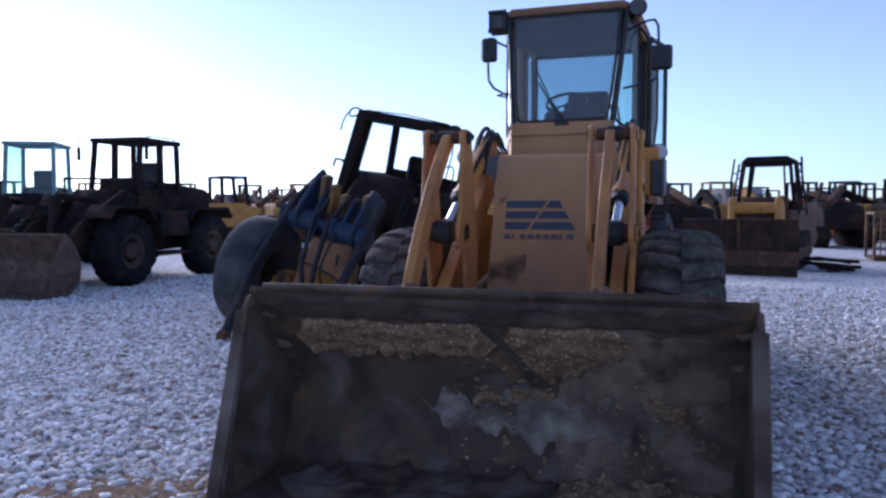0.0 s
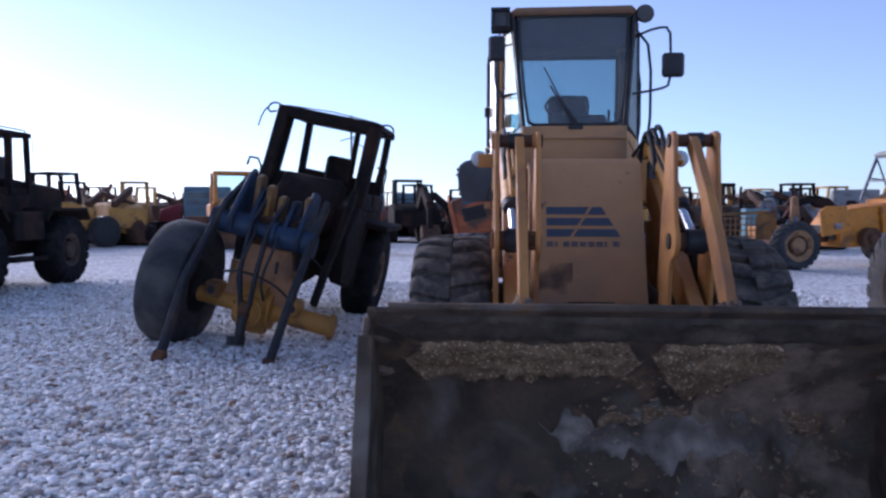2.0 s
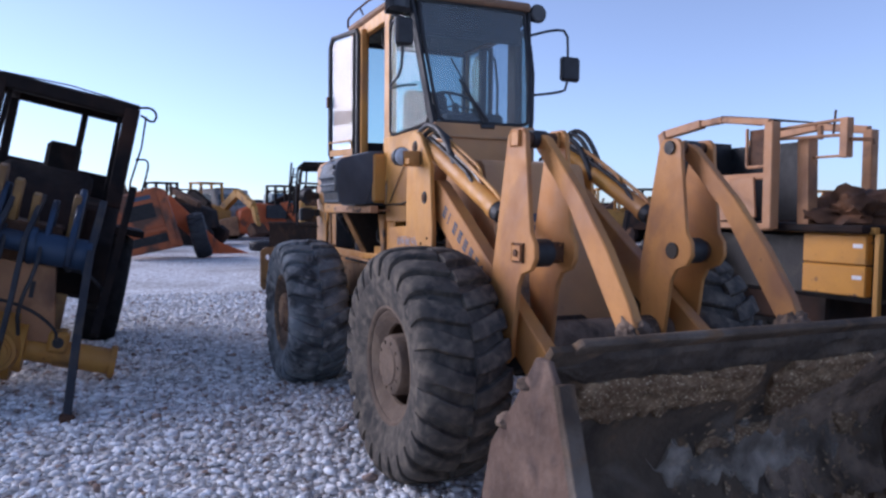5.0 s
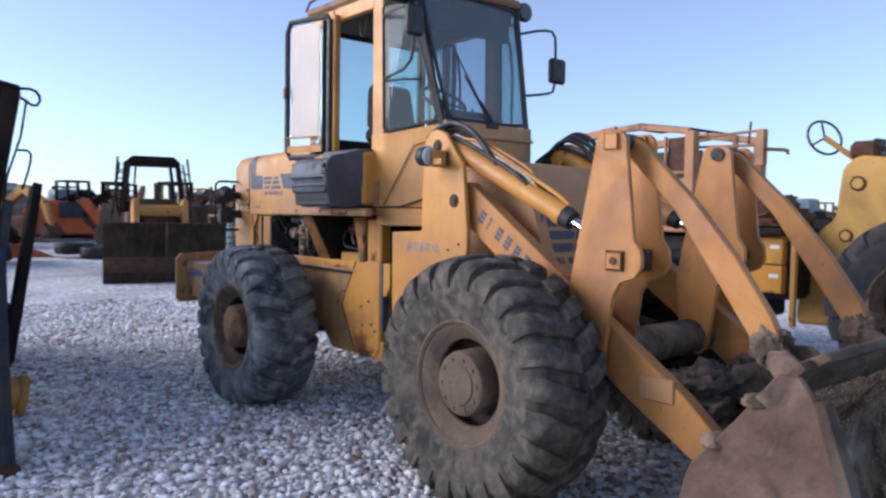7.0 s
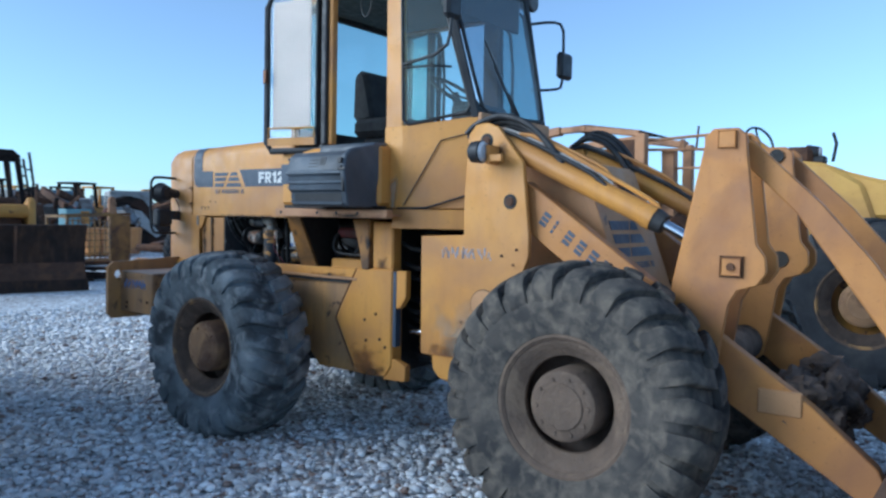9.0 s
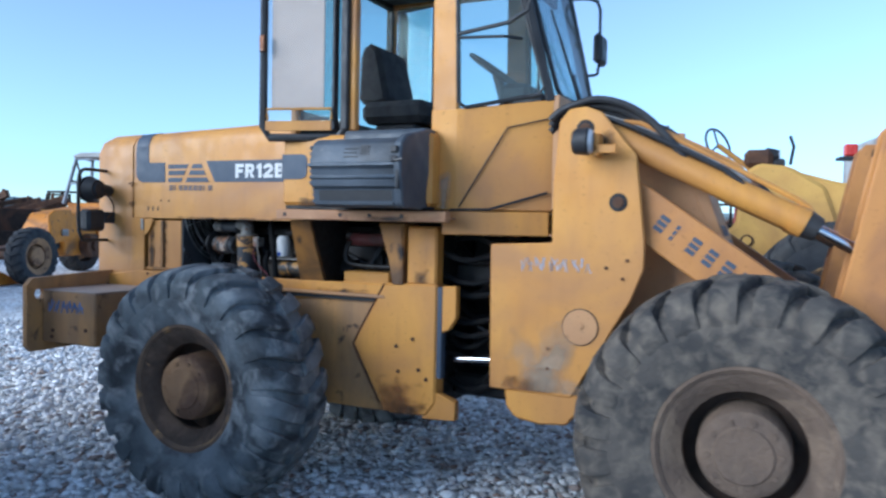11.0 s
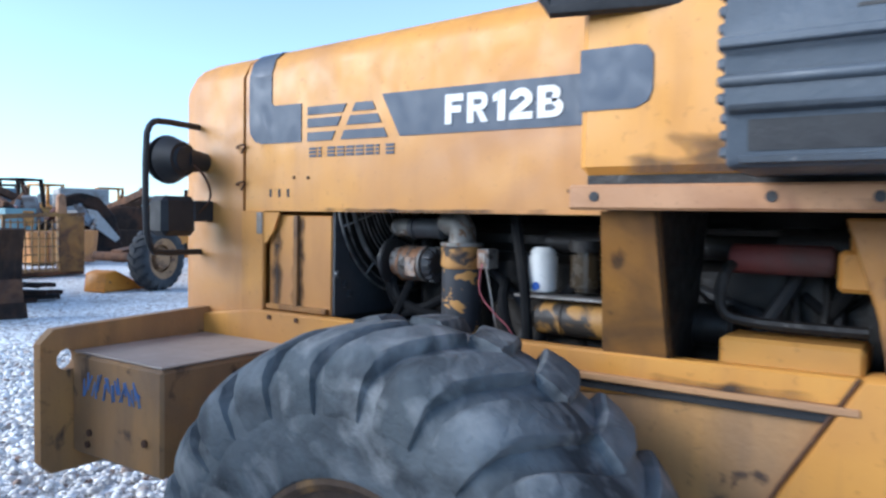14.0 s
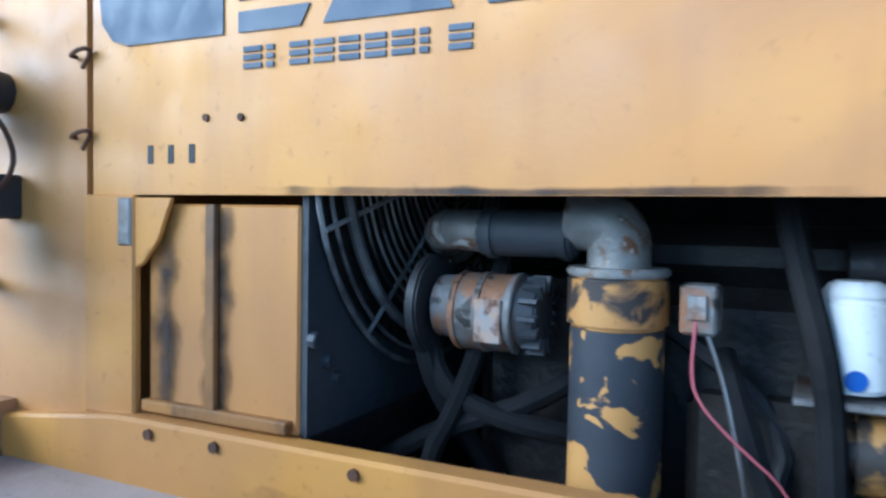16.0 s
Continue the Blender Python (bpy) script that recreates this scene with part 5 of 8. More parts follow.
# ---- cab ----
for s in (-1, 1):
    # lower side panel: straight behind the post, drawn in towards the windscreen
    bm = bmesh.new()
    low, high = 1.655, 2.20
    plan = [(s * 0.60, 7.075), (s * 0.60, 6.92), (s * 0.43, 6.43), (s * 0.39, 6.45), (s * 0.55, 6.93), (s * 0.55, 7.075)]
    prism(bm, plan, low, high, "z", 0.006)
    bmesh.ops.translate(bm, verts=[v for v in bm.verts if v.co.z > 2.1 and v.co.y < 6.6], vec=(0, 0, 0.05))
    part("cab_side_panel", bm, YEL, loader)
    bk("panel_seam", BLACK, tube=[([(s * 0.447, 6.44, 2.15), (s * 0.518, 6.66, 2.10), (s * 0.603, 6.90, 1.67)], 0.004, 6)])
    bk("panel_seam", BLACK, tube=[([(s * 0.604, 6.95, 1.655), (s * 0.56, 6.74, 1.66), (s * 0.452, 6.45, 1.755)], 0.007, 6)])
    bk("cab_skirt", YEL, prism=[([(s * 0.60, 7.0), (s * 0.585, 6.86), (s * 0.44, 6.44), (s * 0.38, 6.46), (s * 0.5, 7.0)], 1.52, 1.65, "z", 0.006)])
    # base panel behind, carrying the end of the decal band
    bk("cab_base_panel", YEL, box=[(s * 0.705, s * 0.58, 7.02, 8.0, 1.668, 2.07, 0.02)])
    bk("panel_gap", OIL, box=[(s * 0.69, s * 0.5, 7.05, 7.98, 1.646, 1.668, 0.0)])
    bk("decal_band", DECAL, prism=[([(7.998, 1.82), (7.86, 1.82), (7.83, 1.835), (7.82, 1.86), (7.82, 1.94), (7.835, 1.96), (7.86, 1.965), (7.998, 1.965)], s * 0.708, s * 0.70, "x", 0.0)])
    # posts; the far pair in tan and black, shade put into their colour
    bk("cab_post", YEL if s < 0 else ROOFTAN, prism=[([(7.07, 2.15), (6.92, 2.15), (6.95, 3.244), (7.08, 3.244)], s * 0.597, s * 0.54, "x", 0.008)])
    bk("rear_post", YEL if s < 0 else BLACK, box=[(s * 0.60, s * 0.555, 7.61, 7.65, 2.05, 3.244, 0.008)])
    bk("rear_post", YEL, box=[ (s * 0.60, s * 0.555, 7.975, 8.025, 2.05, 3.244, 0.01)])
    bk("a_pillar", BLACK, beam=[((s * 0.42, 6.45, 2.24), (s * 0.52, 6.69, 3.245), 0.035, 0.05, 0.008)])
    bk("door_sill", YEL, box=[(s * 0.60, s * 0.5, 7.06, 7.62, 2.04, 2.09, 0.008)])
    bk("door_header", YEL, box=[(s * 0.6, s * 0.54, 7.06, 8.0, 3.14, 3.244, 0.008)])
    # quarter window in its gasket
    q = [Vector((s * 0.597, 6.915, 2.20)), Vector((s * 0.442, 6.475, 2.285)), Vector((s * 0.522, 6.71, 3.15)), Vector((s * 0.597, 6.945, 3.15))]
    bm = bmesh.new()
    plate(bm, q, 0.005, (s, 0, 0))
    pane = part("quarter_window", bm, GLASS, loader, "dusty greenish quarter window")
    pane.visible_shadow = False
    bk("window_gasket", BLACK, tube=[([q[0].lerp(q[1], 0.08), q[0].lerp(q[1], 0.92), q[1].lerp(q[2], 0.04), q[1].lerp(q[2], 0.96), q[2].lerp(q[3], 0.1), q[2].lerp(q[3], 0.9), q[3].lerp(q[0], 0.04), q[3].lerp(q[0], 0.96), q[0].lerp(q[1], 0.08)], 0.011, 6)])
    bk("rear_side_window", GLASS, box=[(s * 0.575, s * 0.57, 7.68, 7.94, 2.15, 3.14, 0.0)]).visible_shadow = False
# windscreen
ws = [Vector((-0.39, 6.425, 2.285)), Vector((0.39, 6.425, 2.285)), Vector((0.48, 6.667, 3.243)), Vector((-0.48, 6.667, 3.243))]
bm = bmesh.new()
plate(bm, ws, 0.006)
screen = part("windscreen", bm, GLASSTINT, loader, "dark tinted windscreen with rounded corners")
screen.visible_shadow = False
bk("windscreen_gasket", BLACK, tube=[([ws[0].lerp(ws[1], 0.06), ws[0].lerp(ws[1], 0.94), ws[1].lerp(ws[2], 0.05), ws[1].lerp(ws[2], 0.95), ws[2].lerp(ws[3], 0.05), ws[2].lerp(ws[3], 0.95), ws[3].lerp(ws[0], 0.05), ws[3].lerp(ws[0], 0.95), ws[0].lerp(ws[1], 0.06)], 0.014, 6, 1)])
bk("cowl_lip", YELPALE, box=[(-0.43, 0.43, 6.375, 6.40, 2.165, 2.185, 0.004)])
bk("cowl", YELPALE, prism=[([(6.40, 2.275), (6.43, 2.275), (6.48, 2.0), (6.48, 1.66), (6.42, 1.66), (6.40, 2.0)], -0.43, 0.43, "x", 0.006)])
bk("wiper", BLACK, tube=[([(0.0, 6.405, 2.27), (-0.10, 6.44, 2.45), (-0.20, 6.475, 2.62)], 0.008, 6), ([(-0.06, 6.43, 2.40), (-0.25, 6.52, 2.78)], 0.006, 6), ([(0.02, 6.41, 2.30), (-0.08, 6.435, 2.44)], 0.012, 6)], box=[(-0.05, 0.07, 6.385, 6.41, 2.245, 2.28, 0.006)])
# roof with rounded rim, lining, racks
bm = bmesh.new()
prism(bm, [(-0.50, 6.61), (0.50, 6.61), (0.60, 6.86), (0.63, 8.02), (0.58, 8.08), (-0.58, 8.08), (-0.63, 8.02), (-0.60, 6.86)], 3.245, 3.31, "z", 0.02)
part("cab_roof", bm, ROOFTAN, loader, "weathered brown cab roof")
bk("roof_lining", BLACK, "black roof lining", box=[(-0.52, 0.52, 6.731, 7.96, 3.15, 3.243, 0.01), (-0.46, 0.46, 6.70, 6.73, 2.98, 3.24, 0.005)])
bk("roof_rack", RUSTY, tube=[([(-0.63, 7.0, 3.30), (-0.66, 7.1, 3.36), (-0.66, 7.9, 3.36), (-0.62, 8.05, 3.30)], 0.01, 6, 1), ([(-0.63, 7.55, 3.30), (-0.66, 7.55, 3.36)], 0.008, 6)])
bk("cab_back", BLACK, "black cab back wall with a window", box=[(-0.56, 0.56, 7.97, 8.01, 2.05, 2.24, 0.006), (-0.56, 0.56, 7.97, 8.01, 3.12, 3.2, 0.006), (-0.56, -0.53, 7.97, 8.01, 2.24, 3.12, 0.006), (0.53, 0.56, 7.97, 8.01, 2.24, 3.12, 0.006)])
bk("rear_window", GLASS, box=[(-0.53, 0.53, 7.985, 7.995, 2.24, 3.12, 0.0)]).visible_shadow = False
bk("cab_floor", BLACK, prism=[([(-0.38, 6.50), (0.38, 6.50), (0.53, 6.95), (0.53, 7.97), (-0.53, 7.97), (-0.53, 6.95)], 2.0, 2.05, "z", 0.004)])
bk("front_console", BLACK, box=[(-0.36, 0.36, 6.5, 6.72, 2.04, 2.30, 0.03)])
# seat and controls
bk("seat", CLOTH, "worn dark cloth driver seat", box=[(-0.21, 0.30, 7.32, 7.78, 2.20, 2.34, 0.04), (-0.16, 0.26, 7.4, 7.7, 2.05, 2.2, 0.02)])
bk("seat_back", CLOTH, prism=[([(7.70, 2.32), (7.60, 2.34), (7.68, 2.67), (7.72, 2.72), (7.78, 2.72), (7.82, 2.66), (7.83, 2.34)], -0.16, 0.24, "x", 0.03)])
bm = bmesh.new()
tube(bm, [(-0.03 + 0.19 * math.cos(a * math.pi / 12), 6.92 + 0.15 * math.sin(a * math.pi / 12), 2.50 + 0.11 * math.sin(a * math.pi / 12)) for a in range(25)], 0.014, 8)
for a in (90, 210, 330):
    tube(bm, [(-0.03, 6.92, 2.48), (-0.03 + 0.19 * math.cos(radians(a)), 6.92 + 0.15 * math.sin(radians(a)), 2.50 + 0.11 * math.sin(radians(a)))], 0.009, 6)
cyl(bm, (-0.03, 6.80, 2.10), (-0.03, 6.92, 2.49), 0.03)
part("steering_wheel", bm, BLACK, loader)
bk("dashboard", BLACK, box=[(-0.2, 0.3, 6.66, 6.84, 2.28, 2.40, 0.03)])
bk("control_lever", BLACK, tube=[([(0.36, 7.1, 2.05), (0.36, 7.05, 2.35), (0.35, 7.0, 2.48)], 0.012, 6), ([(0.42, 7.1, 2.05), (0.42, 7.05, 2.35), (0.41, 7.0, 2.46)], 0.012, 6)])
bk("coat_hook_wire", BLACK, tube=[([(-0.5, 7.42, 3.155), (-0.5, 7.40, 3.02), (-0.5, 7.36, 2.99), (-0.5, 7.32, 3.03), (-0.5, 7.30, 3.155)], 0.006, 6, 2)])

# door, swung back flat against the cab's rear side
door = bk("cab_door", BLACK, "black-framed cab door with a pale board behind its glass")
DH, DE = Vector((-0.645, 7.60, 0)), Vector((-0.77, 8.09, 0))


def on_door(f, z, out=0.0):
    p = DH.lerp(DE, f)
    d = (DE - DH).normalized()
    return Vector((p.x - d.y * out, p.y + d.x * out, z))


bm = bmesh.new()
loop = [on_door(f, z) for f, z in ((0.08, 2.06), (0.92, 2.06), (1.0, 2.12), (1.0, 3.10), (0.92, 3.18), (0.08, 3.18), (0.0, 3.10), (0.0, 2.12), (0.08, 2.06))]
tube(bm, loop, 0.024, 8)
beam(bm, on_door(0.0, 3.15), on_door(0.0, 2.10), 0.05, 0.06, 0.008, (1, 0, 0))
beam(bm, on_door(0.13, 3.15), on_door(0.13, 2.10), 0.02, 0.05, 0.005, (1, 0, 0))
bm.transform(Matrix.Identity(4))
frame_me = part("door_frame", bm, BLACK, door)
bm = bmesh.new()
plate(bm, [on_door(0.16, 2.10), on_door(0.95, 2.10), on_door(0.95, 2.155), on_door(0.16, 2.155)], 0.02, (1, 0, 0))
part("door_foot", bm, YEL, door)
part_bm = bmesh.new()
tube(part_bm, [on_door(0.15, 2.16, 0.03), on_door(0.15, 2.22, 0.04), on_door(0.92, 2.22, 0.04), on_door(0.92, 2.16, 0.03)], 0.008, 6)
part("grab_rail", part_bm, YELOLD, door)
bm = bmesh.new()
plate(bm, [on_door(0.18, 2.155), on_door(0.96, 2.155), on_door(0.96, 3.15), on_door(0.18, 3.15)], 0.005, (1, 0, 0))
part("door_pane", bm, GLASSCLEAR, door).visible_shadow = False
bm = bmesh.new()
plate(bm, [on_door(0.27, 2.235, -0.012), on_door(0.90, 2.235, -0.012), on_door(0.90, 3.14, -0.012), on_door(0.27, 3.14, -0.012)], 0.008, (1, 0, 0))
part("pale_board", bm, DOORBOARD, door, "pale pinkish board")
bm = bmesh.new()
p = on_door(0.985, 2.60, 0.03)
bx(bm, p.x - 0.015, p.x + 0.01, p.y - 0.02, p.y + 0.02, p.z - 0.05, p.z + 0.05, 0.006)
part("door_latch", bm, STEEL, door)
bk("door_hinge_post", YEL, box=[(-0.645, -0.59, 7.54, 7.60, 2.10, 3.18, 0.008)])

# the far door stands open too
fdoor = bk("cab_door", BLACK, "black-framed cab door")
bm = bmesh.new()
tube(bm, [(-p.x, p.y, p.z) for p in loop], 0.024, 8)
part("door_frame", bm, BLACK, fdoor)
bm = bmesh.new()
plate(bm, [(-p.x, p.y, p.z) for p in (on_door(0.1, 2.10), on_door(0.95, 2.10), on_door(0.95, 3.15), on_door(0.1, 3.15))], 0.005, (-1, 0, 0))
part("door_pane", bm, GLASS, fdoor).visible_shadow = False

# tool box slung beside the door sill, near side; fuel tank alike on the far side
BOX = [(-0.72, 2.03), (-0.93, 2.015), (-0.975, 1.985), (-1.0, 1.895), (-1.0, 1.862), (-0.988, 1.855), (-0.984, 1.765), (-0.965, 1.752), (-0.955, 1.672), (-0.94, 1.66), (-0.72, 1.656)]
bk("tool_box", BOXPLASTIC, "sun-greyed black plastic tool box with ribs", prism=[(BOX, 7.075, 7.595, "y", 0.005)])
bk("box_back", BOXPLASTIC, prism=[([(-0.60, 2.09), (-0.74, 2.085), (-0.755, 2.05), (-0.755, 1.66), (-0.60, 1.655)], 7.045, 7.545, "y", 0.008)])
bk("box_lid_rib", BOXPLASTIC, prism=[([(-0.995, 1.888), (-1.012, 1.884), (-1.013, 1.868), (-0.997, 1.864)], 7.08, 7.60, "y", 0.003)])
bk("box_lid_rib", BOXPLASTIC, prism=[([(-0.985, 1.825), (-0.998, 1.818), (-0.997, 1.806), (-0.984, 1.80)], 7.08, 7.595, "y", 0.003)])
bk("box_lid_rib", BOXPLASTIC, prism=[([(-0.966, 1.772), (-0.992, 1.770), (-0.988, 1.760), (-0.962, 1.752)], 7.08, 7.585, "y", 0.002), ([(-0.955, 1.682), (-0.968, 1.680), (-0.966, 1.668), (-0.952, 1.666)], 7.10, 7.57, "y", 0.002)])
bk("box_inset", BLACK, "dark sunken strip", prism=[([(-0.960, 1.745), (-0.9655, 1.745), (-0.9595, 1.69), (-0.953, 1.69)], 7.11, 7.555, "y", 0.0)])
for k in range(10):
    zz = 1.68 + 0.031 * k
    bk("end_rib", BOXPLASTIC, box=[(-0.985 if zz > 1.76 else -0.955, -0.80, 7.59, 7.607, zz, zz + 0.019, 0.004)])
bk("box_hole", BLACK, prism=[([(-0.9786, 1.975), (-0.9815, 1.975), (-0.9935, 1.925), (-0.990, 1.925)], 7.235, 7.285, "y", 0.0)])
for k in range(3):
    zz = 1.958 - 0.021 * k
    uu = -0.975 - (1.985 - zz) * 0.278
    bk("box_vent", BLACK, box=[(uu - 0.0025, uu + 0.01, 7.30 + 0.01 * (k % 2), 7.385, zz - 0.003, zz + 0.003, 0.0)])
    bk("box_vent", BLACK, box=[(uu - 0.0025, uu + 0.01, 7.225, 7.29 - 0.02 * (k % 2), zz - 0.024, zz - 0.019, 0.0)])
bk("box_strap", BOXPLASTIC, prism=[([(-0.62, 2.085), (-0.76, 2.07), (-0.955, 2.025), (-1.005, 1.985), (-1.022, 1.89), (-0.985, 1.68), (-0.955, 1.652), (-0.75, 1.65)], 7.035, 7.078, "y", 0.008)])
for z0, z1 in ((1.93, 1.965), (1.885, 1.915)):
    bk("box_latch", BLACK, box=[(-1.03, -1.0, 7.052, 7.088, z0, z1, 0.004)])
bk("box_latch", STEEL, tube=[([(-1.028, 7.07, 1.90), (-1.034, 7.045, 1.892), (-1.03, 7.02, 1.90)], 0.006, 6)])
bk("strap_slot", BLACK, box=[(-1.014, -1.0, 7.048, 7.066, 1.75, 1.86, 0.003)])
bk("side_tank_box", GREYBOX, box=[(0.70, 0.82, 7.0, 7.6, 1.66, 2.02, 0.02)])

def smear(name, y0, y1, z0, z1, u, label="", material=None):
    """A thin film of soot and oil on an upright side face, thick at its lower edge."""
    bm = bmesh.new()
    bm.faces.new([bm.verts.new((u - 0.0015, y, z)) for y, z in ((y0, z0), (y1, z0), (y1, z1), (y0, z1))])
    return part(name, bm, material or GRIME, loader, label)


def sooty(name, colour, reach=0.55, scale=9.0, tall=1.0):
    """A film that breaks up from one edge of its patch to the other."""
    m = mat(name, colour, tuple(c * 0.6 for c in colour), 7, rough=0.6, bump=0.1)
    n, l = m.node_tree.nodes, m.node_tree.links
    tc, x, sep = n.new("ShaderNodeTexCoord"), n.new("ShaderNodeTexNoise"), n.new("ShaderNodeSeparateXYZ")
    x.inputs["Scale"].default_value, x.inputs["Detail"].default_value, x.inputs["Distortion"].default_value = scale, 9, 0.4
    l.new(tc.outputs["Object"], x.inputs["Vector"])
    l.new(tc.outputs["Generated"], sep.inputs[0])
    y_in, z_in, total, r, ends = (n.new("ShaderNodeMath") for _ in range(5))
    ends.operation, ends.inputs[1].default_value = "PINGPONG", 0.5
    l.new(sep.outputs[1], ends.inputs[0])
    y_in.operation, y_in.inputs[1].default_value, y_in.inputs[2].default_value = "MULTIPLY_ADD", 1.2, -0.35
    l.new(ends.outputs[0], y_in.inputs[0])
    y_in.use_clamp = False
    z_in.operation, z_in.inputs[1].default_value, z_in.inputs[2].default_value = "MULTIPLY_ADD", -tall, reach
    l.new(sep.outputs[2], z_in.inputs[0])
    least = n.new("ShaderNodeMath")
    least.operation = "MINIMUM"
    l.new(z_in.outputs[0], least.inputs[0])
    l.new(y_in.outputs[0], least.inputs[1])
    total.operation = "ADD"
    l.new(least.outputs[0], total.inputs[0])
    l.new(x.outputs["Fac"], total.inputs[1])
    mr = n.new("ShaderNodeMapRange")
    mr.inputs["From Min"].default_value, mr.inputs["From Max"].default_value, mr.inputs["To Max"].default_value = 0.35, 0.80, 0.95
    l.new(total.outputs[0], mr.inputs["Value"])
    l.new(mr.outputs[0], n["Principled BSDF"].inputs["Alpha"])
    return m


GRIME = sooty("soot_and_oil", (0.05, 0.032, 0.022))
HOUSEGRIME = sooty("housing_grime", (0.06, 0.035, 0.02), 0.75, 14.0, 0.8)
RUSTRUN = sooty("rust_film", (0.26, 0.105, 0.03), 0.45, 12.0)
DUSTFILM = sooty("pale_dust_film", (0.50, 0.38, 0.26), 0.40, 5.0)
COVERSTAIN = blotchy(mat("cover_oil_stain", (0.09, 0.055, 0.035), (0.15, 0.085, 0.05), 8, rough=0.6, bump=0.1), 5.0, 0.58, 0.14)
smear("oil_smear", 7.985, 7.10, 1.67, 1.80, -0.705, "dark sooty smear above the catwalk")
smear("oil_smear", 7.985, 7.58, 1.67, 1.74, -0.7065)
smear("oil_smear", 7.60, 6.92, 1.588, 1.628, -0.7655)
smear("oil_smear", 7.255, 7.085, 1.235, 1.35, -0.5005)
smear("oil_smear", 9.32, 8.06, 1.134, 1.17, -HW - 0.0515, "", RUSTRUN)
smear("oil_smear", 9.30, 8.02, 1.576, 1.592, -HW - 0.0005)
smear("oil_smear", 7.44, 7.06, 0.475, 0.575, -0.515)
smear("oil_smear", 8.02, 7.40, 1.156, 1.19, -HW - 0.05)
smear("oil_smear", 9.345, 9.25, 1.215, 1.56, -HW + 0.013, "", HOUSEGRIME)
smear("oil_smear", 9.24, 9.14, 1.215, 1.56, -HW + 0.013, "", HOUSEGRIME)
smear("rust_run", 7.56, 7.07, 0.48, 0.80, -0.516, "", RUSTRUN)
smear("dust_film", 7.05, 6.93, 1.66, 2.1, -0.602, "", DUSTFILM)
for name, y0, y1, z0, z1, film in (("dust_film", 6.68, 6.08, 0.74, 1.30, DUSTFILM), ("oil_smear", 6.68, 6.30, 0.735, 0.86, RUSTRUN), ("oil_smear", 6.24, 6.05, 1.93, 2.08, GRIME)):
    smear(name, y0, y1, z0, z1, -0.687, "", film).matrix_basis = FRONT

# mirrors and roof lamps
for s in (-1, 1):
    drop = 0.05 if s < 0 else 0.0
    if s > 0:
        bk("roof_lamp", BLACK, "round black roof lamp", cyl=[((0.60, 6.78, 3.255), (0.605, 6.68, 3.25), 0.05, 0.078, 22, 0.012), ((0.605, 6.68, 3.25), (0.605, 6.665, 3.25), 0.078, 0.072, 22)], tube=[([(0.56, 6.80, 3.24), (0.60, 6.76, 3.25)], 0.018, 8)])
        bk("lamp_lens", GREYBOX, cyl=[((0.605, 6.666, 3.25), (0.605, 6.658, 3.25), 0.07, 0.06, 22)])
        continue
    bk("roof_lamp", BLACK, "black box-shaped roof lamp", box=[(s * 0.57, s * 0.675, 6.66, 6.76, 3.20 - drop, 3.345 - drop, 0.03)], tube=[([(s * 0.58, 6.74, 3.22 - drop), (s * 0.54, 6.80, 3.24)], 0.015, 8)])
    bk("lamp_lens", GREYBOX, box=[(s * 0.583, s * 0.662, 6.652, 6.662, 3.215 - drop, 3.33 - drop, 0.02)])
bk("mirror", BLACK, "black square mirror on a bent tube", box=[(-0.72, -0.58, 6.46, 6.52, 2.83, 3.04, 0.02)])
bk("mirror_arm", BLACK, tube=[([(-0.60, 6.93, 3.05), (-0.66, 6.7, 3.06), (-0.66, 6.5, 3.05), (-0.66, 6.48, 2.80), (-0.66, 6.52, 2.63), (-0.60, 6.92, 2.60)], 0.011, 8, 1), ([(-0.60, 6.92, 2.58), (-0.62, 6.65, 2.56), (-0.50, 6.60, 2.57)], 0.008, 6)])
bk("mirror", BLACK, "black square mirror on a bent tube", box=[(0.72, 0.90, 6.47, 6.53, 2.68, 2.88, 0.02)])
bk("mirror_arm", BLACK, tube=[([(0.52, 6.68, 3.06), (0.68, 6.55, 3.10), (0.78, 6.50, 3.09), (0.79, 6.50, 2.90), (0.79, 6.50, 2.62), (0.72, 6.53, 2.59), (0.50, 6.60, 2.56)], 0.011, 8, 1)])
bk("exhaust_stack", BLACK, "dark upright exhaust pipe", tube=[([(0.63, 7.95, 2.1), (0.66, 7.95, 2.3), (0.66, 7.95, 3.05), (0.70, 7.98, 3.12)], 0.04, 12)])
bk("far_side_grab_rail", BLACK, tube=[([(0.62, 6.95, 2.05), (0.70, 6.9, 2.2), (0.70, 6.9, 3.0), (0.6, 6.95, 3.15)], 0.013, 8, 1)])
bk("far_side_grab_rail", BLACK, tube=[([(0.62, 7.6, 2.05), (0.72, 7.6, 2.2), (0.72, 7.6, 3.0), (0.6, 7.6, 3.15)], 0.013, 8, 1)])
# blue chalk scrawl on the tower plate, illegible
scrawl = random.Random(29)
for k in range(15):
    yy = 6.54 - 0.024 * k
    pts = [(-0.6845, yy - scrawl.uniform(-0.004, 0.03), 1.345 + 0.022 * ((j * 2 + k) % 4) + scrawl.uniform(0, 0.012)) for j in range(4)]
    fr("chalk_mark", CHALKPALE, "faded blue chalk stroke", tube=[(pts, 0.0036, 6)])
for u0, u1, z0, z1 in ((-0.395, -0.12, 0.98, 1.20), (-0.39, 0.39, 0.75, 0.90)):
    bm = bmesh.new()
    bm.faces.new([bm.verts.new(p) for p in on_cover(u0, u1, z0, z1, 0.0055)])
    part("oil_smear", bm, COVERSTAIN, loader, "", FRONT)
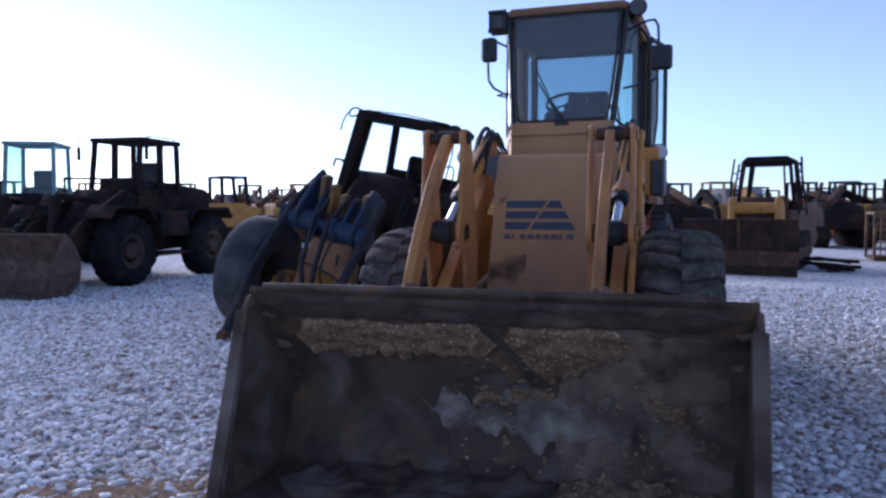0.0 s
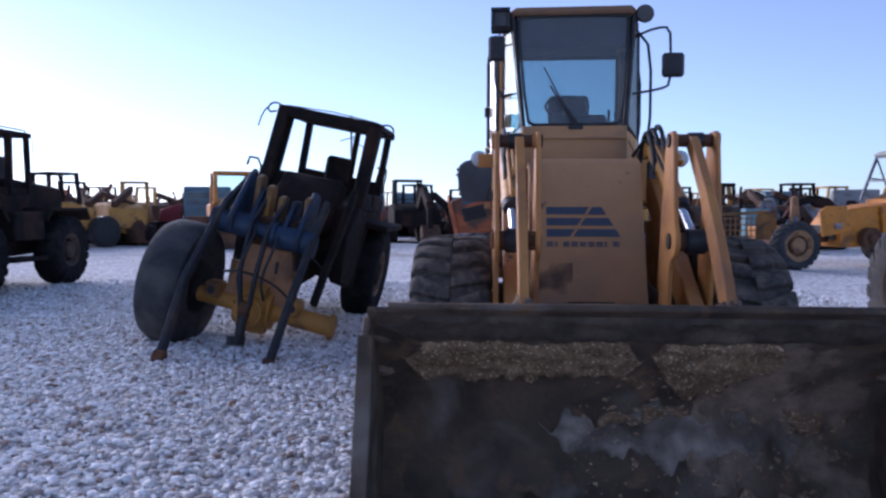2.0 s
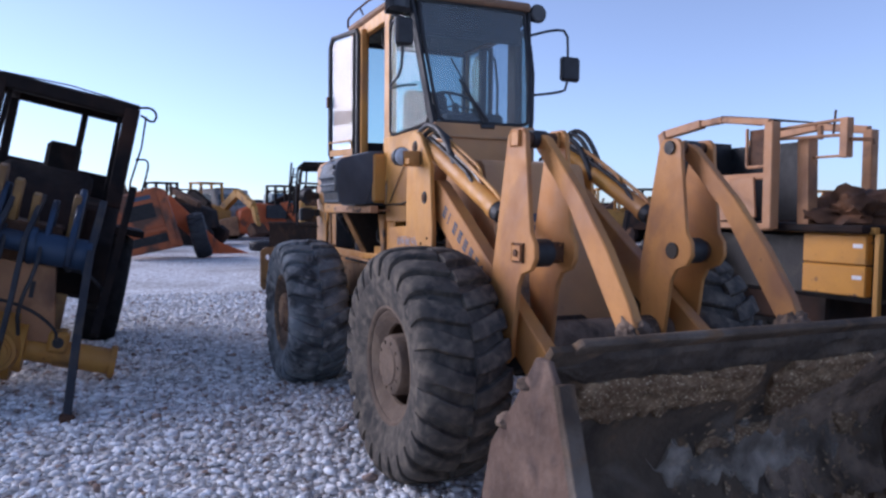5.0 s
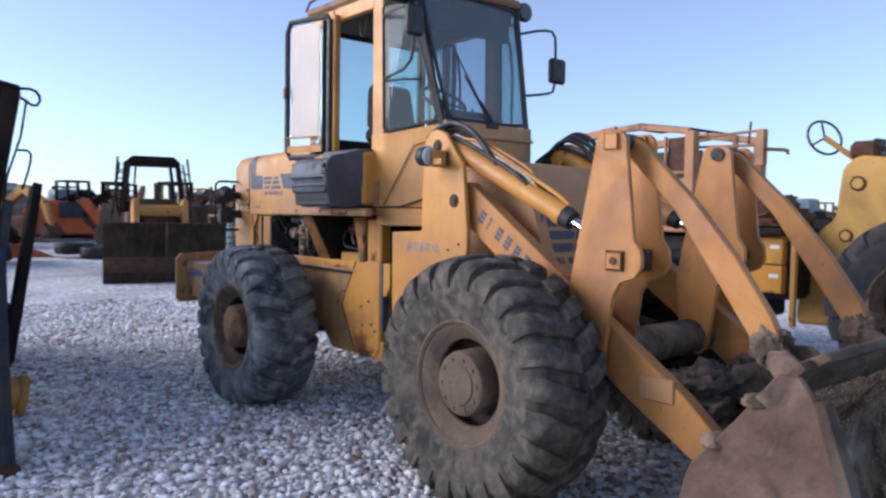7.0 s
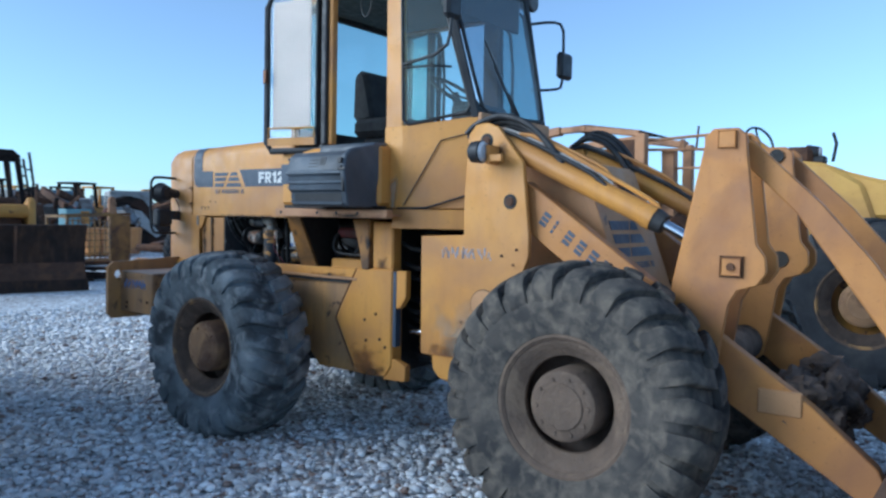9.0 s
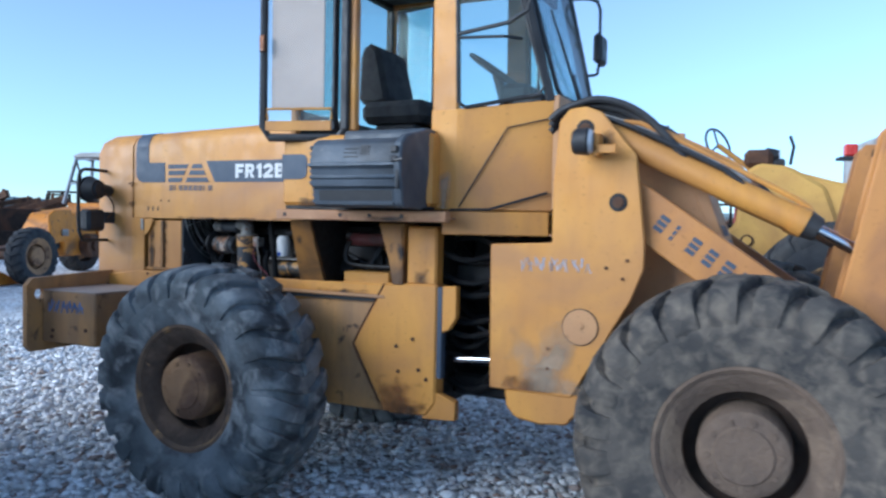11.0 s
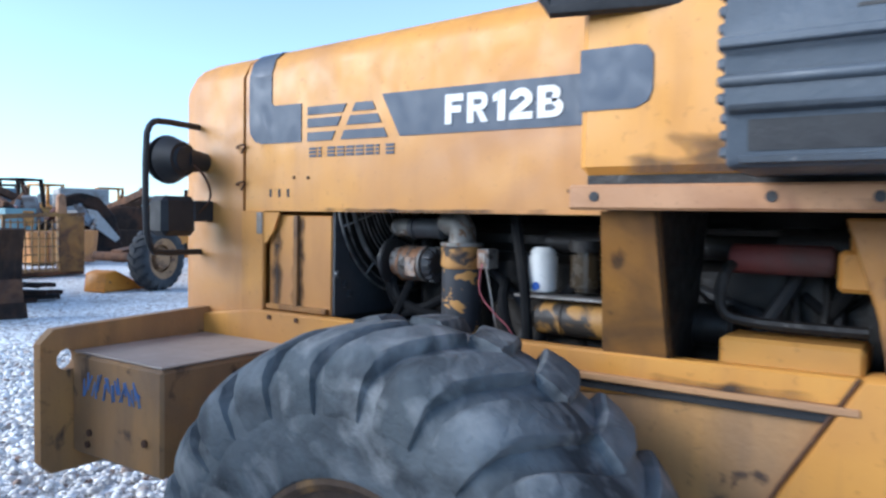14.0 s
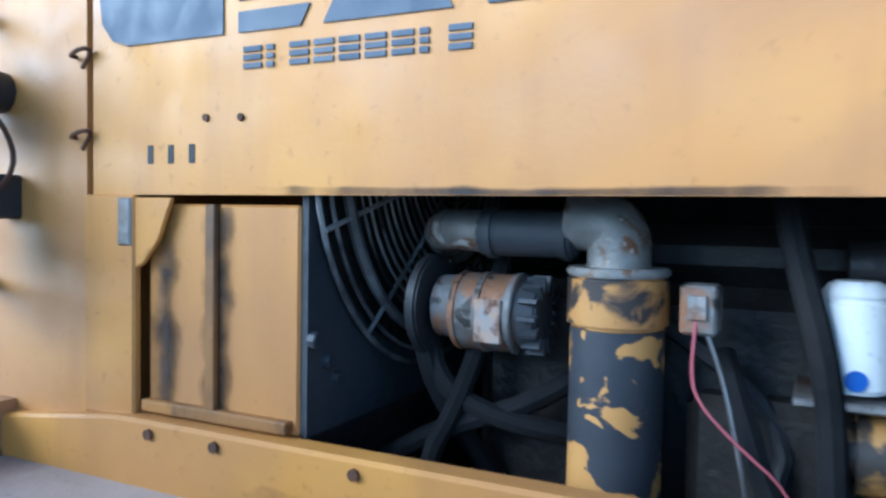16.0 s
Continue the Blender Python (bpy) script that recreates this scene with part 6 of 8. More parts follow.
for s in (-1, 1):
    fr("cylinder_gland", BLACK, cyl=[((s * 0.567, 5.24, 1.622), (s * 0.565, 5.17, 1.585), 0.068, 0.056, 18, 0.004)])
    for k in range(3):
        du, dz = -0.035 + 0.035 * k, 0.085 + 0.012 * (k % 2)
        fr("hydraulic_hose", BLACK if k != 1 else SCUFFED, tube=[([(s * (0.50 + du), 6.38, 2.02), (s * (0.56 + du), 6.22, 2.06 + dz), (s * (0.585 + du), 6.02, 1.995 + dz), (s * (0.575 + du), 5.70, 1.84 + dz), (s * (0.57 + du), 5.44 + 0.05 * k, 1.715 + dz + 0.02 * k), (s * (0.565 + du), 5.30 + 0.05 * k, 1.64 + dz * 0.5)], 0.013, 8, 1)])
for o in loader.children:
    o.matrix_basis = Matrix.Translation((0, -LOADER_Y, 0)) @ o.matrix_basis


# ---- ground ----
def gravel_nodes(m, stones):
    n, l = m.node_tree.nodes, m.node_tree.links
    b = n["Principled BSDF"]
    b.inputs["Roughness"].default_value = 0.9
    b.inputs["Specular IOR Level"].default_value = 0.25
    cr = n.new("ShaderNodeValToRGB")
    for at, c in ((0.0, (0.24, 0.225, 0.21)), (0.14, (0.52, 0.50, 0.48)), (0.5, (0.74, 0.725, 0.70)), (1.0, (0.86, 0.85, 0.83))):
        e = cr.color_ramp.elements.new(at)
        e.color = (*c, 1)
    cr.color_ramp.elements.remove(cr.color_ramp.elements[0])
    cr.color_ramp.elements.remove(cr.color_ramp.elements[-1])
    e = cr.color_ramp.elements.new(0.03)
    e.color = (0.30, 0.20, 0.15, 1)
    tc = n.new("ShaderNodeTexCoord")
    mx = n.new("ShaderNodeMix")
    mx.data_type = "RGBA"
    l.new(cr.outputs[0], mx.inputs[6])
    l.new(mx.outputs[2], b.inputs["Base Color"])
    big = n.new("ShaderNodeTexNoise")
    l.new(tc.outputs["Object"], big.inputs["Vector"])
    mr = n.new("ShaderNodeMapRange")
    l.new(big.outputs["Fac"], mr.inputs["Value"])
    l.new(mr.outputs[0], mx.inputs[0])
    if stones:
        g = n.new("ShaderNodeNewGeometry")
        l.new(g.outputs["Random Per Island"], cr.inputs[0])
        big.inputs["Scale"].default_value, big.inputs["Detail"].default_value = 40, 6
        mr.inputs["From Min"].default_value, mr.inputs["From Max"].default_value, mr.inputs["To Max"].default_value = 0.5, 0.8, 0.5
        mx.inputs[7].default_value = (0.45, 0.41, 0.37, 1)
    else:
        v = n.new("ShaderNodeTexVoronoi")
        v.inputs["Scale"].default_value = 20
        l.new(tc.outputs["Object"], v.inputs["Vector"])
        hs = n.new("ShaderNodeSeparateColor")
        l.new(v.outputs["Color"], hs.inputs[0])
        l.new(hs.outputs[0], cr.inputs[0])
        for e in cr.color_ramp.elements:
            e.color = tuple(0.95 * c for c in e.color[:3]) + (1,)
        big.inputs["Scale"].default_value, big.inputs["Detail"].default_value = 0.22, 9
        mr.inputs["From Min"].default_value, mr.inputs["From Max"].default_value, mr.inputs["To Max"].default_value = 0.52, 0.70, 0.8
        mx.inputs[7].default_value = (0.26, 0.215, 0.175, 1)
        bp = n.new("ShaderNodeBump")
        bp.inputs["Strength"].default_value, bp.inputs["Distance"].default_value = 1.0, 0.03
        bp.invert = True
        l.new(v.outputs["Distance"], bp.inputs["Height"])
        l.new(bp.outputs[0], b.inputs["Normal"])


GROUND = bpy.data.materials.new("pale_gravel_ground")
GROUND.use_nodes = True
gravel_nodes(GROUND, False)
STONE = bpy.data.materials.new("pale_gravel_stone")
STONE.use_nodes = True
gravel_nodes(STONE, True)
bm = bmesh.new()
bmesh.ops.create_grid(bm, x_segments=60, y_segments=60, size=700)
for v in bm.verts:
    v.co.z = -0.01
ground = part("ground", bm, GROUND, None)
tagged(ground, "pale white-grey crushed gravel yard with brown patches", "ground", kind="structure")


# ---- machines standing round the loader ----
def track(parent, x0, x1, length, height, material, y_mid=0.0):
    """A crawler track with its shoes."""
    r = height / 2
    bm = bmesh.new()
    pts = [(y_mid - length / 2 + r + r * math.cos(a), r + r * math.sin(a)) for a in np.linspace(math.pi * 1.5, math.pi / 2, 9)]
    pts += [(y_mid + length / 2 - r + r * math.cos(a), r + r * math.sin(a)) for a in np.linspace(math.pi / 2, -math.pi / 2, 9)]
    prism(bm, pts, x0, x1, "x", 0.0)
    k = 14
    for i in range(k):
        y = y_mid - length / 2 + r + (length - 2 * r) * (i + 0.5) / k
        for z in (height + 0.015, -0.0):
            bx(bm, x0 - 0.02, x1 + 0.02, y - 0.07, y + 0.05, z - 0.02, z + 0.025, 0.0)
    return part("track", bm, material, parent)


def cab_frame(parent, x, y0, y1, z0, z1, material, post=0.09, lean=0.1, roof=0.1, name="cab_post"):
    """Four posts, a roof and rails of a cab. lean: how far the front posts tilt back."""
    for sx in (-1, 1):
        for y, d in ((y0, lean), (y1, 0.0)):
            piece(name, material, parent, beam=[((sx * x, y, z0), (sx * (x - 0.03), y + d, z1), post, post * 1.2, 0.01, (0, 1, 0))])
    piece("cab_roof", material, parent, box=[(-x - 0.06, x + 0.06, y0 + lean - 0.08, y1 + 0.08, z1, z1 + roof, 0.03)])
    piece("cab_rail", material, parent, box=[(-x, x, y1 - 0.03, y1 + 0.03, z0, z0 + 0.25, 0.01), (-x, -x + 0.05, y0, y1, z0, z0 + 0.12, 0.01), (x - 0.05, x, y0, y1, z0, z0 + 0.12, 0.01)])


def panes(parent, x, y0, y1, z0, z1, lean):
    for sx in (-1, 1):
        bm = bmesh.new()
        plate(bm, [(sx * x, y0 + 0.05, z0), (sx * x, y1, z0), (sx * x, y1, z1), (sx * x, y0 + lean, z1)], 0.01, (sx, 0, 0))
        part("cab_pane", bm, GLASS, parent).visible_shadow = False
    bm = bmesh.new()
    plate(bm, [(-x, y0, z0), (x, y0, z0), (x, y0 + lean, z1), (-x, y0 + lean, z1)], 0.01)
    part("cab_pane", bm, GLASS, parent).visible_shadow = False


def other_loader(at, turn, label, paint, cab_paint, bucket_paint, glazed, rubber=None, cab_h=3.15, hub_paint=None):
    """A wheel loader, forward along -y, origin under its middle."""
    ob = thing("wheel_loader", at, label, "wheel loader", "", turn)
    for sx in (-1, 1):
        for y in (-1.45, 1.45):
            wheel(ob, (sx * 0.98, y, 0.70), sx, 0.73, 0.52, 0.33, 20, 0.03, rubber or DARKRUBBER, hub_paint or RIM, hub_paint or RIM, 25 * sx + 10 * y, ringmat=hub_paint or RIM)
    piece("rear_frame", paint, ob, prism=[([(-0.1, 0.6), (2.2, 0.65), (2.45, 0.9), (2.45, 1.25), (-0.1, 1.25)], -0.5, 0.5, "x", 0.03)])
    piece("hood", paint, ob, prism=[([(0.55, 1.25), (2.35, 1.25), (2.42, 1.45), (2.38, 1.95), (2.2, 2.03), (0.55, 2.15)], -0.52, 0.52, "x", 0.05)])
    piece("front_frame", paint, ob, prism=[([(-0.2, 0.55), (-1.9, 0.55), (-1.7, 1.1), (-1.0, 1.95), (-0.6, 1.95), (-0.2, 1.4)], -0.42, 0.42, "x", 0.03)])
    for sx in (-1, 1):
        piece("rear_fender", paint, ob, prism=[([(0.6, 1.30), (0.75, 1.52), (2.1, 1.52), (2.3, 1.30), (2.3, 1.36), (2.13, 1.58), (0.7, 1.58), (0.55, 1.34)], sx * 0.52, sx * 1.2, "x", 0.006)])
        piece("front_fender", paint, ob, prism=[([(-2.1, 1.35), (-1.9, 1.55), (-0.95, 1.55), (-0.75, 1.3), (-0.7, 1.34), (-0.9, 1.61), (-1.95, 1.61), (-2.16, 1.38)], sx * 0.62, sx * 1.22, "x", 0.006)])
        piece("boom", paint, ob, prism=[([(-0.55, 1.85), (-0.9, 1.95), (-2.2, 1.25), (-3.0, 0.5), (-3.0, 0.35), (-2.8, 0.35), (-2.0, 1.0), (-0.6, 1.6)], sx * 0.62, sx * 0.5, "x", 0.02)])
    piece("tilt_link", paint, ob, prism=[([(-2.05, 1.85), (-2.2, 1.8), (-2.35, 0.9), (-2.2, 0.85)], -0.08, 0.08, "x", 0.01)], cyl=[((0, -0.7, 1.7), (0, -2.1, 1.8), 0.07)])
    piece("bucket", bucket_paint, ob, prism=[(ribbon([(-4.0, 0.03), (-3.3, 0.05), (-3.05, 0.25), (-3.0, 0.6), (-3.2, 0.95), (-3.35, 1.08)], 0.04), -1.27, 1.27, "x", 0.0)])
    for sx in (-1, 1):
        piece("bucket_side", bucket_paint, ob, prism=[([(-4.0, 0.02), (-3.35, 1.08), (-3.2, 0.95), (-3.0, 0.6), (-3.05, 0.25), (-3.3, 0.03)], sx * 1.28, sx * 1.24, "x", 0.006)])
    piece("cab_base", cab_paint, ob, box=[(-0.62, 0.62, -0.45, 0.95, 1.3, 1.85, 0.03)])
    cab_frame(ob, 0.6, -0.45, 0.95, 1.85, cab_h, cab_paint, 0.09, 0.12)
    if glazed:
        panes(ob, 0.58, -0.43, 0.93, 1.85, cab_h, 0.12)
    piece("seat", BLACK, ob, box=[(-0.25, 0.25, 0.3, 0.75, 1.85, 2.1, 0.04), (-0.25, 0.25, 0.65, 0.8, 2.1, 2.6, 0.04)])
    return ob


def mirror_arm(ob, x, y, z, material=BLACK):
    piece("mirror", material, ob, tube=[([(x * 0.62, y + 0.1, z - 0.1), (x * 0.85, y, z), (x * 0.85, y, z - 0.12)], 0.015, 6)], box=[(x * 0.85 - 0.05, x * 0.85 + 0.05, y - 0.02, y + 0.02, z - 0.42, z - 0.12, 0.02)])


burnt = other_loader((-12.0, 13.5, 0), 4, "burnt-out soot-black wheel loader without cab glass", BURNT, BURNT, BUCKETRUST, False, SOOTRUBBER, 2.98)
mirror_arm(burnt, 1, -0.5, 3.0, BURNT)
mirror_arm(burnt, -1, -0.5, 3.0, BURNT)
piece("roof_tatter", BURNT, burnt, tube=[([(0.6, 0.9, 3.04), (0.75, 0.6, 3.1), (0.75, -0.2, 3.1), (0.62, -0.4, 3.04)], 0.015, 6), ([(0.66, 0.95, 3.05), (0.7, 0.97, 2.85), (0.68, 0.98, 2.6)], 0.01, 6)])
for x, y in ((-0.6, 0.3), (0.6, 0.3)):
    piece("cab_post", BURNT, burnt, beam=[((x, y, 1.85), (x * 0.97, y + 0.02, 2.99), 0.13, 0.10, 0.01, (0, 1, 0))])
piece("burnt_dash", BURNT, burnt, box=[(-0.45, 0.5, -0.42, -0.1, 1.85, 2.22, 0.06)])
piece("side_rail", BURNT, burnt, tube=[([(-1.15, -0.6, 1.6), (-1.15, -0.6, 2.2), (-1.15, 0.9, 2.25), (-1.15, 1.6, 1.6)], 0.03, 6)])
for sx in (-1, 1):
    piece("side_step", BURNT, burnt, box=[(sx * 0.62, sx * 1.18, -0.5, 0.6, 0.55, 0.62, 0.01), (sx * 0.62, sx * 1.15, -0.45, 0.55, 0.95, 1.5, 0.03)])
teal = other_loader((-16.75, 15.4, 0), 30, "wheel loader with a pale teal cab and dark body", BURNT, TEAL, BUCKETRUST, True, SOOTRUBBER, 3.2)

SOOTYARM = mat("sooty_arm_steel", (0.026, 0.029, 0.036), (0.042, 0.044, 0.05), 5, (0.07, 0.06, 0.05), 3, 0.6, 0.1, 0.7, bump=0.2, spec=0.25)
SLICK = mat("worn_slick_rubber", (0.034, 0.035, 0.039), (0.052, 0.052, 0.055), 6, (0.09, 0.085, 0.08), 2.4, 0.56, 0.12, 0.8, bump=0.5, bump_scale=30, spec=0.25)
# the blue-armed wreck that leans on one wheel
blue = thing("stripped_loader", pose(-4.80, 8.80, 0, 0, 11.5, 0) @ Matrix.Diagonal((0.95, 1, 1, 1)), "stripped burnt loader with sooty blue lift arms, leaning on one wheel", "wheel loader")
wheel(blue, (-1.02, 0.0, 0.50), -1, 0.76, 0.56, 0.33, 0, 0.0, SLICK, BURNT, BURNT, 12)
wheel(blue, (-0.95, 2.75, 0.72), -1, 0.70, 0.50, 0.33, 0, 0.0, SOOTRUBBER, BURNT, BURNT, 12)
wheel(blue, (0.80, 2.6, 0.78), 1, 0.70, 0.50, 0.33, 0, 0.0, SOOTRUBBER, BURNT, BURNT, 40)
piece("front_axle", YELOLD, blue, "dirty yellow front axle", cyl=[((-0.78, 0, 0.42), (0.5, 0, 0.38), 0.095, 0.11, 18, 0.01), ((-0.24, 0, 0.40), (0.22, 0, 0.40), 0.31, None, 22, 0.08)])
piece("axle_tube", YELOLD, blue, cyl=[((0.45, 0, 0.38), (0.98, 0, 0.36), 0.12, 0.12, 18, 0.02), ((0.96, 0, 0.36), (1.02, 0, 0.36), 0.155, None, 20, 0.01)])
piece("axle_nose", YELOLD, blue, cyl=[((0, 0, 0.4), (0, -0.36, 0.38), 0.26, 0.17, 22, 0.03), ((0, -0.36, 0.38), (0, -0.41, 0.38), 0.12, None, 16, 0.01)])
for q in ((-0.66, -0.46, -0.18, 0.1, 0.42, 0.62, 0.03), (0.40, 0.58, -0.18, 0.1, 0.40, 0.60, 0.03)):
    piece("axle_lug", YELOLD, blue, box=[q])
for x, z in ((-0.56, 0.52), (0.49, 0.50)):
    piece("lug_eye", BLACK, blue, cyl=[((x, -0.17, z), (x, -0.186, z), 0.05, None, 16)])
piece("belly_plate", TAN, blue, "tan belly plate with a slot", prism=[([(-0.44, 0.50), (0.46, 0.46), (0.34, 1.15), (-0.24, 1.15)], -0.08, -0.03, "y", 0.01)])
piece("plate_slot", BLACK, blue, box=[(0.16, 0.20, -0.086, -0.07, 0.85, 1.0, 0.0)])
piece("front_frame", RUSTY, blue, "rust-brown frame plate with yellow traces", prism=[([(-0.36, 0.5), (0.44, 0.5), (0.30, 1.05), (0.34, 1.5), (-0.30, 1.5), (-0.26, 1.0)], -0.02, 0.25, "y", 0.02)])
piece("frame_beam", BURNT, blue, prism=[([(0.2, 0.6), (1.4, 0.7), (1.4, 1.5), (0.25, 1.5)], -0.3, 0.3, "x", 0.02)])
for x0, x1 in ((-0.42, -0.22), (0.24, 0.48)):
    piece("frame_plate", OCHRE, blue, prism=[([(0.02, 0.48), (-0.04, 0.48), (-0.06, 0.92), (0.0, 0.92)], x0, x1, "x", 0.006)])
piece("frame_plate", OCHRE, blue, prism=[([(-0.20, 0.55), (0.28, 0.55), (0.16, 0.80), (-0.12, 0.80)], -0.05, 0.0, "y", 0.01)])
piece("cross_tube", BLUE, blue, cyl=[((-0.68, -0.14, 1.36), (-0.18, -0.14, 1.36), 0.14, None, 20, 0.02), ((0.10, -0.14, 1.30), (0.60, -0.14, 1.30), 0.14, None, 20, 0.02), ((-0.3, -0.14, 1.34), (0.3, -0.14, 1.32), 0.09, None, 16)])
for x0, x1, z in ((-0.70, -0.64, 1.36), (-0.22, -0.16, 1.35), (0.08, 0.14, 1.31), (0.56, 0.62, 1.29)):
    piece("tube_collar", BLUE, blue, cyl=[((x0, -0.14, z), (x1, -0.14, z), 0.165, None, 20, 0.01)])
for pts, w in (([(-0.42, 0.28, 1.98), (-0.60, -0.10, 1.55), (-0.66, -0.75, 0.70), (-0.52, -1.35, -0.10)], 0.075), ([(0.62, 0.10, 1.78), (0.60, -0.2, 1.35), (0.64, -0.8, 0.72), (0.70, -1.40, 0.10)], 0.075),
               ([(-0.12, 0.15, 1.82), (-0.18, -0.25, 1.40), (-0.14, -0.45, 0.85), (-0.06, -0.42, 0.42)], 0.06), ([(0.10, 0.12, 1.75), (0.05, -0.28, 1.35), (0.06, -0.45, 0.85), (0.04, -0.42, 0.42)], 0.06)):
    bm = bmesh.new()
    bar(bm, pts, w * (0.9 if w > 0.07 else 0.75), w * (1.9 if w > 0.07 else 1.2))
    part("lift_arm", bm, SOOTYARM, blue, "long sooty lift arm")
bm = bmesh.new()
bar(bm, [(0.86, 0.42, 1.98), (0.84, 0.2, 1.55), (0.80, -0.15, 0.95), (0.78, -0.3, 0.62)], 0.075, 0.15)
part("side_strut", bm, BURNT, blue, "burnt flat strut")
for x, yy, z, r in ((-0.52, -1.35, -0.06, 0.08), (0.70, -1.40, 0.13, 0.065), (0.0, -0.42, 0.42, 0.10)):
    piece("arm_end", RUSTY, blue, cyl=[((x - 0.06, yy, z), (x + 0.06, yy, z), r, None, 14, 0.01)])
piece("ram", BLACK, blue, cyl=[((-0.02, -0.42, 0.48), (0.02, -0.5, 0.10), 0.06, None, 12), ((-0.02, -0.5, 0.12), (0.0, -0.52, 0.02), 0.11, None, 12)])
for x, z in ((-0.30, 1.95), (0.02, 1.75), (0.36, 1.80), (-0.15, 1.85)):
    piece("yellow_lug", OCHRE, blue, prism=[([(0.2, 1.35), (0.0, 1.4), (-0.02, z), (0.10, z + 0.03), (0.2, z)], x, x + 0.07, "x", 0.01)])
piece("rear_body", BURNT, blue, prism=[([(1.2, 0.75), (3.9, 0.7), (4.0, 1.2), (3.9, 1.9), (1.2, 1.75)], -0.55, 0.62, "x", 0.05)])
piece("burnt_dash", BURNT, blue, prism=[([(0.9, 1.4), (1.3, 1.2), (1.7, 1.95), (1.45, 2.1), (1.05, 1.8)], -0.45, 0.45, "x", 0.06)])
for q in ((-1.2, -0.55, 2.0, 3.4, 1.48, 1.56, 0.01), (0.6, 1.12, 1.9, 3.3, 1.48, 1.56, 0.01), (0.6, 0.75, 1.3, 2.1, 0.8, 1.7, 0.03)):
    piece("fender", BURNT, blue, box=[q])
for a, b, w in (((-0.72, 1.45, 1.75), (-0.70, 1.70, 2.88), 0.16), ((0.70, 1.45, 1.75), (0.70, 1.70, 2.88), 0.17), ((-0.68, 3.0, 1.75), (-0.68, 2.95, 2.88), 0.10), ((0.66, 3.0, 1.75), (0.66, 2.95, 2.88), 0.10), ((0.15, 3.0, 1.9), (0.15, 2.95, 2.88), 0.08)):
    piece("cab_post", BURNT, blue, beam=[(a, b, w, w * 1.3, 0.012, (0, 1, 0))])
piece("cab_header", BURNT, blue, box=[(-0.78, 0.78, 1.60, 1.80, 2.80, 2.96, 0.02), (-0.76, -0.62, 1.7, 3.0, 2.84, 2.94, 0.02), (0.62, 0.76, 1.7, 3.0, 2.84, 2.94, 0.02), (-0.72, 0.72, 2.9, 3.02, 2.84, 2.94, 0.02), (-0.72, 0.72, 1.7, 2.95, 2.92, 2.97, 0.01)])
piece("cab_waist", BURNT, blue, box=[(-0.76, -0.66, 1.45, 3.0, 1.7, 2.05, 0.02), (0.64, 0.74, 1.45, 3.0, 1.7, 1.95, 0.02), (-0.7, 0.7, 2.95, 3.05, 1.7, 2.15, 0.02)])
for x, y, z in ((-0.60, 1.52, 2.84), (0.60, 1.55, 2.84)):
    piece("cab_post", BURNT, blue, beam=[((x, y, 1.8), (x * 0.97, y + 0.22, z), 0.05, 0.07, 0.008, (0, 1, 0))])
for s, z in ((-1, 1.42), (1, 1.34)):
    piece("arm_bracket", BLUE, blue, "blue arm bracket plate", prism=[([(0.3, z - 0.25), (-0.28, z - 0.16), (-0.34, z + 0.02), (-0.2, z + 0.2), (0.12, z + 0.55), (0.34, z + 0.5)], s * 0.46, s * 0.40, "x", 0.012)])
    piece("arm_bracket", BLUE, blue, prism=[([(0.3, z - 0.2), (-0.22, z - 0.12), (-0.26, z + 0.02), (0.05, z + 0.4), (0.3, z + 0.4)], s * 0.24, s * 0.19, "x", 0.012)])
    piece("side_skirt", BURNT, blue, prism=[([(0.9, 0.75), (2.0, 0.55), (2.2, 1.5), (1.4, 1.8), (0.8, 1.4)], s * 0.78, s * 0.62, "x", 0.03)])
for x in (-0.14, 0.16):
    piece("hose", BLACK, blue, tube=[([(x, -0.1, 1.45), (x + 0.05, -0.4, 1.2), (x - 0.04, -0.45, 0.8), (x, -0.3, 0.55)], 0.018, 6, 2)])
piece("seat", BURNT, blue, box=[(-0.2, 0.25, 2.2, 2.6, 1.8, 2.0, 0.05), (-0.18, 0.22, 2.52, 2.66, 2.0, 2.42, 0.05)])
piece("roof_loop", BURNT, blue, tube=[([(-0.76, 1.7, 2.95), (-0.85, 1.66, 2.98), (-0.95, 1.66, 2.92), (-0.93, 1.66, 2.82), (-0.82, 1.68, 2.86)], 0.014, 6, 1), ([(-0.93, 1.66, 2.92), (-1.02, 1.66, 2.80), (-1.05, 1.66, 2.60)], 0.012, 6, 1), ([(0.76, 1.7, 2.94), (0.90, 1.66, 2.97), (0.98, 1.66, 2.90), (0.95, 1.66, 2.80), (0.80, 1.68, 2.86)], 0.014, 6, 1),
                                          ([(0.86, 1.7, 2.86), (0.88, 1.7, 2.5), (0.84, 1.7, 2.1), (0.86, 1.7, 1.8)], 0.012, 6), ([(0.84, 1.6, 2.35), (0.98, 1.6, 2.38), (1.0, 1.6, 2.25), (0.98, 1.6, 2.0)], 0.012, 6, 1), ([(-0.7, 1.75, 2.97), (0.0, 1.72, 3.0), (0.7, 1.75, 2.97)], 0.008, 5)])
piece("mirror_stalk", BURNT, blue, tube=[([(-0.95, 1.9, 1.6), (-0.98, 1.9, 2.05), (-1.05, 1.9, 2.15), (-1.18, 1.9, 2.15), (-1.2, 1.9, 2.03)], 0.02, 6)])
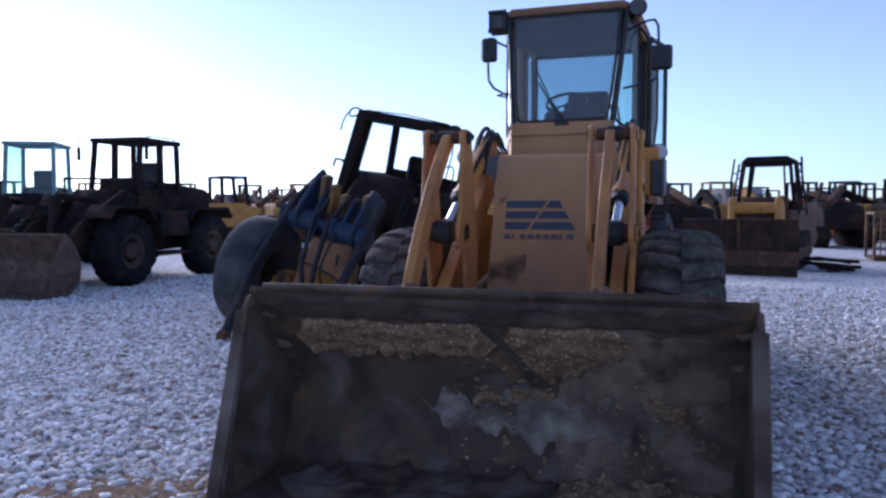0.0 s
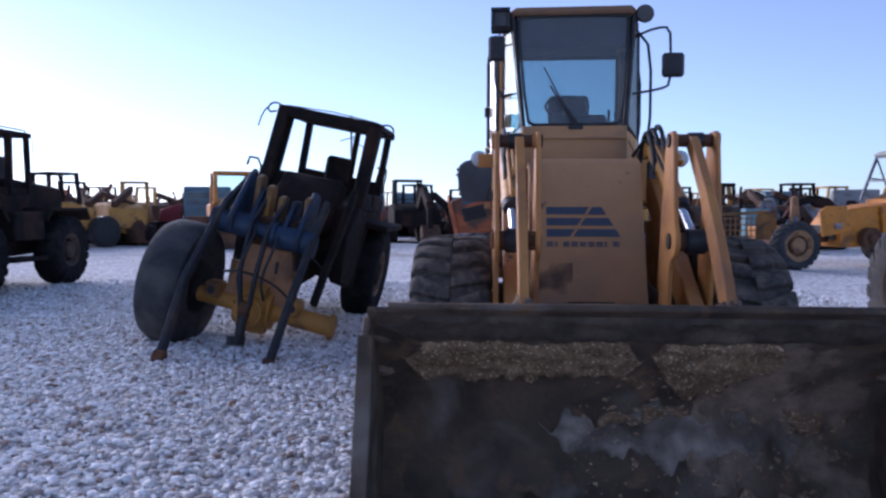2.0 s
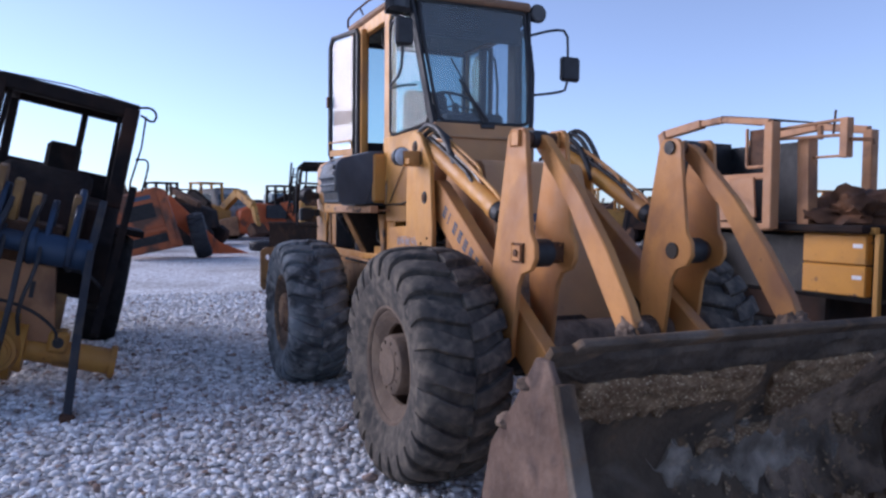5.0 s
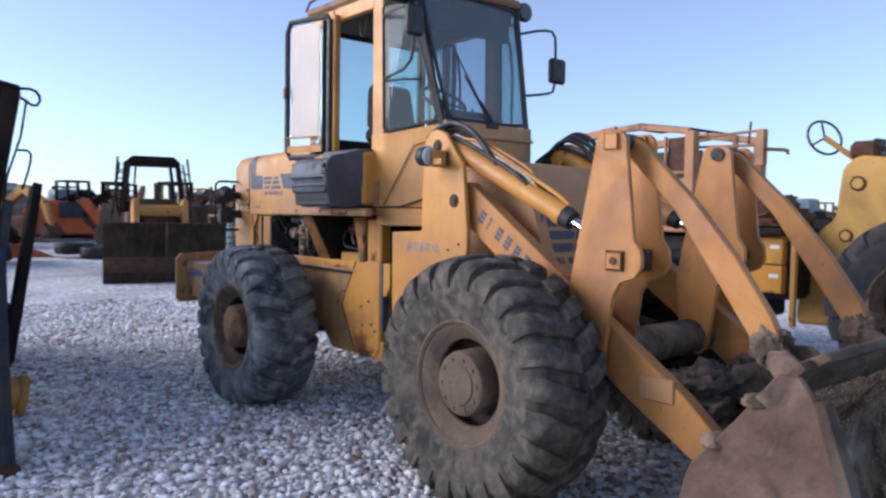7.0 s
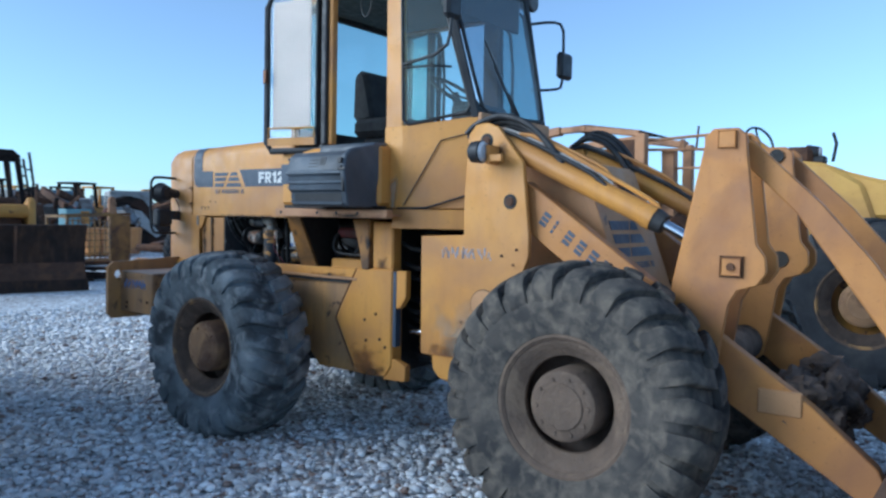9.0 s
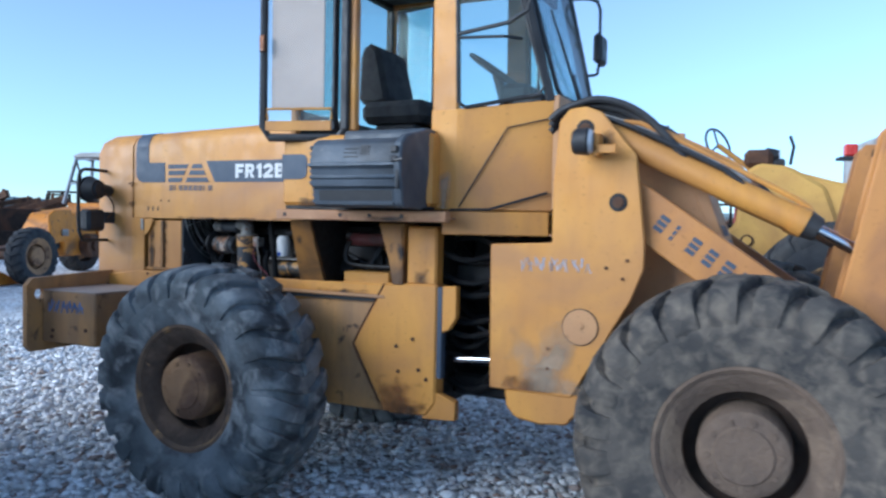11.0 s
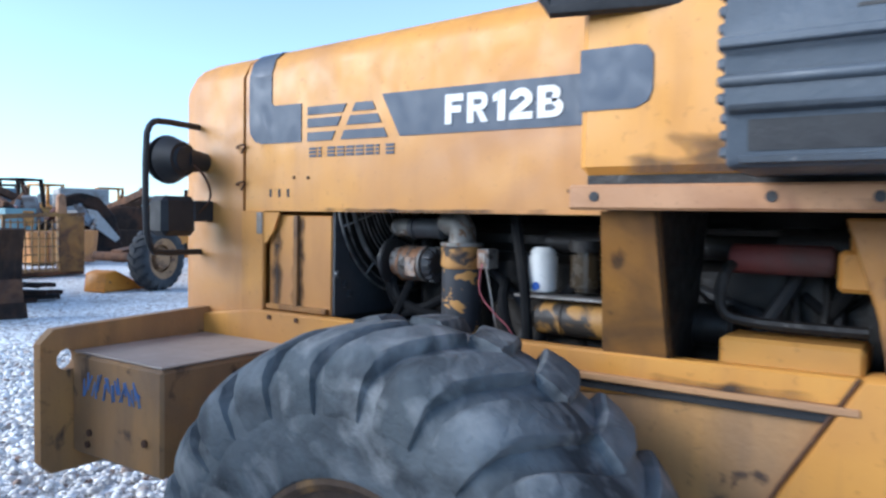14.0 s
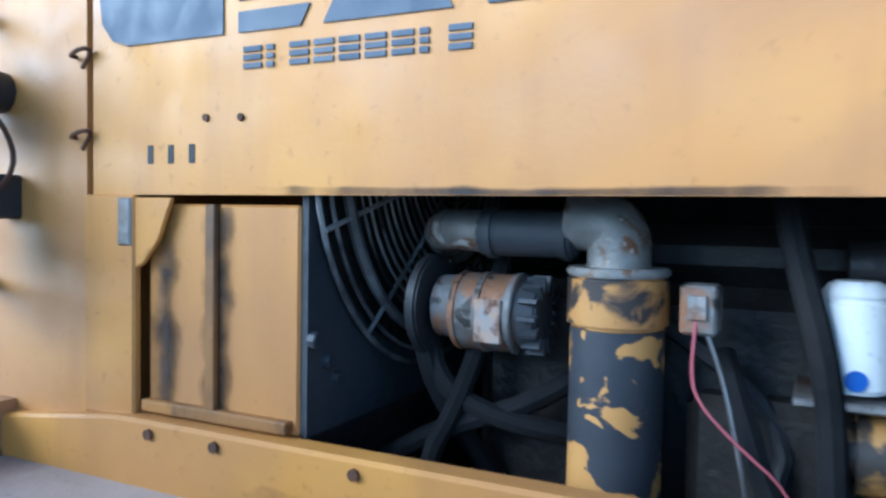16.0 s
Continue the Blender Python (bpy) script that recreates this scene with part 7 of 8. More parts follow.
piece("hose", BLACK, blue, tube=[([(-0.5, -0.1, 0.75), (-0.2, -0.35, 0.85), (0.2, -0.35, 0.80), (0.45, -0.2, 0.62), (0.48, -0.4, 0.55)], 0.015, 6, 2), ([(0.3, -0.2, 1.2), (0.75, -0.1, 1.1), (0.8, 0.0, 0.8)], 0.015, 6, 1)])

# the rust-brown crawler dozer behind
BLADERUST = mat("dark_rusty_blade", (0.03, 0.02, 0.015), (0.02, 0.014, 0.012), 3, (0.06, 0.033, 0.02), 1.6, 0.58, 0.12, 0.85, 0.0, 0.4, spec=0.2, streak=(0.13, 0.065, 0.03), streak_at=0.58)
dozer = thing("bulldozer", (1.65, 22.2, 0), "rusty crawler bulldozer with a wide brown blade and open cab frame", "bulldozer", "", -13)
track(dozer, -0.95, -0.5, 3.1, 0.9, BURNT, 0.0)
track(dozer, 0.5, 0.95, 3.1, 0.9, BURNT, 0.0)
piece("hood", RUSTY, dozer, prism=[([(-1.6, 0.5), (-1.65, 1.5), (-1.4, 1.62), (0.2, 1.7), (0.2, 0.5)], -0.42, 0.42, "x", 0.04)])
piece("body", RUSTY, dozer, prism=[([(0.0, 0.7), (0.0, 1.5), (1.6, 1.5), (1.6, 0.7)], -0.6, 0.6, "x", 0.04)])
for sx in (-1, 1):
    piece("lift_yoke", YELOLD, dozer, prism=[([(-1.95, 1.0), (-1.9, 1.75), (-1.75, 1.85), (-1.2, 1.65), (-1.1, 1.2)], sx * 0.62, sx * 0.48, "x", 0.03)])
    piece("push_arm", RUSTY, dozer, beam=[((sx * 1.05, 0.3, 0.45), (sx * 1.05, -3.2, 0.4), 0.14, 0.22, 0.02)])
piece("yoke_tube", YELOLD, dozer, cyl=[((-0.6, -1.75, 1.55), (0.6, -1.75, 1.55), 0.14, None, 18)])
piece("blade", BLADERUST, dozer, "wide curved rust-brown dozer blade", prism=[(ribbon([(-3.62, 0.03), (-3.45, 0.25), (-3.38, 0.6), (-3.42, 0.95), (-3.55, 1.28)], 0.06), -1.32, 1.22, "x", 0.0), ([(-3.66, 0.0), (-3.56, 0.22), (-3.52, 0.2), (-3.6, 0.0)], -1.33, 1.23, "x", 0.004)])
piece("blade_wear_plate", RUSTY, dozer, "rust-brown lower blade face", prism=[(ribbon([(-3.63, 0.05), (-3.465, 0.25), (-3.40, 0.55)], 0.02), -1.315, 1.215, "x", 0.0)])
piece("blade_seam", RUSTY, dozer, beam=[((-0.05, -3.47, 0.5), (-0.05, -3.60, 1.26), 0.05, 0.03, 0.0)])
for sx in (-1, 1):
    piece("cab_brace", BURNT, dozer, beam=[((sx * 0.50, -0.18, 1.5), (sx * 0.42, -0.04, 2.7), 0.05, 0.06, 0.01, (0, 1, 0))])
    piece("cab_ladder", BURNT, dozer, beam=[((sx * 0.98, 0.25, 1.35), (sx * 0.78, 0.3, 2.78), 0.05, 0.05, 0.01, (0, 1, 0)), ((sx * 0.80, 0.1, 1.4), (sx * 0.66, 0.15, 2.8), 0.06, 0.06, 0.01, (0, 1, 0))])
    for k in range(6):
        f = 0.1 + 0.15 * k
        piece("ladder_rung", BURNT, dozer, beam=[((sx * (0.98 - 0.20 * f), 0.25, 1.35 + 1.43 * f), (sx * (0.80 - 0.14 * f), 0.12, 1.38 + 1.42 * f), 0.03, 0.03, 0.0)])
    for y, d in ((-0.2, 0.15), (1.3, 0.0)):
        piece("cab_post", BURNT, dozer, beam=[((sx * 0.72, y, 1.5), (sx * 0.56, y + d, 2.85), 0.085, 0.10, 0.01, (0, 1, 0))])
piece("cab_roof", BURNT, dozer, prism=[([(-0.66, 2.80), (-0.50, 2.94), (0.50, 2.94), (0.66, 2.80), (0.64, 2.77), (-0.64, 2.77)], -0.15, 1.4, "y", 0.02)])
piece("cab_rail", BURNT, dozer, box=[(-0.72, 0.72, 1.27, 1.33, 1.5, 1.75, 0.01)])
piece("dash", RUSTY, dozer, box=[(-0.55, 0.55, -0.45, 0.0, 1.5, 1.85, 0.06)])
piece("cab_header", BURNT, dozer, box=[(-0.56, 0.56, -0.1, -0.02, 2.66, 2.80, 0.02)])
for sx in (-1, 1):
    piece("side_pipe", BURNT, dozer, tube=[([(sx * 0.86, -0.25, 1.5), (sx * 0.9, -0.2, 2.2), (sx * 0.84, -0.05, 2.9)], 0.03, 6), ([(sx * 0.9, -0.2, 2.0), (sx * 0.72, -0.1, 2.05)], 0.02, 6), ([(sx * 0.88, -0.15, 2.5), (sx * 0.72, -0.1, 2.5)], 0.02, 6)])
pile = thing("scrap_heap", (2.6, 20.5, 0), "low heap of dark scrap beside the dozer", "scrap")
for k in range(7):
    piece("scrap_piece", BURNT, pile, beam=[((random.uniform(-0.6, 0.8), random.uniform(-0.6, 0.6), 0.04 + 0.05 * k), (random.uniform(-0.2, 1.2), random.uniform(-0.6, 0.6), 0.03 + 0.04 * k), 0.2, 0.08, 0.01)])

# yellow loader with a glazed cab, tail half towards the gravel
yl = thing("backhoe_loader", (8.38, 22.43, 0), "amber tractor loader with bent grey cab frame and ochre rims", "tractor loader", "", -75)
for x, y, r, w in ((1.0, -2.98, 0.66, 0.42), (-0.95, 1.3, 0.72, 0.46), (0.95, 1.3, 0.72, 0.46)):
    wheel(yl, (x, y, r - 0.03), -1 if x < 0 else 1, r, w, r * 0.6, 20, 0.03, DARKRUBBER, HUBMUD, HUBMUD, 20, ringmat=HUBMUD)
AMBER = mat("deep_amber_paint", (0.58, 0.215, 0.016), (0.50, 0.185, 0.016), 3, (0.20, 0.085, 0.025), 1.6, 0.60, 0.08, 0.55, bump=0.1, stain2=(0.08, 0.045, 0.025), stain2_scale=7, stain2_at=0.66)
piece("body", AMBER, yl, prism=[([(-1.35, 0.55), (-1.45, 1.15), (-1.1, 1.6), (0.2, 1.78), (1.7, 1.72), (1.8, 0.8), (1.2, 0.6)], -0.60, 0.60, "x", 0.04)])
piece("front_axle", RUSTY, yl, cyl=[((-0.6, -2.98, 0.63), (0.85, -2.98, 0.63), 0.10, None, 14)], beam=[((0.0, -3.0, 0.64), (0.0, -1.2, 0.85), 0.34, 0.26, 0.02)])
piece("upright_plate", AMBER, yl, "upright amber plate behind the wheel", prism=[([(-1.95, 0.85), (-2.05, 1.55), (-1.85, 1.68), (-1.25, 1.70), (-1.1, 1.0)], 0.62, 0.70, "x", 0.02)])
piece("side_panel", AMBER, yl, prism=[([(-0.1, 0.7), (-0.2, 1.7), (1.2, 1.82), (1.3, 1.2), (0.9, 0.6)], 0.60, 0.70, "x", 0.02)])
piece("panel_opening", OIL, yl, prism=[([(0.45, 0.95), (0.42, 1.35), (0.85, 1.38), (0.80, 1.1)], 0.695, 0.706, "x", 0.0)])
piece("name_bars", DECAL, yl, box=[(0.70, 0.706, 0.25, 0.85, 1.50, 1.60, 0.0)])
piece("hub_disc", RUSTY, yl, "bare rusty hub without its wheel", cyl=[((0.58, -0.55, 0.80), (0.85, -0.55, 0.80), 0.30, None, 22, 0.02), ((0.85, -0.55, 0.80), (0.92, -0.55, 0.80), 0.14, None, 16, 0.01)])
piece("side_ram", STEEL, yl, cyl=[((0.78, -0.4, 0.95), (0.80, 0.55, 0.72), 0.06, None, 14, 0.01)])
piece("headlamp", DULLWHITE, yl, box=[(0.60, 0.74, -1.62, -1.40, 1.06, 1.22, 0.01)])
piece("engine_gap", OIL, yl, box=[(-0.5, 0.5, -1.50, -1.30, 0.75, 1.15, 0.02)])
piece("cab_base", AMBER, yl, box=[(-0.66, 0.66, 0.38, 1.42, 1.7, 1.9, 0.03)])
for sx in (-1, 1):
    piece("cab_post", DULLGREY, yl, "weathered grey cab post", beam=[((sx * 0.64, 0.22, 1.86), (sx * 0.56, 0.66, 3.16), 0.07, 0.08, 0.01)])
    piece("cab_post", DULLGREY, yl, "", beam=[((sx * 0.64, 1.36, 1.86), (sx * 0.58, 1.34, 3.12), 0.07, 0.08, 0.01)])
    piece("roof_rail", DULLGREY, yl, beam=[((sx * 0.57, 0.6, 3.17), (sx * 0.58, 1.40, 3.12), 0.07, 0.09, 0.01)])
    piece("cage_bar", RUSTY, yl, beam=[((sx * 0.60, 0.45, 2.5), (sx * 0.60, 1.34, 2.42), 0.04, 0.04, 0.0)])
    piece("cage_bar", RUSTY, yl, beam=[((sx * 0.59, 0.66, 3.1), (sx * 0.62, 1.2, 1.9), 0.035, 0.035, 0.0)])
piece("cab_top", DULLWHITE, yl, "dented pale cab roof", prism=[([(-0.62, 3.17), (-0.40, 3.26), (0.35, 3.28), (0.62, 3.17), (0.60, 3.14), (-0.60, 3.14)], 0.56, 1.42, "y", 0.01)])
piece("screen_bar", DULLGREY, yl, beam=[((-0.60, 0.40, 2.42), (0.60, 0.40, 2.40), 0.04, 0.05, 0.0), ((-0.57, 0.64, 3.1), (0.57, 0.64, 3.1), 0.06, 0.07, 0.0)])
piece("seat", BLACK, yl, box=[(-0.3, 0.3, 0.7, 1.15, 1.9, 2.1, 0.05), (-0.3, 0.3, 1.08, 1.22, 2.1, 2.5, 0.05)])
piece("front_box", AMBER, yl, "amber wedge-shaped steel shoe", prism=[([(-4.0, 0.0), (-3.95, 0.36), (-3.7, 0.42), (-2.9, 0.06), (-2.9, 0.0)], 0.1, 0.62, "x", 0.02)])
cage = thing("wire_cage", (6.0, 25.6, 0), "dented yellow wire cage crate on the gravel", "cage")
piece("side_sheet", OCHRE, cage, box=[(0.1, 0.7, -0.62, -0.58, 0.1, 1.45, 0.01)])
piece("floor_sheet", RUSTY, cage, box=[(-1.2, 0.7, -0.6, 0.6, 0.02, 0.12, 0.01)])
for k in range(9):
    piece("wire", OCHRE, cage, beam=[((-1.2 + 0.16 * k, -0.6, 0.1), (-1.2 + 0.16 * k, -0.6, 1.35), 0.03, 0.03, 0.0)])
for k in range(7):
    piece("wire", OCHRE, cage, beam=[((-1.2, -0.62, 0.15 + 0.19 * k), (0.1, -0.62, 0.15 + 0.19 * k), 0.03, 0.03, 0.0)])
piece("top_frame", OCHRE, cage, beam=[((-1.2, -0.6, 1.4), (0.7, -0.6, 1.5), 0.07, 0.07, 0.0), ((-1.2, 0.6, 1.4), (0.7, 0.6, 1.5), 0.07, 0.07, 0.0), ((-1.2, -0.6, 1.4), (-1.2, 0.6, 1.4), 0.07, 0.07, 0.0)])
for sx, sy in ((-1.2, -0.6), (-1.2, 0.6), (0.7, 0.6)):
    piece("post", OCHRE, cage, beam=[((sx, sy, 0.05), (sx, sy, 1.45), 0.07, 0.07, 0.0)])

# a collapsed machine and a scrap heap behind the cage
fallen = thing("collapsed_digger", pose(10.0, 31.0, 0) @ Matrix.Scale(1.1, 4), "collapsed digger with a dark boom, orange plate and bent grey panels", "scrap machine")
piece("upright_plate", TAN, fallen, "sun-bleached orange plate", prism=[([(-0.72, 0.9), (-0.70, 1.85), (-0.60, 1.93), (-0.48, 1.9), (-0.36, 1.0)], -0.1, 0.05, "y", 0.03)])
piece("boom", BURNT, fallen, prism=[([(-0.42, 1.85), (0.1, 1.98), (0.65, 1.86), (1.15, 1.30), (1.4, 0.6), (1.05, 0.7), (0.6, 1.45), (0.1, 1.62), (-0.4, 1.55)], 0.0, 0.35, "y", 0.04)])
piece("bent_panel", DULLWHITE, fallen, "bent bare grey panel", prism=[([(0.05, 1.5), (0.35, 1.45), (1.1, 0.62), (0.95, 0.5), (0.2, 1.0)], -0.35, -0.30, "y", 0.01)])
piece("bent_panel", DULLGREY, fallen, prism=[([(-0.45, 1.6), (-0.2, 1.65), (0.3, 1.0), (0.1, 0.9)], -0.45, -0.40, "y", 0.01)])
piece("track", BURNT, fallen, prism=[([(-0.9, 0.05), (-1.0, 0.5), (-0.6, 0.85), (1.2, 0.75), (1.5, 0.4), (1.3, 0.0)], 0.1, 0.9, "y", 0.06)])
piece("stay_rod", SCUFFED, fallen, cyl=[((0.2, -0.5, 1.2), (-0.25, -0.6, 0.2), 0.05, None, 8)])
heap = thing("scrap_heap", pose(8.5, 31.2, 0) @ Matrix.Scale(1.2, 4), "tangled heap of dark red and black scrap behind the cage", "scrap")
heap_rnd = random.Random(21)
for k in range(26):
    x, z = heap_rnd.uniform(-0.9, 0.9), heap_rnd.uniform(0.15, 1.5)
    piece("scrap_piece", (BURNT, RUSTY, BURNT, OLDRED, BLACK, DULLGREY)[k % 6], heap, beam=[((x, heap_rnd.uniform(-0.6, 0.6), z * 0.7), (x + heap_rnd.uniform(-0.7, 0.7), heap_rnd.uniform(-0.6, 0.6), z + heap_rnd.uniform(-0.2, 0.4)), heap_rnd.uniform(0.08, 0.4), heap_rnd.uniform(0.06, 0.25), 0.01)])
crate = thing("metal_cabinet", (7.7, 30.4, 0), "blue-grey metal cabinet with a yellow door", "cabinet")
piece("body", TEAL, crate, box=[(-0.45, 0.45, -0.3, 0.3, 0.0, 1.62, 0.02)])
piece("door", YELOLD, crate, box=[(0.05, 0.36, -0.33, -0.30, 1.1, 1.55, 0.01)])
obox = thing("orange_skip", (8.3, 29.2, 0), "faded orange steel skip lying on the gravel", "skip")
piece("shell", YELARM, obox, prism=[([(-1.0, 0.05), (-1.1, 0.95), (1.0, 1.0), (0.9, 0.05)], -0.5, 0.5, "y", 0.03)])
for x in (-0.5, 0.0, 0.5):
    piece("rib", YELARM, obox, box=[(x - 0.04, x + 0.04, -0.54, -0.5, 0.1, 0.95, 0.01)])

# stripped yellow machine beside the loader, its cab a bent frame
strip = thing("stripped_machine", (3.35, 8.0, 0), "stripped yellow earthmover with a bent empty cab frame", "earthmover")
for x, y in ((-0.55, 0.75), (0.95, 0.75)):
    wheel(strip, (x, y, 0.70), -1 if x < 0 else 1, 0.74, 0.5, 0.36, 20, 0.03, DARKRUBBER, HUBMUD, HUBMUD, 20)
piece("chassis", BURNT, strip, box=[(-0.35, 0.75, -1.3, 1.3, 0.45, 0.95, 0.03)])
piece("deck", BURNT, strip, box=[(-0.72, 0.78, -1.95, 0.9, 1.44, 1.52, 0.02)])
piece("engine", OIL, strip, box=[(-0.40, 0.70, -1.9, 0.6, 0.75, 1.44, 0.05)])
for z0, z1 in ((0.83, 1.125), (1.135, 1.43)):
    piece("side_door", YELBRIGHT, strip, "amber yellow side drawer with a white sticker", box=[(-0.60, -0.50, -1.90, -1.18, z0, z1, 0.012)])
    piece("sticker", WHITE, strip, box=[(-0.605, -0.60, -1.86, -1.76, z1 - 0.13, z1 - 0.09, 0.0)])
piece("door_rail", YELOLD, strip, box=[(-0.62, -0.55, -2.0, 0.9, 1.435, 1.50, 0.01)])
piece("door_post", YELOLD, strip, box=[(-0.62, -0.56, -2.05, -1.99, 0.5, 1.44, 0.01)])
PX = -0.80
for a, b, w in (((PX, 0.42, 1.46), (PX, 0.77, 2.61), 0.13), ((PX, 0.78, 2.58), (PX, 0.10, 2.66), 0.10), ((PX, 0.10, 2.66), (PX, -0.23, 2.67), 0.07), ((PX, -0.23, 2.67), (PX, -0.90, 2.58), 0.07), ((PX, 0.58, 2.0), (PX, -0.88, 2.02), 0.07),
                ((PX, -0.93, 1.46), (PX, -0.92, 2.58), 0.12), ((PX, -0.59, 2.12), (PX, -0.58, 2.54), 0.035), ((PX, -0.59, 2.12), (PX, -0.9, 2.12), 0.035), ((PX, 0.45, 1.50), (PX, -0.95, 1.48), 0.07),
                ((0.7, 0.42, 1.5), (0.7, 0.77, 2.61), 0.12), ((0.7, -0.93, 1.5), (0.7, -0.92, 2.58), 0.12), ((0.7, 0.77, 2.60), (0.7, -0.23, 2.68), 0.10), ((0.7, -0.23, 2.68), (0.7, -0.9, 2.58), 0.09), ((PX, 0.76, 2.58), (0.7, 0.76, 2.58), 0.10), ((PX, -0.92, 2.56), (0.7, -0.92, 2.56), 0.09)):
    piece("frame_bar", TAN, strip, "bent faded tan cab bar", beam=[(a, b, w, w, 0.01, (1, 0, 0))])
EX = -0.55
for a, b, w in (((EX - 0.2, -0.95, 2.50), (EX, -1.62, 2.56), 0.03), ((EX - 0.2, -0.95, 2.40), (EX, -1.62, 2.40), 0.03), ((EX, -1.60, 2.57), (EX, -1.60, 2.18), 0.09), ((EX, -1.18, 1.50), (EX, -1.15, 2.42), 0.14), ((EX, -1.15, 2.20), (EX, -1.58, 2.20), 0.025), ((EX, -1.30, 2.38), (EX, -1.30, 2.52), 0.05)):
    piece("guard_bar", TAN, strip, beam=[(a, b, w, w, 0.006, (1, 0, 0))])
piece("roof_sheet", RUSTY, strip, prism=[([(0.1, 2.70), (-0.23, 2.72), (-0.9, 2.62), (-0.9, 2.61), (-0.23, 2.705), (0.1, 2.69)], PX, 0.1, "x", 0.0)])
piece("loose_panel", TAN, strip, "tilted tan sheet panel", prism=[([(-0.21, 1.99), (-0.74, 2.01), (-0.78, 1.58), (-0.22, 1.53)], PX - 0.06, PX - 0.03, "x", 0.006)])
piece("side_panel", DARKGREEN, strip, "dark green lower panel", box=[(PX + 0.02, PX + 0.05, -0.22, 0.46, 1.53, 1.96, 0.006)])
# black sheets added at mid-depth, standing in for the cab's shaded interior
piece("inner_wall", BLACK, strip, "black sheet added for the dark inside of the cab", box=[(0.1, 0.14, -0.48, 0.6, 1.55, 2.45, 0.0)])
piece("inner_wall", BLACK, strip, box=[(PX + 0.06, 0.1, 0.56, 0.60, 1.55, 2.50, 0.0)])
piece("rust_sheet", RUSTY, strip, box=[(PX + 0.02, PX + 0.035, -0.88, -0.60, 2.13, 2.52, 0.0)])
piece("bent_rod", RUSTY, strip, tube=[([(EX, -1.60, 2.36), (EX, -1.82, 2.34), (EX, -1.88, 2.33), (EX, -1.89, 2.29)], 0.02, 6)])
piece("bent_rod", RUSTY, strip, tube=[([(EX, -1.45, 2.40), (EX, -1.47, 2.66)], 0.012, 6)])
bm = bmesh.new()
lump(bm, (-0.1, -1.35, 1.62), (0.42, 0.48, 0.26), 7.7, 0.4)
part("heaped_dirt", bm, RUSTY, strip, "brown dirt heaped on the deck", None, 60)

# yellow machine with an upright steering wheel and a thick arm
FADEDYEL = mat("sun_faded_yellow_paint", (0.64, 0.37, 0.085), (0.56, 0.31, 0.075), 3, (0.36, 0.19, 0.06), 1.4, 0.60, 0.1, 0.55, bump=0.08, stain2=(0.10, 0.055, 0.03), stain2_scale=9, stain2_at=0.70)
arm = thing("compactor", (3.75, 5.3, 0), "yellow open-seat earthmover with an upright steering wheel", "earthmover")
wheel(arm, (-0.75, -0.45, 0.82), -1, 0.86, 0.56, 0.42, 20, 0.03, DARKRUBBER, YELOLD, HUBMUD, 20)
wheel(arm, (0.95, -0.45, 0.82), 1, 0.86, 0.56, 0.42, 20, 0.03, DARKRUBBER, YELOLD, HUBMUD, 20)
piece("pedestal", FADEDYEL, arm, prism=[([(0.95, 0.45), (0.95, 1.35), (0.58, 1.62), (0.52, 2.18), (0.36, 2.30), (0.05, 2.26), (-0.3, 2.05), (-0.5, 1.5), (-0.4, 0.5)], -0.35, 0.45, "x", 0.04)])
piece("pedestal_hole", BLACK, arm, cyl=[((-0.352, -0.15, 1.35), (-0.36, -0.15, 1.35), 0.2, None, 20)])
for yy, zz, rr in ((0.45, 1.45, 0.07), (0.35, 2.0, 0.08)):
    piece("pedestal_port", RUSTY, arm, cyl=[((-0.35, yy, zz), (-0.365, yy, zz), rr, None, 12)])
    piece("port_cap", FADEDYEL, arm, cyl=[((-0.364, yy, zz), (-0.372, yy, zz), rr * 0.7, None, 12)])
piece("headlamp", LAMPGLASS, arm, "round headlamp glass", cyl=[((-0.1, 0.165, 2.40), (-0.1, 0.15, 2.40), 0.062, 0.055, 18)])
piece("arm", FADEDYEL, arm, prism=[([(0.30, 2.30), (-0.4, 2.10), (-0.9, 1.99), (-1.6, 1.84), (-3.0, 1.38), (-3.0, 1.1), (-2.2, 1.28), (-1.9, 1.42), (-1.6, 1.42), (-1.3, 1.54), (-0.9, 1.56), (-0.6, 1.68), (-0.3, 1.66), (0.3, 1.9)], -0.30, 0.30, "x", 0.04)])
piece("arm_ram", YELOLD, arm, cyl=[((-0.36, 0.1, 1.2), (-0.36, -2.0, 1.3), 0.08, None, 16)])
bm = bmesh.new()
c0 = Vector((-0.15, 0.80, 2.52))
ax_u = Vector((0.85, -0.52, 0.0))
ax_v = Vector((0.18, 0.29, 0.94))
tube(bm, [c0 + ax_u * 0.2 * math.cos(a * math.pi / 12) + ax_v * 0.2 * math.sin(a * math.pi / 12) for a in range(25)], 0.014, 8)
for a in (90, 210, 330):
    tube(bm, [c0, c0 + ax_u * 0.2 * math.cos(radians(a)) + ax_v * 0.2 * math.sin(radians(a))], 0.011, 6)
part("steering_wheel", bm, BLACK, arm, "thin black steering wheel")
piece("steering_column", YELOLD, arm, cyl=[((-0.15, 0.80, 2.52), (-0.12, 0.45, 2.25), 0.03, None, 12)])
piece("seat_box", RUSTY, arm, "worn brown control box", box=[(-0.22, 0.12, 0.22, 0.52, 2.26, 2.46, 0.05)])
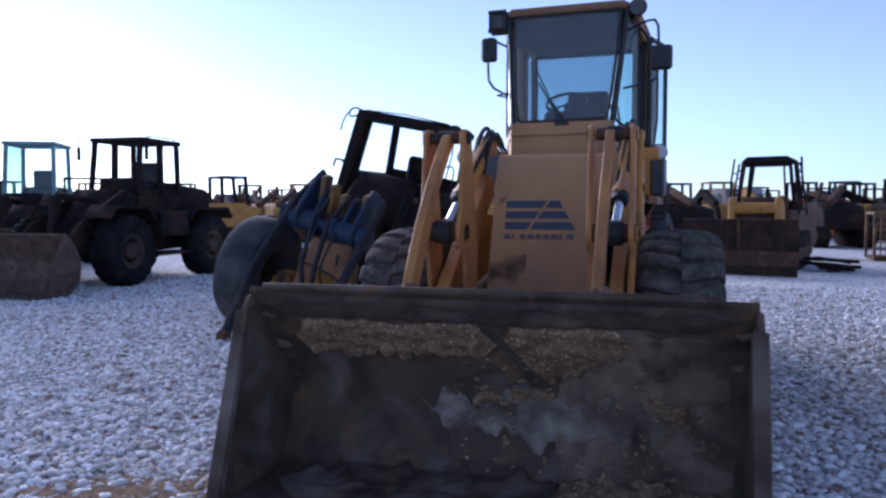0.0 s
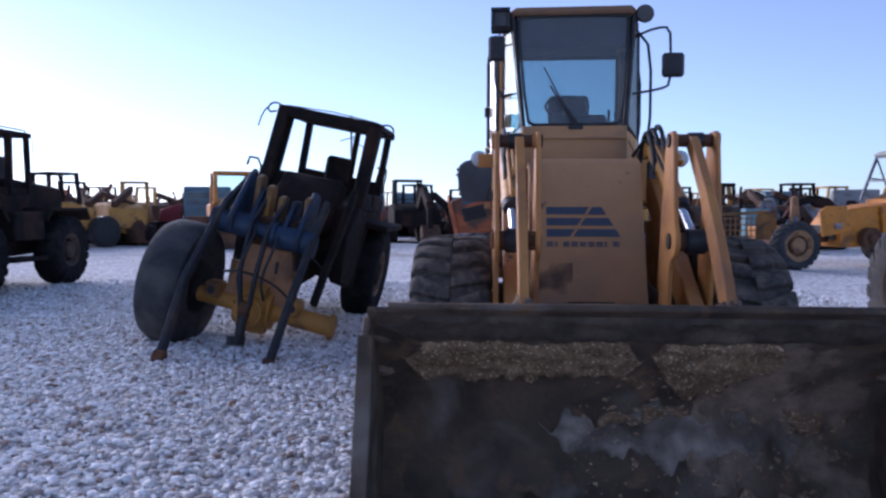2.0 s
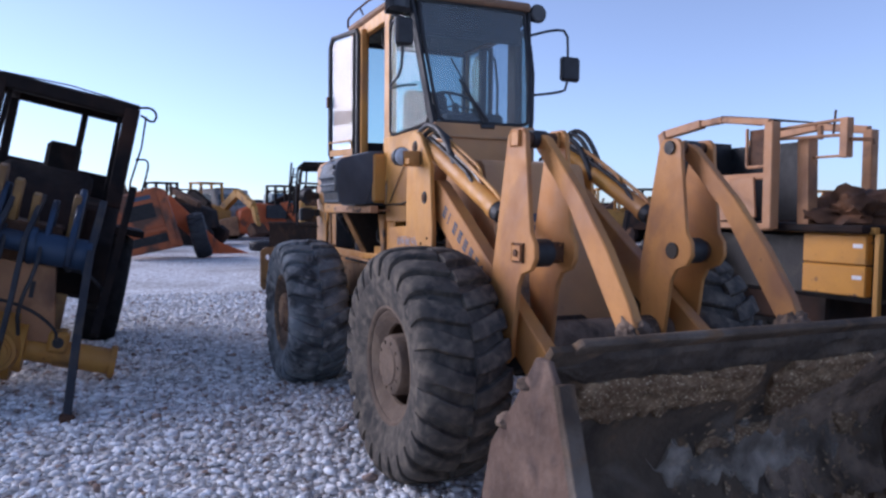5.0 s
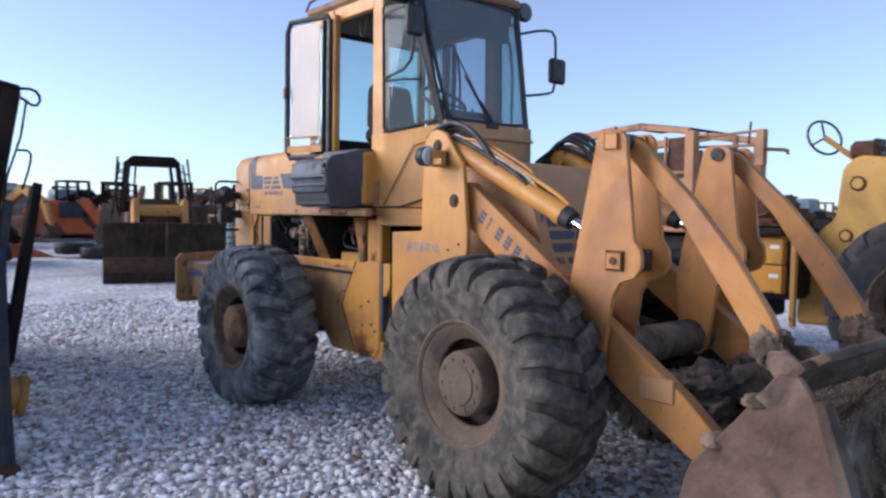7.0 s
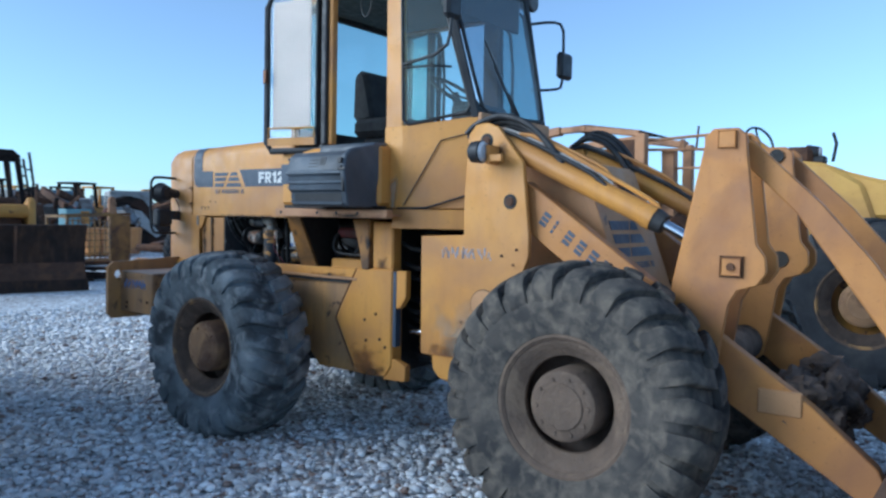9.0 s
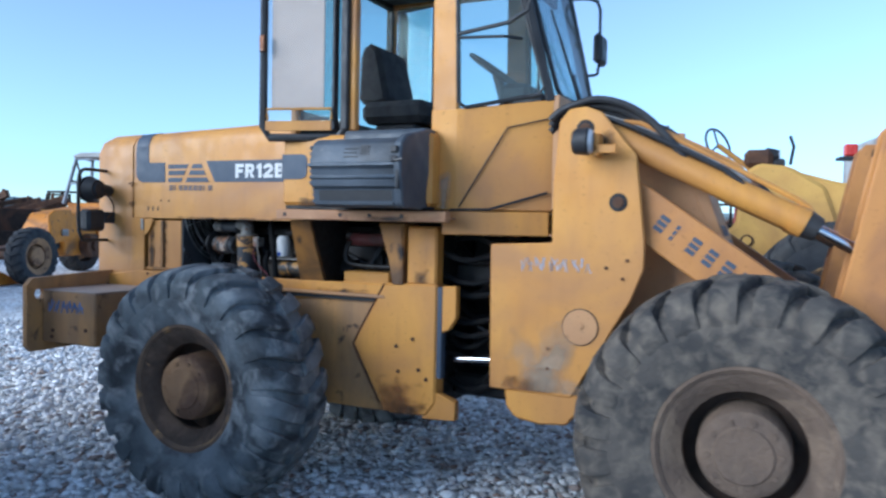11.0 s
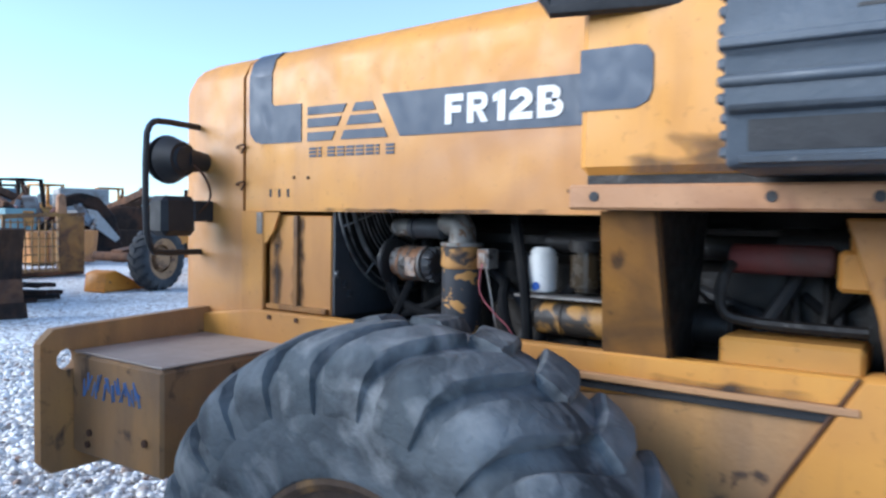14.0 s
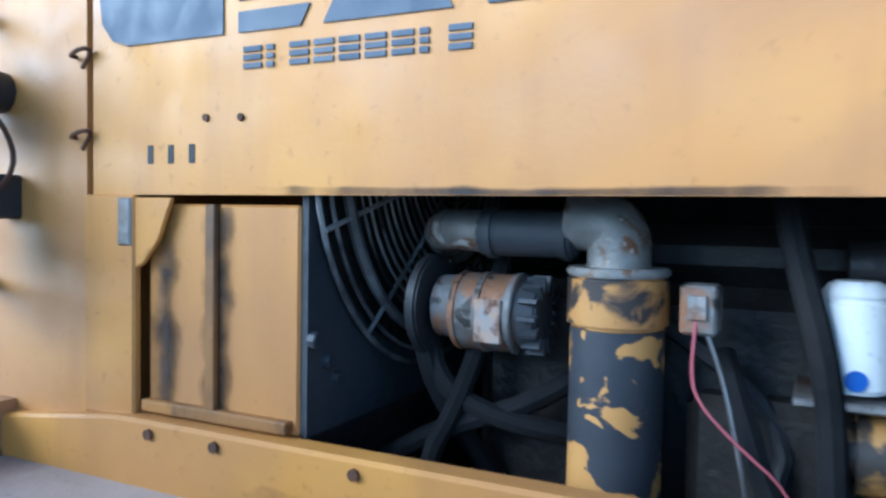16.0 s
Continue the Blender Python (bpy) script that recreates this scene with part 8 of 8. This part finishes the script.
piece("lamp", BLACK, arm, cyl=[((-0.1, 0.30, 2.40), (-0.1, 0.16, 2.40), 0.09, 0.06, 16, 0.01)], box=[(-0.16, 0.0, 0.1, 0.4, 2.27, 2.36, 0.02)])
piece("arm_cap", YELOLD, arm, box=[(-0.05, 0.1, -0.95, -0.75, 2.0, 2.07, 0.01)])
piece("lever", BLACK, arm, tube=[([(0.0, 0.05, 2.3), (0.0, 0.02, 2.5), (0.02, 0.06, 2.62)], 0.018, 6)])
piece("low_body", YELOLD, arm, box=[(0.0, 0.6, 0.5, 1.0, 0.5, 1.3, 0.04)])

# tipped orange machine and other orange, yellow wrecks in the middle distance
tip = thing("tipped_grille_housing", pose(-2.72, 25.6, 0.10, 0, -14, -8), "tipped orange machine nose with open grille", "scrap machine")
OLDORANGE = mat("burnt_orange_paint", (0.42, 0.115, 0.035), (0.34, 0.095, 0.035), 3, (0.10, 0.05, 0.03), 1.4, 0.56, 0.09, 0.65, bump=0.12)
piece("shell", OLDORANGE, tip, prism=[([(-0.85, 0.15), (0.95, 0.1), (0.85, 1.9), (0.6, 2.05), (-0.65, 2.0), (-0.8, 1.85)], 0.12, 0.5, "y", 0.05)])
piece("hood", OLDORANGE, tip, prism=[([(0.5, 0.35), (0.5, 1.85), (2.4, 1.6), (2.5, 0.5)], -0.7, 0.75, "x", 0.08)])
piece("grille", OIL, tip, box=[(-0.38, 0.42, 0.10, 0.14, 1.15, 1.6, 0.0)])
piece("grille_slot", OIL, tip, box=[(-0.55, 0.6, 0.10, 0.14, 0.35, 0.62, 0.0)])
for q in ((-0.78, -0.64, 0.0, 0.16, 0.3, 1.9, 0.02), (0.62, 0.8, 0.0, 0.16, 0.2, 1.9, 0.02), (-0.7, 0.7, 0.02, 0.16, 0.68, 0.82, 0.02)):
    piece("frame_bar", OLDORANGE, tip, box=[q])
piece("name_bar", DECAL, tip, box=[(-0.3, 0.4, 0.105, 0.13, 1.72, 1.85, 0.0)])
wheel(tip, (1.45, 1.2, 0.28), 1, 0.75, 0.5, 0.33, 20, 0.03, BLACK, BURNT, BURNT)
oarm = thing("orange_boom", (-1.2, 27.0, 0), "orange-red loader boom lying behind", "scrap machine")
piece("boom", ORANGE, oarm, prism=[([(-1.5, 1.9), (-0.9, 2.0), (0.6, 0.5), (1.6, 0.1), (0.4, 0.1), (-0.9, 1.2)], -0.15, 0.15, "y", 0.03)])
obody = thing("orange_machine", (3.6, 41, 0), "orange scrap machine body, far off", "scrap machine")
piece("body", ORANGE, obody, prism=[([(-1.6, 0.3), (-1.5, 1.5), (-0.6, 1.9), (0.4, 1.8), (0.9, 0.9), (1.5, 0.3)], -0.7, 0.7, "y", 0.08)])
piece("boom", ORANGE, obody, prism=[([(0.5, 1.9), (1.0, 2.0), (1.9, 0.9), (2.9, 0.4), (2.3, 0.3), (1.3, 0.8)], -1.0, -0.8, "y", 0.03)])
piece("counterweight", TAN, obody, prism=[([(-2.6, 0.2), (-2.4, 1.0), (-1.6, 1.2), (-1.5, 0.2)], -0.8, 0.6, "y", 0.06)])
piece("opening", BLACK, obody, box=[(-0.2, 0.8, -0.95, -0.8, 1.1, 1.8, 0.0)])
for k, (x, y) in enumerate(((1.2, 28.2), (2.4, 28.7), (1.75, 27.4))):
    old = thing("tyre_stack", (x, y, 0), "old black tyre lying on gravel", "tyre", "loose tyres")
    t = new("tyre", tyre_mesh(0.6, 0.35, 0.3, 20, 0.02, 2).copy())
    t.data.materials.clear()
    t.data.materials.append(BLACK)
    t.parent = old
    t.matrix_basis = pose(0, 0, 0.19 + (0.0 if k else 0.1), 0, 90, 0)

ydz = thing("bulldozer", (-13.5, 31.0, 0), "yellow crawler dozer with a dark blade", "bulldozer", "", 28)
track(ydz, -1.05, -0.55, 3.2, 0.95, BURNT)
track(ydz, 0.55, 1.05, 3.2, 0.95, BURNT)
piece("hood", AMBER, ydz, prism=[([(-1.7, 0.6), (-1.75, 1.6), (-1.5, 1.75), (0.2, 1.9), (0.2, 0.6)], -0.5, 0.5, "x", 0.05)])
piece("body", AMBER, ydz, box=[(-0.95, 0.95, 0.0, 1.7, 0.95, 1.75, 0.06)])
cab_frame(ydz, 0.75, -0.1, 1.4, 1.75, 3.0, AMBER, 0.16, 0.2, 0.14)
panes(ydz, 0.72, -0.1, 1.4, 1.75, 3.0, 0.2)
piece("blade", RUSTY, ydz, prism=[(ribbon([(-3.0, 0.03), (-2.82, 0.3), (-2.78, 0.7), (-2.95, 1.25)], 0.07), -2.1, 2.1, "x", 0.0)])
for sx in (-1, 1):
    piece("push_arm", RUSTY, ydz, beam=[((sx * 1.2, 0.2, 0.5), (sx * 1.2, -2.8, 0.45), 0.16, 0.24, 0.02)])

# ---- rows of scrap machines out to the far edge of the yard ----
def far_machine(kind, paint, cab_paint):
    label = {"loader": "distant scrap wheel loader", "digger": "distant scrap excavator with folded boom", "truck": "distant scrap truck with a boxy cab", "hulk": "distant stripped machine hulk"}[kind]
    ob = thing({"loader": "wheel_loader", "digger": "excavator", "truck": "truck", "hulk": "machine_hulk"}[kind], (0, -900, 0), label + ", weathered paint", {"digger": "excavator", "truck": "truck"}.get(kind, "scrap machine"), "far scrap rows")
    if kind in ("loader", "truck"):
        for sx in (-1, 1):
            for y in (-1.5, 1.4):
                piece("wheel", BLACK, ob, cyl=[((sx * 0.75, y, 0.62), (sx * 1.15, y, 0.62), 0.64, None, 18, 0.06)])
    else:
        for sx in (-1, 1):
            piece("track", BURNT, ob, prism=[([(-1.7, 0.3), (-1.4, 0.0), (1.4, 0.0), (1.7, 0.3), (1.7, 0.6), (1.4, 0.85), (-1.4, 0.85), (-1.7, 0.6)], sx * 0.6, sx * 1.1, "x", 0.03)])
    if kind == "truck":
        piece("chassis", BURNT, ob, box=[(-0.5, 0.5, -2.4, 3.6, 0.6, 0.9, 0.03)])
        piece("cab", cab_paint, ob, prism=[([(-2.4, 0.7), (-2.5, 1.6), (-2.2, 2.6), (-0.7, 2.65), (-0.7, 0.7)], -1.1, 1.1, "x", 0.06)])
        piece("cab_window", GLASSTINT, ob, box=[(-1.0, 1.0, -2.46, -2.36, 1.65, 2.35, 0.0), (-1.11, -1.09, -1.9, -1.0, 1.65, 2.35, 0.0), (1.09, 1.11, -1.9, -1.0, 1.65, 2.35, 0.0)])
        piece("load_body", paint, ob, box=[(-1.15, 1.15, -0.5, 3.6, 0.95, 1.25, 0.04), (-1.15, -1.08, -0.5, 3.6, 1.2, 1.6, 0.02), (1.08, 1.15, -0.5, 3.6, 1.2, 1.6, 0.02), (-1.15, 1.15, -0.5, -0.42, 1.2, 2.0, 0.02)])
        piece("load", BURNT, ob, beam=[((-0.6, 0.2, 1.3), (0.5, 2.4, 1.9), 0.4, 0.3, 0.03), ((0.5, 0.5, 1.35), (-0.4, 3.2, 1.6), 0.5, 0.35, 0.03)])
    else:
        piece("body", paint, ob, prism=[([(-1.4, 0.7), (-1.3, 1.5), (-0.3, 1.8), (1.8, 1.75), (2.0, 0.8)], -0.75, 0.75, "x", 0.06)])
        if kind != "hulk":
            cab_frame(ob, 0.62, -0.7, 0.5, 1.6, 2.85, cab_paint, 0.12, 0.12, 0.1)
        if kind == "digger":
            piece("boom", paint, ob, beam=[((0.5, -0.8, 1.5), (0.5, -2.4, 2.4), 0.3, 0.45, 0.04), ((0.5, -2.4, 2.4), (0.5, -3.9, 1.7), 0.28, 0.4, 0.04), ((0.5, -3.9, 1.7), (0.5, -4.3, 0.7), 0.22, 0.3, 0.03)])
            piece("bucket", RUSTY, ob, prism=[([(-4.8, 0.4), (-4.2, 0.9), (-3.9, 0.6), (-4.1, 0.15)], 0.1, 0.9, "x", 0.03)])
        elif kind == "loader":
            piece("boom", paint, ob, beam=[((0.45, -0.6, 1.5), (0.45, -2.8, 0.6), 0.12, 0.3, 0.02), ((-0.45, -0.6, 1.5), (-0.45, -2.8, 0.6), 0.12, 0.3, 0.02)])
            piece("bucket", RUSTY, ob, prism=[([(-3.7, 0.05), (-2.8, 0.1), (-2.7, 0.7), (-3.0, 1.1)], -1.2, 1.2, "x", 0.03)])
        else:
            piece("scrap_top", RUSTY, ob, beam=[((-0.5, -1.0, 1.7), (0.6, 0.8, 2.4), 0.2, 0.3, 0.02), ((0.4, -0.5, 1.7), (-0.5, 1.2, 2.2), 0.25, 0.2, 0.02), ((-0.6, 0.2, 1.6), (-0.3, 0.4, 2.6), 0.12, 0.12, 0.02)])
    return ob


PALEBLUE = mat("pale_blue_paint", (0.13, 0.20, 0.23), (0.10, 0.15, 0.18), 3, (0.1, 0.1, 0.1), 1.5, 0.62, rough=0.5)
REDPAINT = mat("dull_red_paint", (0.32, 0.05, 0.05), (0.25, 0.04, 0.04), 3, (0.1, 0.05, 0.04), 1.5, 0.62, rough=0.6)
protos = [far_machine("loader", YELOLD, BURNT), far_machine("loader", YELBRIGHT, YELBRIGHT), far_machine("digger", YELOLD, YELOLD), far_machine("digger", ORANGE, BURNT), far_machine("truck", BURNT, PALEBLUE), far_machine("truck", DULLWHITE, DULLWHITE),
          far_machine("hulk", RUSTY, RUSTY), far_machine("hulk", BURNT, BURNT), far_machine("hulk", YELOLD, YELOLD), far_machine("truck", RUSTY, PALEBLUE), far_machine("hulk", REDPAINT, RUSTY), far_machine("digger", BURNT, BURNT)]
rnd = random.Random(7)
FIRST = [(-18.5, 31, 8, 40), (-21.5, 33, 6, 70), (-17.2, 37, 4, 24), (-13, 40, 7, 10), (-24, 28, 2, 60), (-9.5, 33, 0, 200), (-6.8, 36, 11, 15), (-3.5, 38, 7, 160), (-1, 36, 7, 60), (1.0, 45, 5, 30), (-11.5, 47, 4, 25),
         (-19.6, 28.0, 0, 150), (-20.8, 33.0, 8, 40), (18.5, 46.5, 8, 120), (9.0, 35, 7, 30), (14.1, 48.0, 5, 200), (13.0, 46.0, 4, 10), (15, 36, 7, 220), (9.0, 41, 11, 10), (9.8, 44, 1, 80), (13, 41, 0, 100), (16.2, 47.0, 10, 50), (5.0, 34, 7, 10)]
used = set()
spots = [(x, y, k, a) for x, y, k, a in FIRST]
for ring_r, count in ((42, 40), (50, 52), (60, 56), (74, 50)):
    for i in range(count):
        az = radians(62 - 150 * (i + rnd.uniform(0.1, 0.9)) / count)
        r = ring_r * rnd.uniform(0.93, 1.08)
        spots.append((-1 - r * math.sin(az), 2 + r * math.cos(az), rnd.choice((0, 1, 2, 3, 4, 5, 6, 6, 7, 7, 7, 8, 9, 10, 11, 11)), rnd.uniform(0, 360)))
for x, y, k, a in spots:
    src = protos[k]
    m = pose(x, y, 0, 0, 0, a)
    if k not in used:
        used.add(k)
        src.matrix_basis = m
    else:
        copy_thing(src, m)

# truck cab with a red lamp beyond the yellow arm
tk = thing("truck", (9.0, 3.2, 0), "white truck with a red lamp on a bracket", "truck", "", 10)
piece("cab", DULLWHITE, tk, prism=[([(-1.0, 0.7), (-1.1, 1.8), (-0.8, 3.0), (1.2, 3.05), (1.2, 0.7)], -1.1, 1.1, "x", 0.06)])
piece("cab_window", GLASSTINT, tk, box=[(-1.115, -1.095, -0.6, 0.7, 2.0, 2.75, 0.0)])
piece("window_frame", BLACK, tk, box=[(-1.12, -1.09, -0.7, 0.8, 2.78, 2.9, 0.0), (-1.12, -1.09, -0.7, -0.62, 1.9, 2.8, 0.0)])
piece("red_lamp", REDLAMP, tk, box=[(-1.2, -1.05, 1.5, 1.68, 2.72, 2.9, 0.02)])
piece("lamp_bracket", BLACK, tk, box=[(-1.2, -0.9, 1.2, 1.75, 2.66, 2.71, 0.01)])
piece("chassis", BURNT, tk, box=[(-0.5, 0.5, -1.2, 5.0, 0.55, 0.85, 0.02)])
piece("rail", REDPAINT, tk, tube=[([(-1.0, 1.3, 1.9), (-1.0, 3.2, 1.9), (-1.0, 3.2, 1.0)], 0.03, 6), ([(-1.0, 1.3, 1.9), (-1.0, 1.3, 0.9)], 0.03, 6)])
for sx in (-1, 1):
    for y in (-0.3, 3.6):
        piece("wheel", BLACK, tk, cyl=[((sx * 0.7, y, 0.5), (sx * 1.1, y, 0.5), 0.52, None, 20, 0.05)])

# power pole on the skyline and a low dark ridge
pole = thing("power_pole", (-23.5, 100, 0), "grey lattice power pole on the skyline", "power pole")
piece("mast", STEEL, pole, beam=[((0, 0, 0), (0, 0, 14), 0.28, 0.28, 0.02)])
for z, w in ((12.8, 1.2), (10.6, 1.6)):
    piece("cross_arm", STEEL, pole, beam=[((-w, 0, z), (w * 0.4, 0, z + 0.6), 0.14, 0.14, 0.02), ((w, 0, z - 0.9), (0, 0, z + 0.4), 0.14, 0.14, 0.02)])
HILL = mat("far_scrub", (0.035, 0.036, 0.034), (0.05, 0.045, 0.04), 0.3, rough=1.0, bump=0.3, bump_scale=1.0)
bm = bmesh.new()
prev = None
for i in range(121):
    az = radians(85 - 190 * i / 120)
    r = 150
    h = 2.2 + 1.6 * noise.noise((i * 0.12, 3.3, 0)) + 1.1 * noise.noise((i * 0.6, 1.3, 0)) + 0.6 * random.random()
    cur = [bm.verts.new((-r * math.sin(az) * k, r * math.cos(az) * k, z)) for k, z in ((0.97, -0.1), (1.0, max(0.8, h)), (1.06, -0.1))]
    if prev:
        for a in range(2):
            bm.faces.new((prev[a], prev[a + 1], cur[a + 1], cur[a]))
    prev = cur
ridge = part("backdrop_ridge", bm, HILL, None)
tagged(ridge, "low dark scrubby ridge along the horizon", "hill", kind="structure")

# trodden soil with dry straw by the bucket
bm = bmesh.new()
vs, g = [], 40
for i in range(g):
    a = 2 * math.pi * i / g
    r = 0.75 + 0.35 * noise.noise((math.cos(a) * 1.6, math.sin(a) * 1.6, 2)) + 0.15 * noise.noise((math.cos(a) * 5, math.sin(a) * 5, 2))
    vs.append(bm.verts.new((r * 0.85 * math.cos(a), r * 0.42 * math.sin(a), 0.006)))
mid = bm.verts.new((0, 0, 0.025))
for i in range(g):
    bm.faces.new((mid, vs[i], vs[(i + 1) % g]))
patch = part("soil_patch", bm, SOIL, None)
patch.matrix_basis = pose(-2.95, 3.15, 0, 0, 0, 38)
tagged(patch, "brown soil patch with straw on the gravel", "soil", kind="structure")
bm = bmesh.new()
rs = random.Random(4)
for k in range(260):
    x, y0 = rs.gauss(0, 0.32), rs.gauss(0, 0.18)
    a, ln = rs.uniform(0, 6.28), rs.uniform(0.04, 0.12)
    p = Vector((x, y0, 0.012))
    tip = p + Vector((math.cos(a) * ln, math.sin(a) * ln, rs.uniform(0.005, 0.06)))
    w = Vector((-math.sin(a), math.cos(a), 0)) * 0.0025
    bm.faces.new([bm.verts.new(q) for q in (p - w, p + w, tip)])
straw = part("straw", bm, mat("dry_straw", (0.36, 0.27, 0.14), (0.28, 0.2, 0.1), 5, rough=0.8, bump=0.0), None)
straw.matrix_basis = pose(-2.95, 3.15, 0, 0, 0, 38)
tagged(straw, "scattered dry straw blades", "straw", kind="stuff")

# ---- loose gravel near the path: real stones ----
def gravel(count, seed):
    g = np.random.default_rng(seed)
    f = (1 + 5 ** 0.5) / 2
    ico = np.array([(-1, f, 0), (1, f, 0), (-1, -f, 0), (1, -f, 0), (0, -1, f), (0, 1, f), (0, -1, -f), (0, 1, -f), (f, 0, -1), (f, 0, 1), (-f, 0, -1), (-f, 0, 1)]) / 1.902
    tri = np.array([(0, 11, 5), (0, 5, 1), (0, 1, 7), (0, 7, 10), (0, 10, 11), (1, 5, 9), (5, 11, 4), (11, 10, 2), (10, 7, 6), (7, 1, 8), (3, 9, 4), (3, 4, 2), (3, 2, 6), (3, 6, 8), (3, 8, 9), (4, 9, 5), (2, 4, 11), (6, 2, 10), (8, 6, 7), (9, 8, 1)])
    way = np.array([(0.3, -0.6), (-1.2, 0.2), (-3.0, 1.2), (-4.7, 2.2), (-5.4, 3.6), (-5.4, 5.3), (-4.2, 6.7), (-2.9, 7.9)])
    xy = np.column_stack((g.uniform(-13.0, 4.0, count), g.uniform(1.8, 16.0, count)))
    d = np.full(count, 99.0)
    for a, b in zip(way, way[1:]):
        t = np.clip(((xy - a) @ (b - a)) / ((b - a) @ (b - a)), 0, 1)
        d = np.minimum(d, np.linalg.norm(xy - (a + t[:, None] * (b - a)), axis=1))
    keep = (g.random(count) < np.clip(1.2 - (d - 3.5) / 6.5, 0.0, 1.0)) & ~((xy[:, 0] > -2.45) & (xy[:, 0] < 0.35) & (xy[:, 1] > 3.1) & (xy[:, 1] < 4.15))
    xy = xy[keep]
    k = len(xy)
    size = g.gamma(6.0, 0.0036, k).clip(0.009, 0.045)
    scale = np.column_stack((size * g.uniform(0.9, 1.4, k), size * g.uniform(0.7, 1.0, k), size * g.uniform(0.35, 0.62, k)))
    v = ico[None] * g.uniform(0.78, 1.18, (k, 12, 1)) * scale[:, None]
    a, b = g.uniform(0, 2 * np.pi, k), g.normal(0, 0.35, k)
    ca, sa, cb, sb = np.cos(a), np.sin(a), np.cos(b), np.sin(b)
    x, y, z = v[..., 0], v[..., 1], v[..., 2]
    y, z = y * cb[:, None] - z * sb[:, None], y * sb[:, None] + z * cb[:, None]
    x, y = x * ca[:, None] - y * sa[:, None], x * sa[:, None] + y * ca[:, None]
    v = np.stack((x + xy[:, None, 0], y + xy[:, None, 1], z + (scale[:, 2] * 0.35 + g.uniform(-0.006, 0.01, k))[:, None]), -1).reshape(-1, 3)
    faces = (tri[None] + 12 * np.arange(k)[:, None, None]).reshape(-1)
    me = bpy.data.meshes.new("gravel")
    me.vertices.add(len(v))
    me.vertices.foreach_set("co", v.astype(np.float32).ravel())
    me.loops.add(len(faces))
    me.loops.foreach_set("vertex_index", faces.astype(np.int32))
    me.polygons.add(len(faces) // 3)
    me.polygons.foreach_set("loop_start", np.arange(0, len(faces), 3, dtype=np.int32))
    me.update(calc_edges=True)
    me.materials.append(STONE)
    return tagged(new("gravel", me), "loose angular white and grey gravel stones", "gravel", kind="stuff")


gravel(165000, 5)
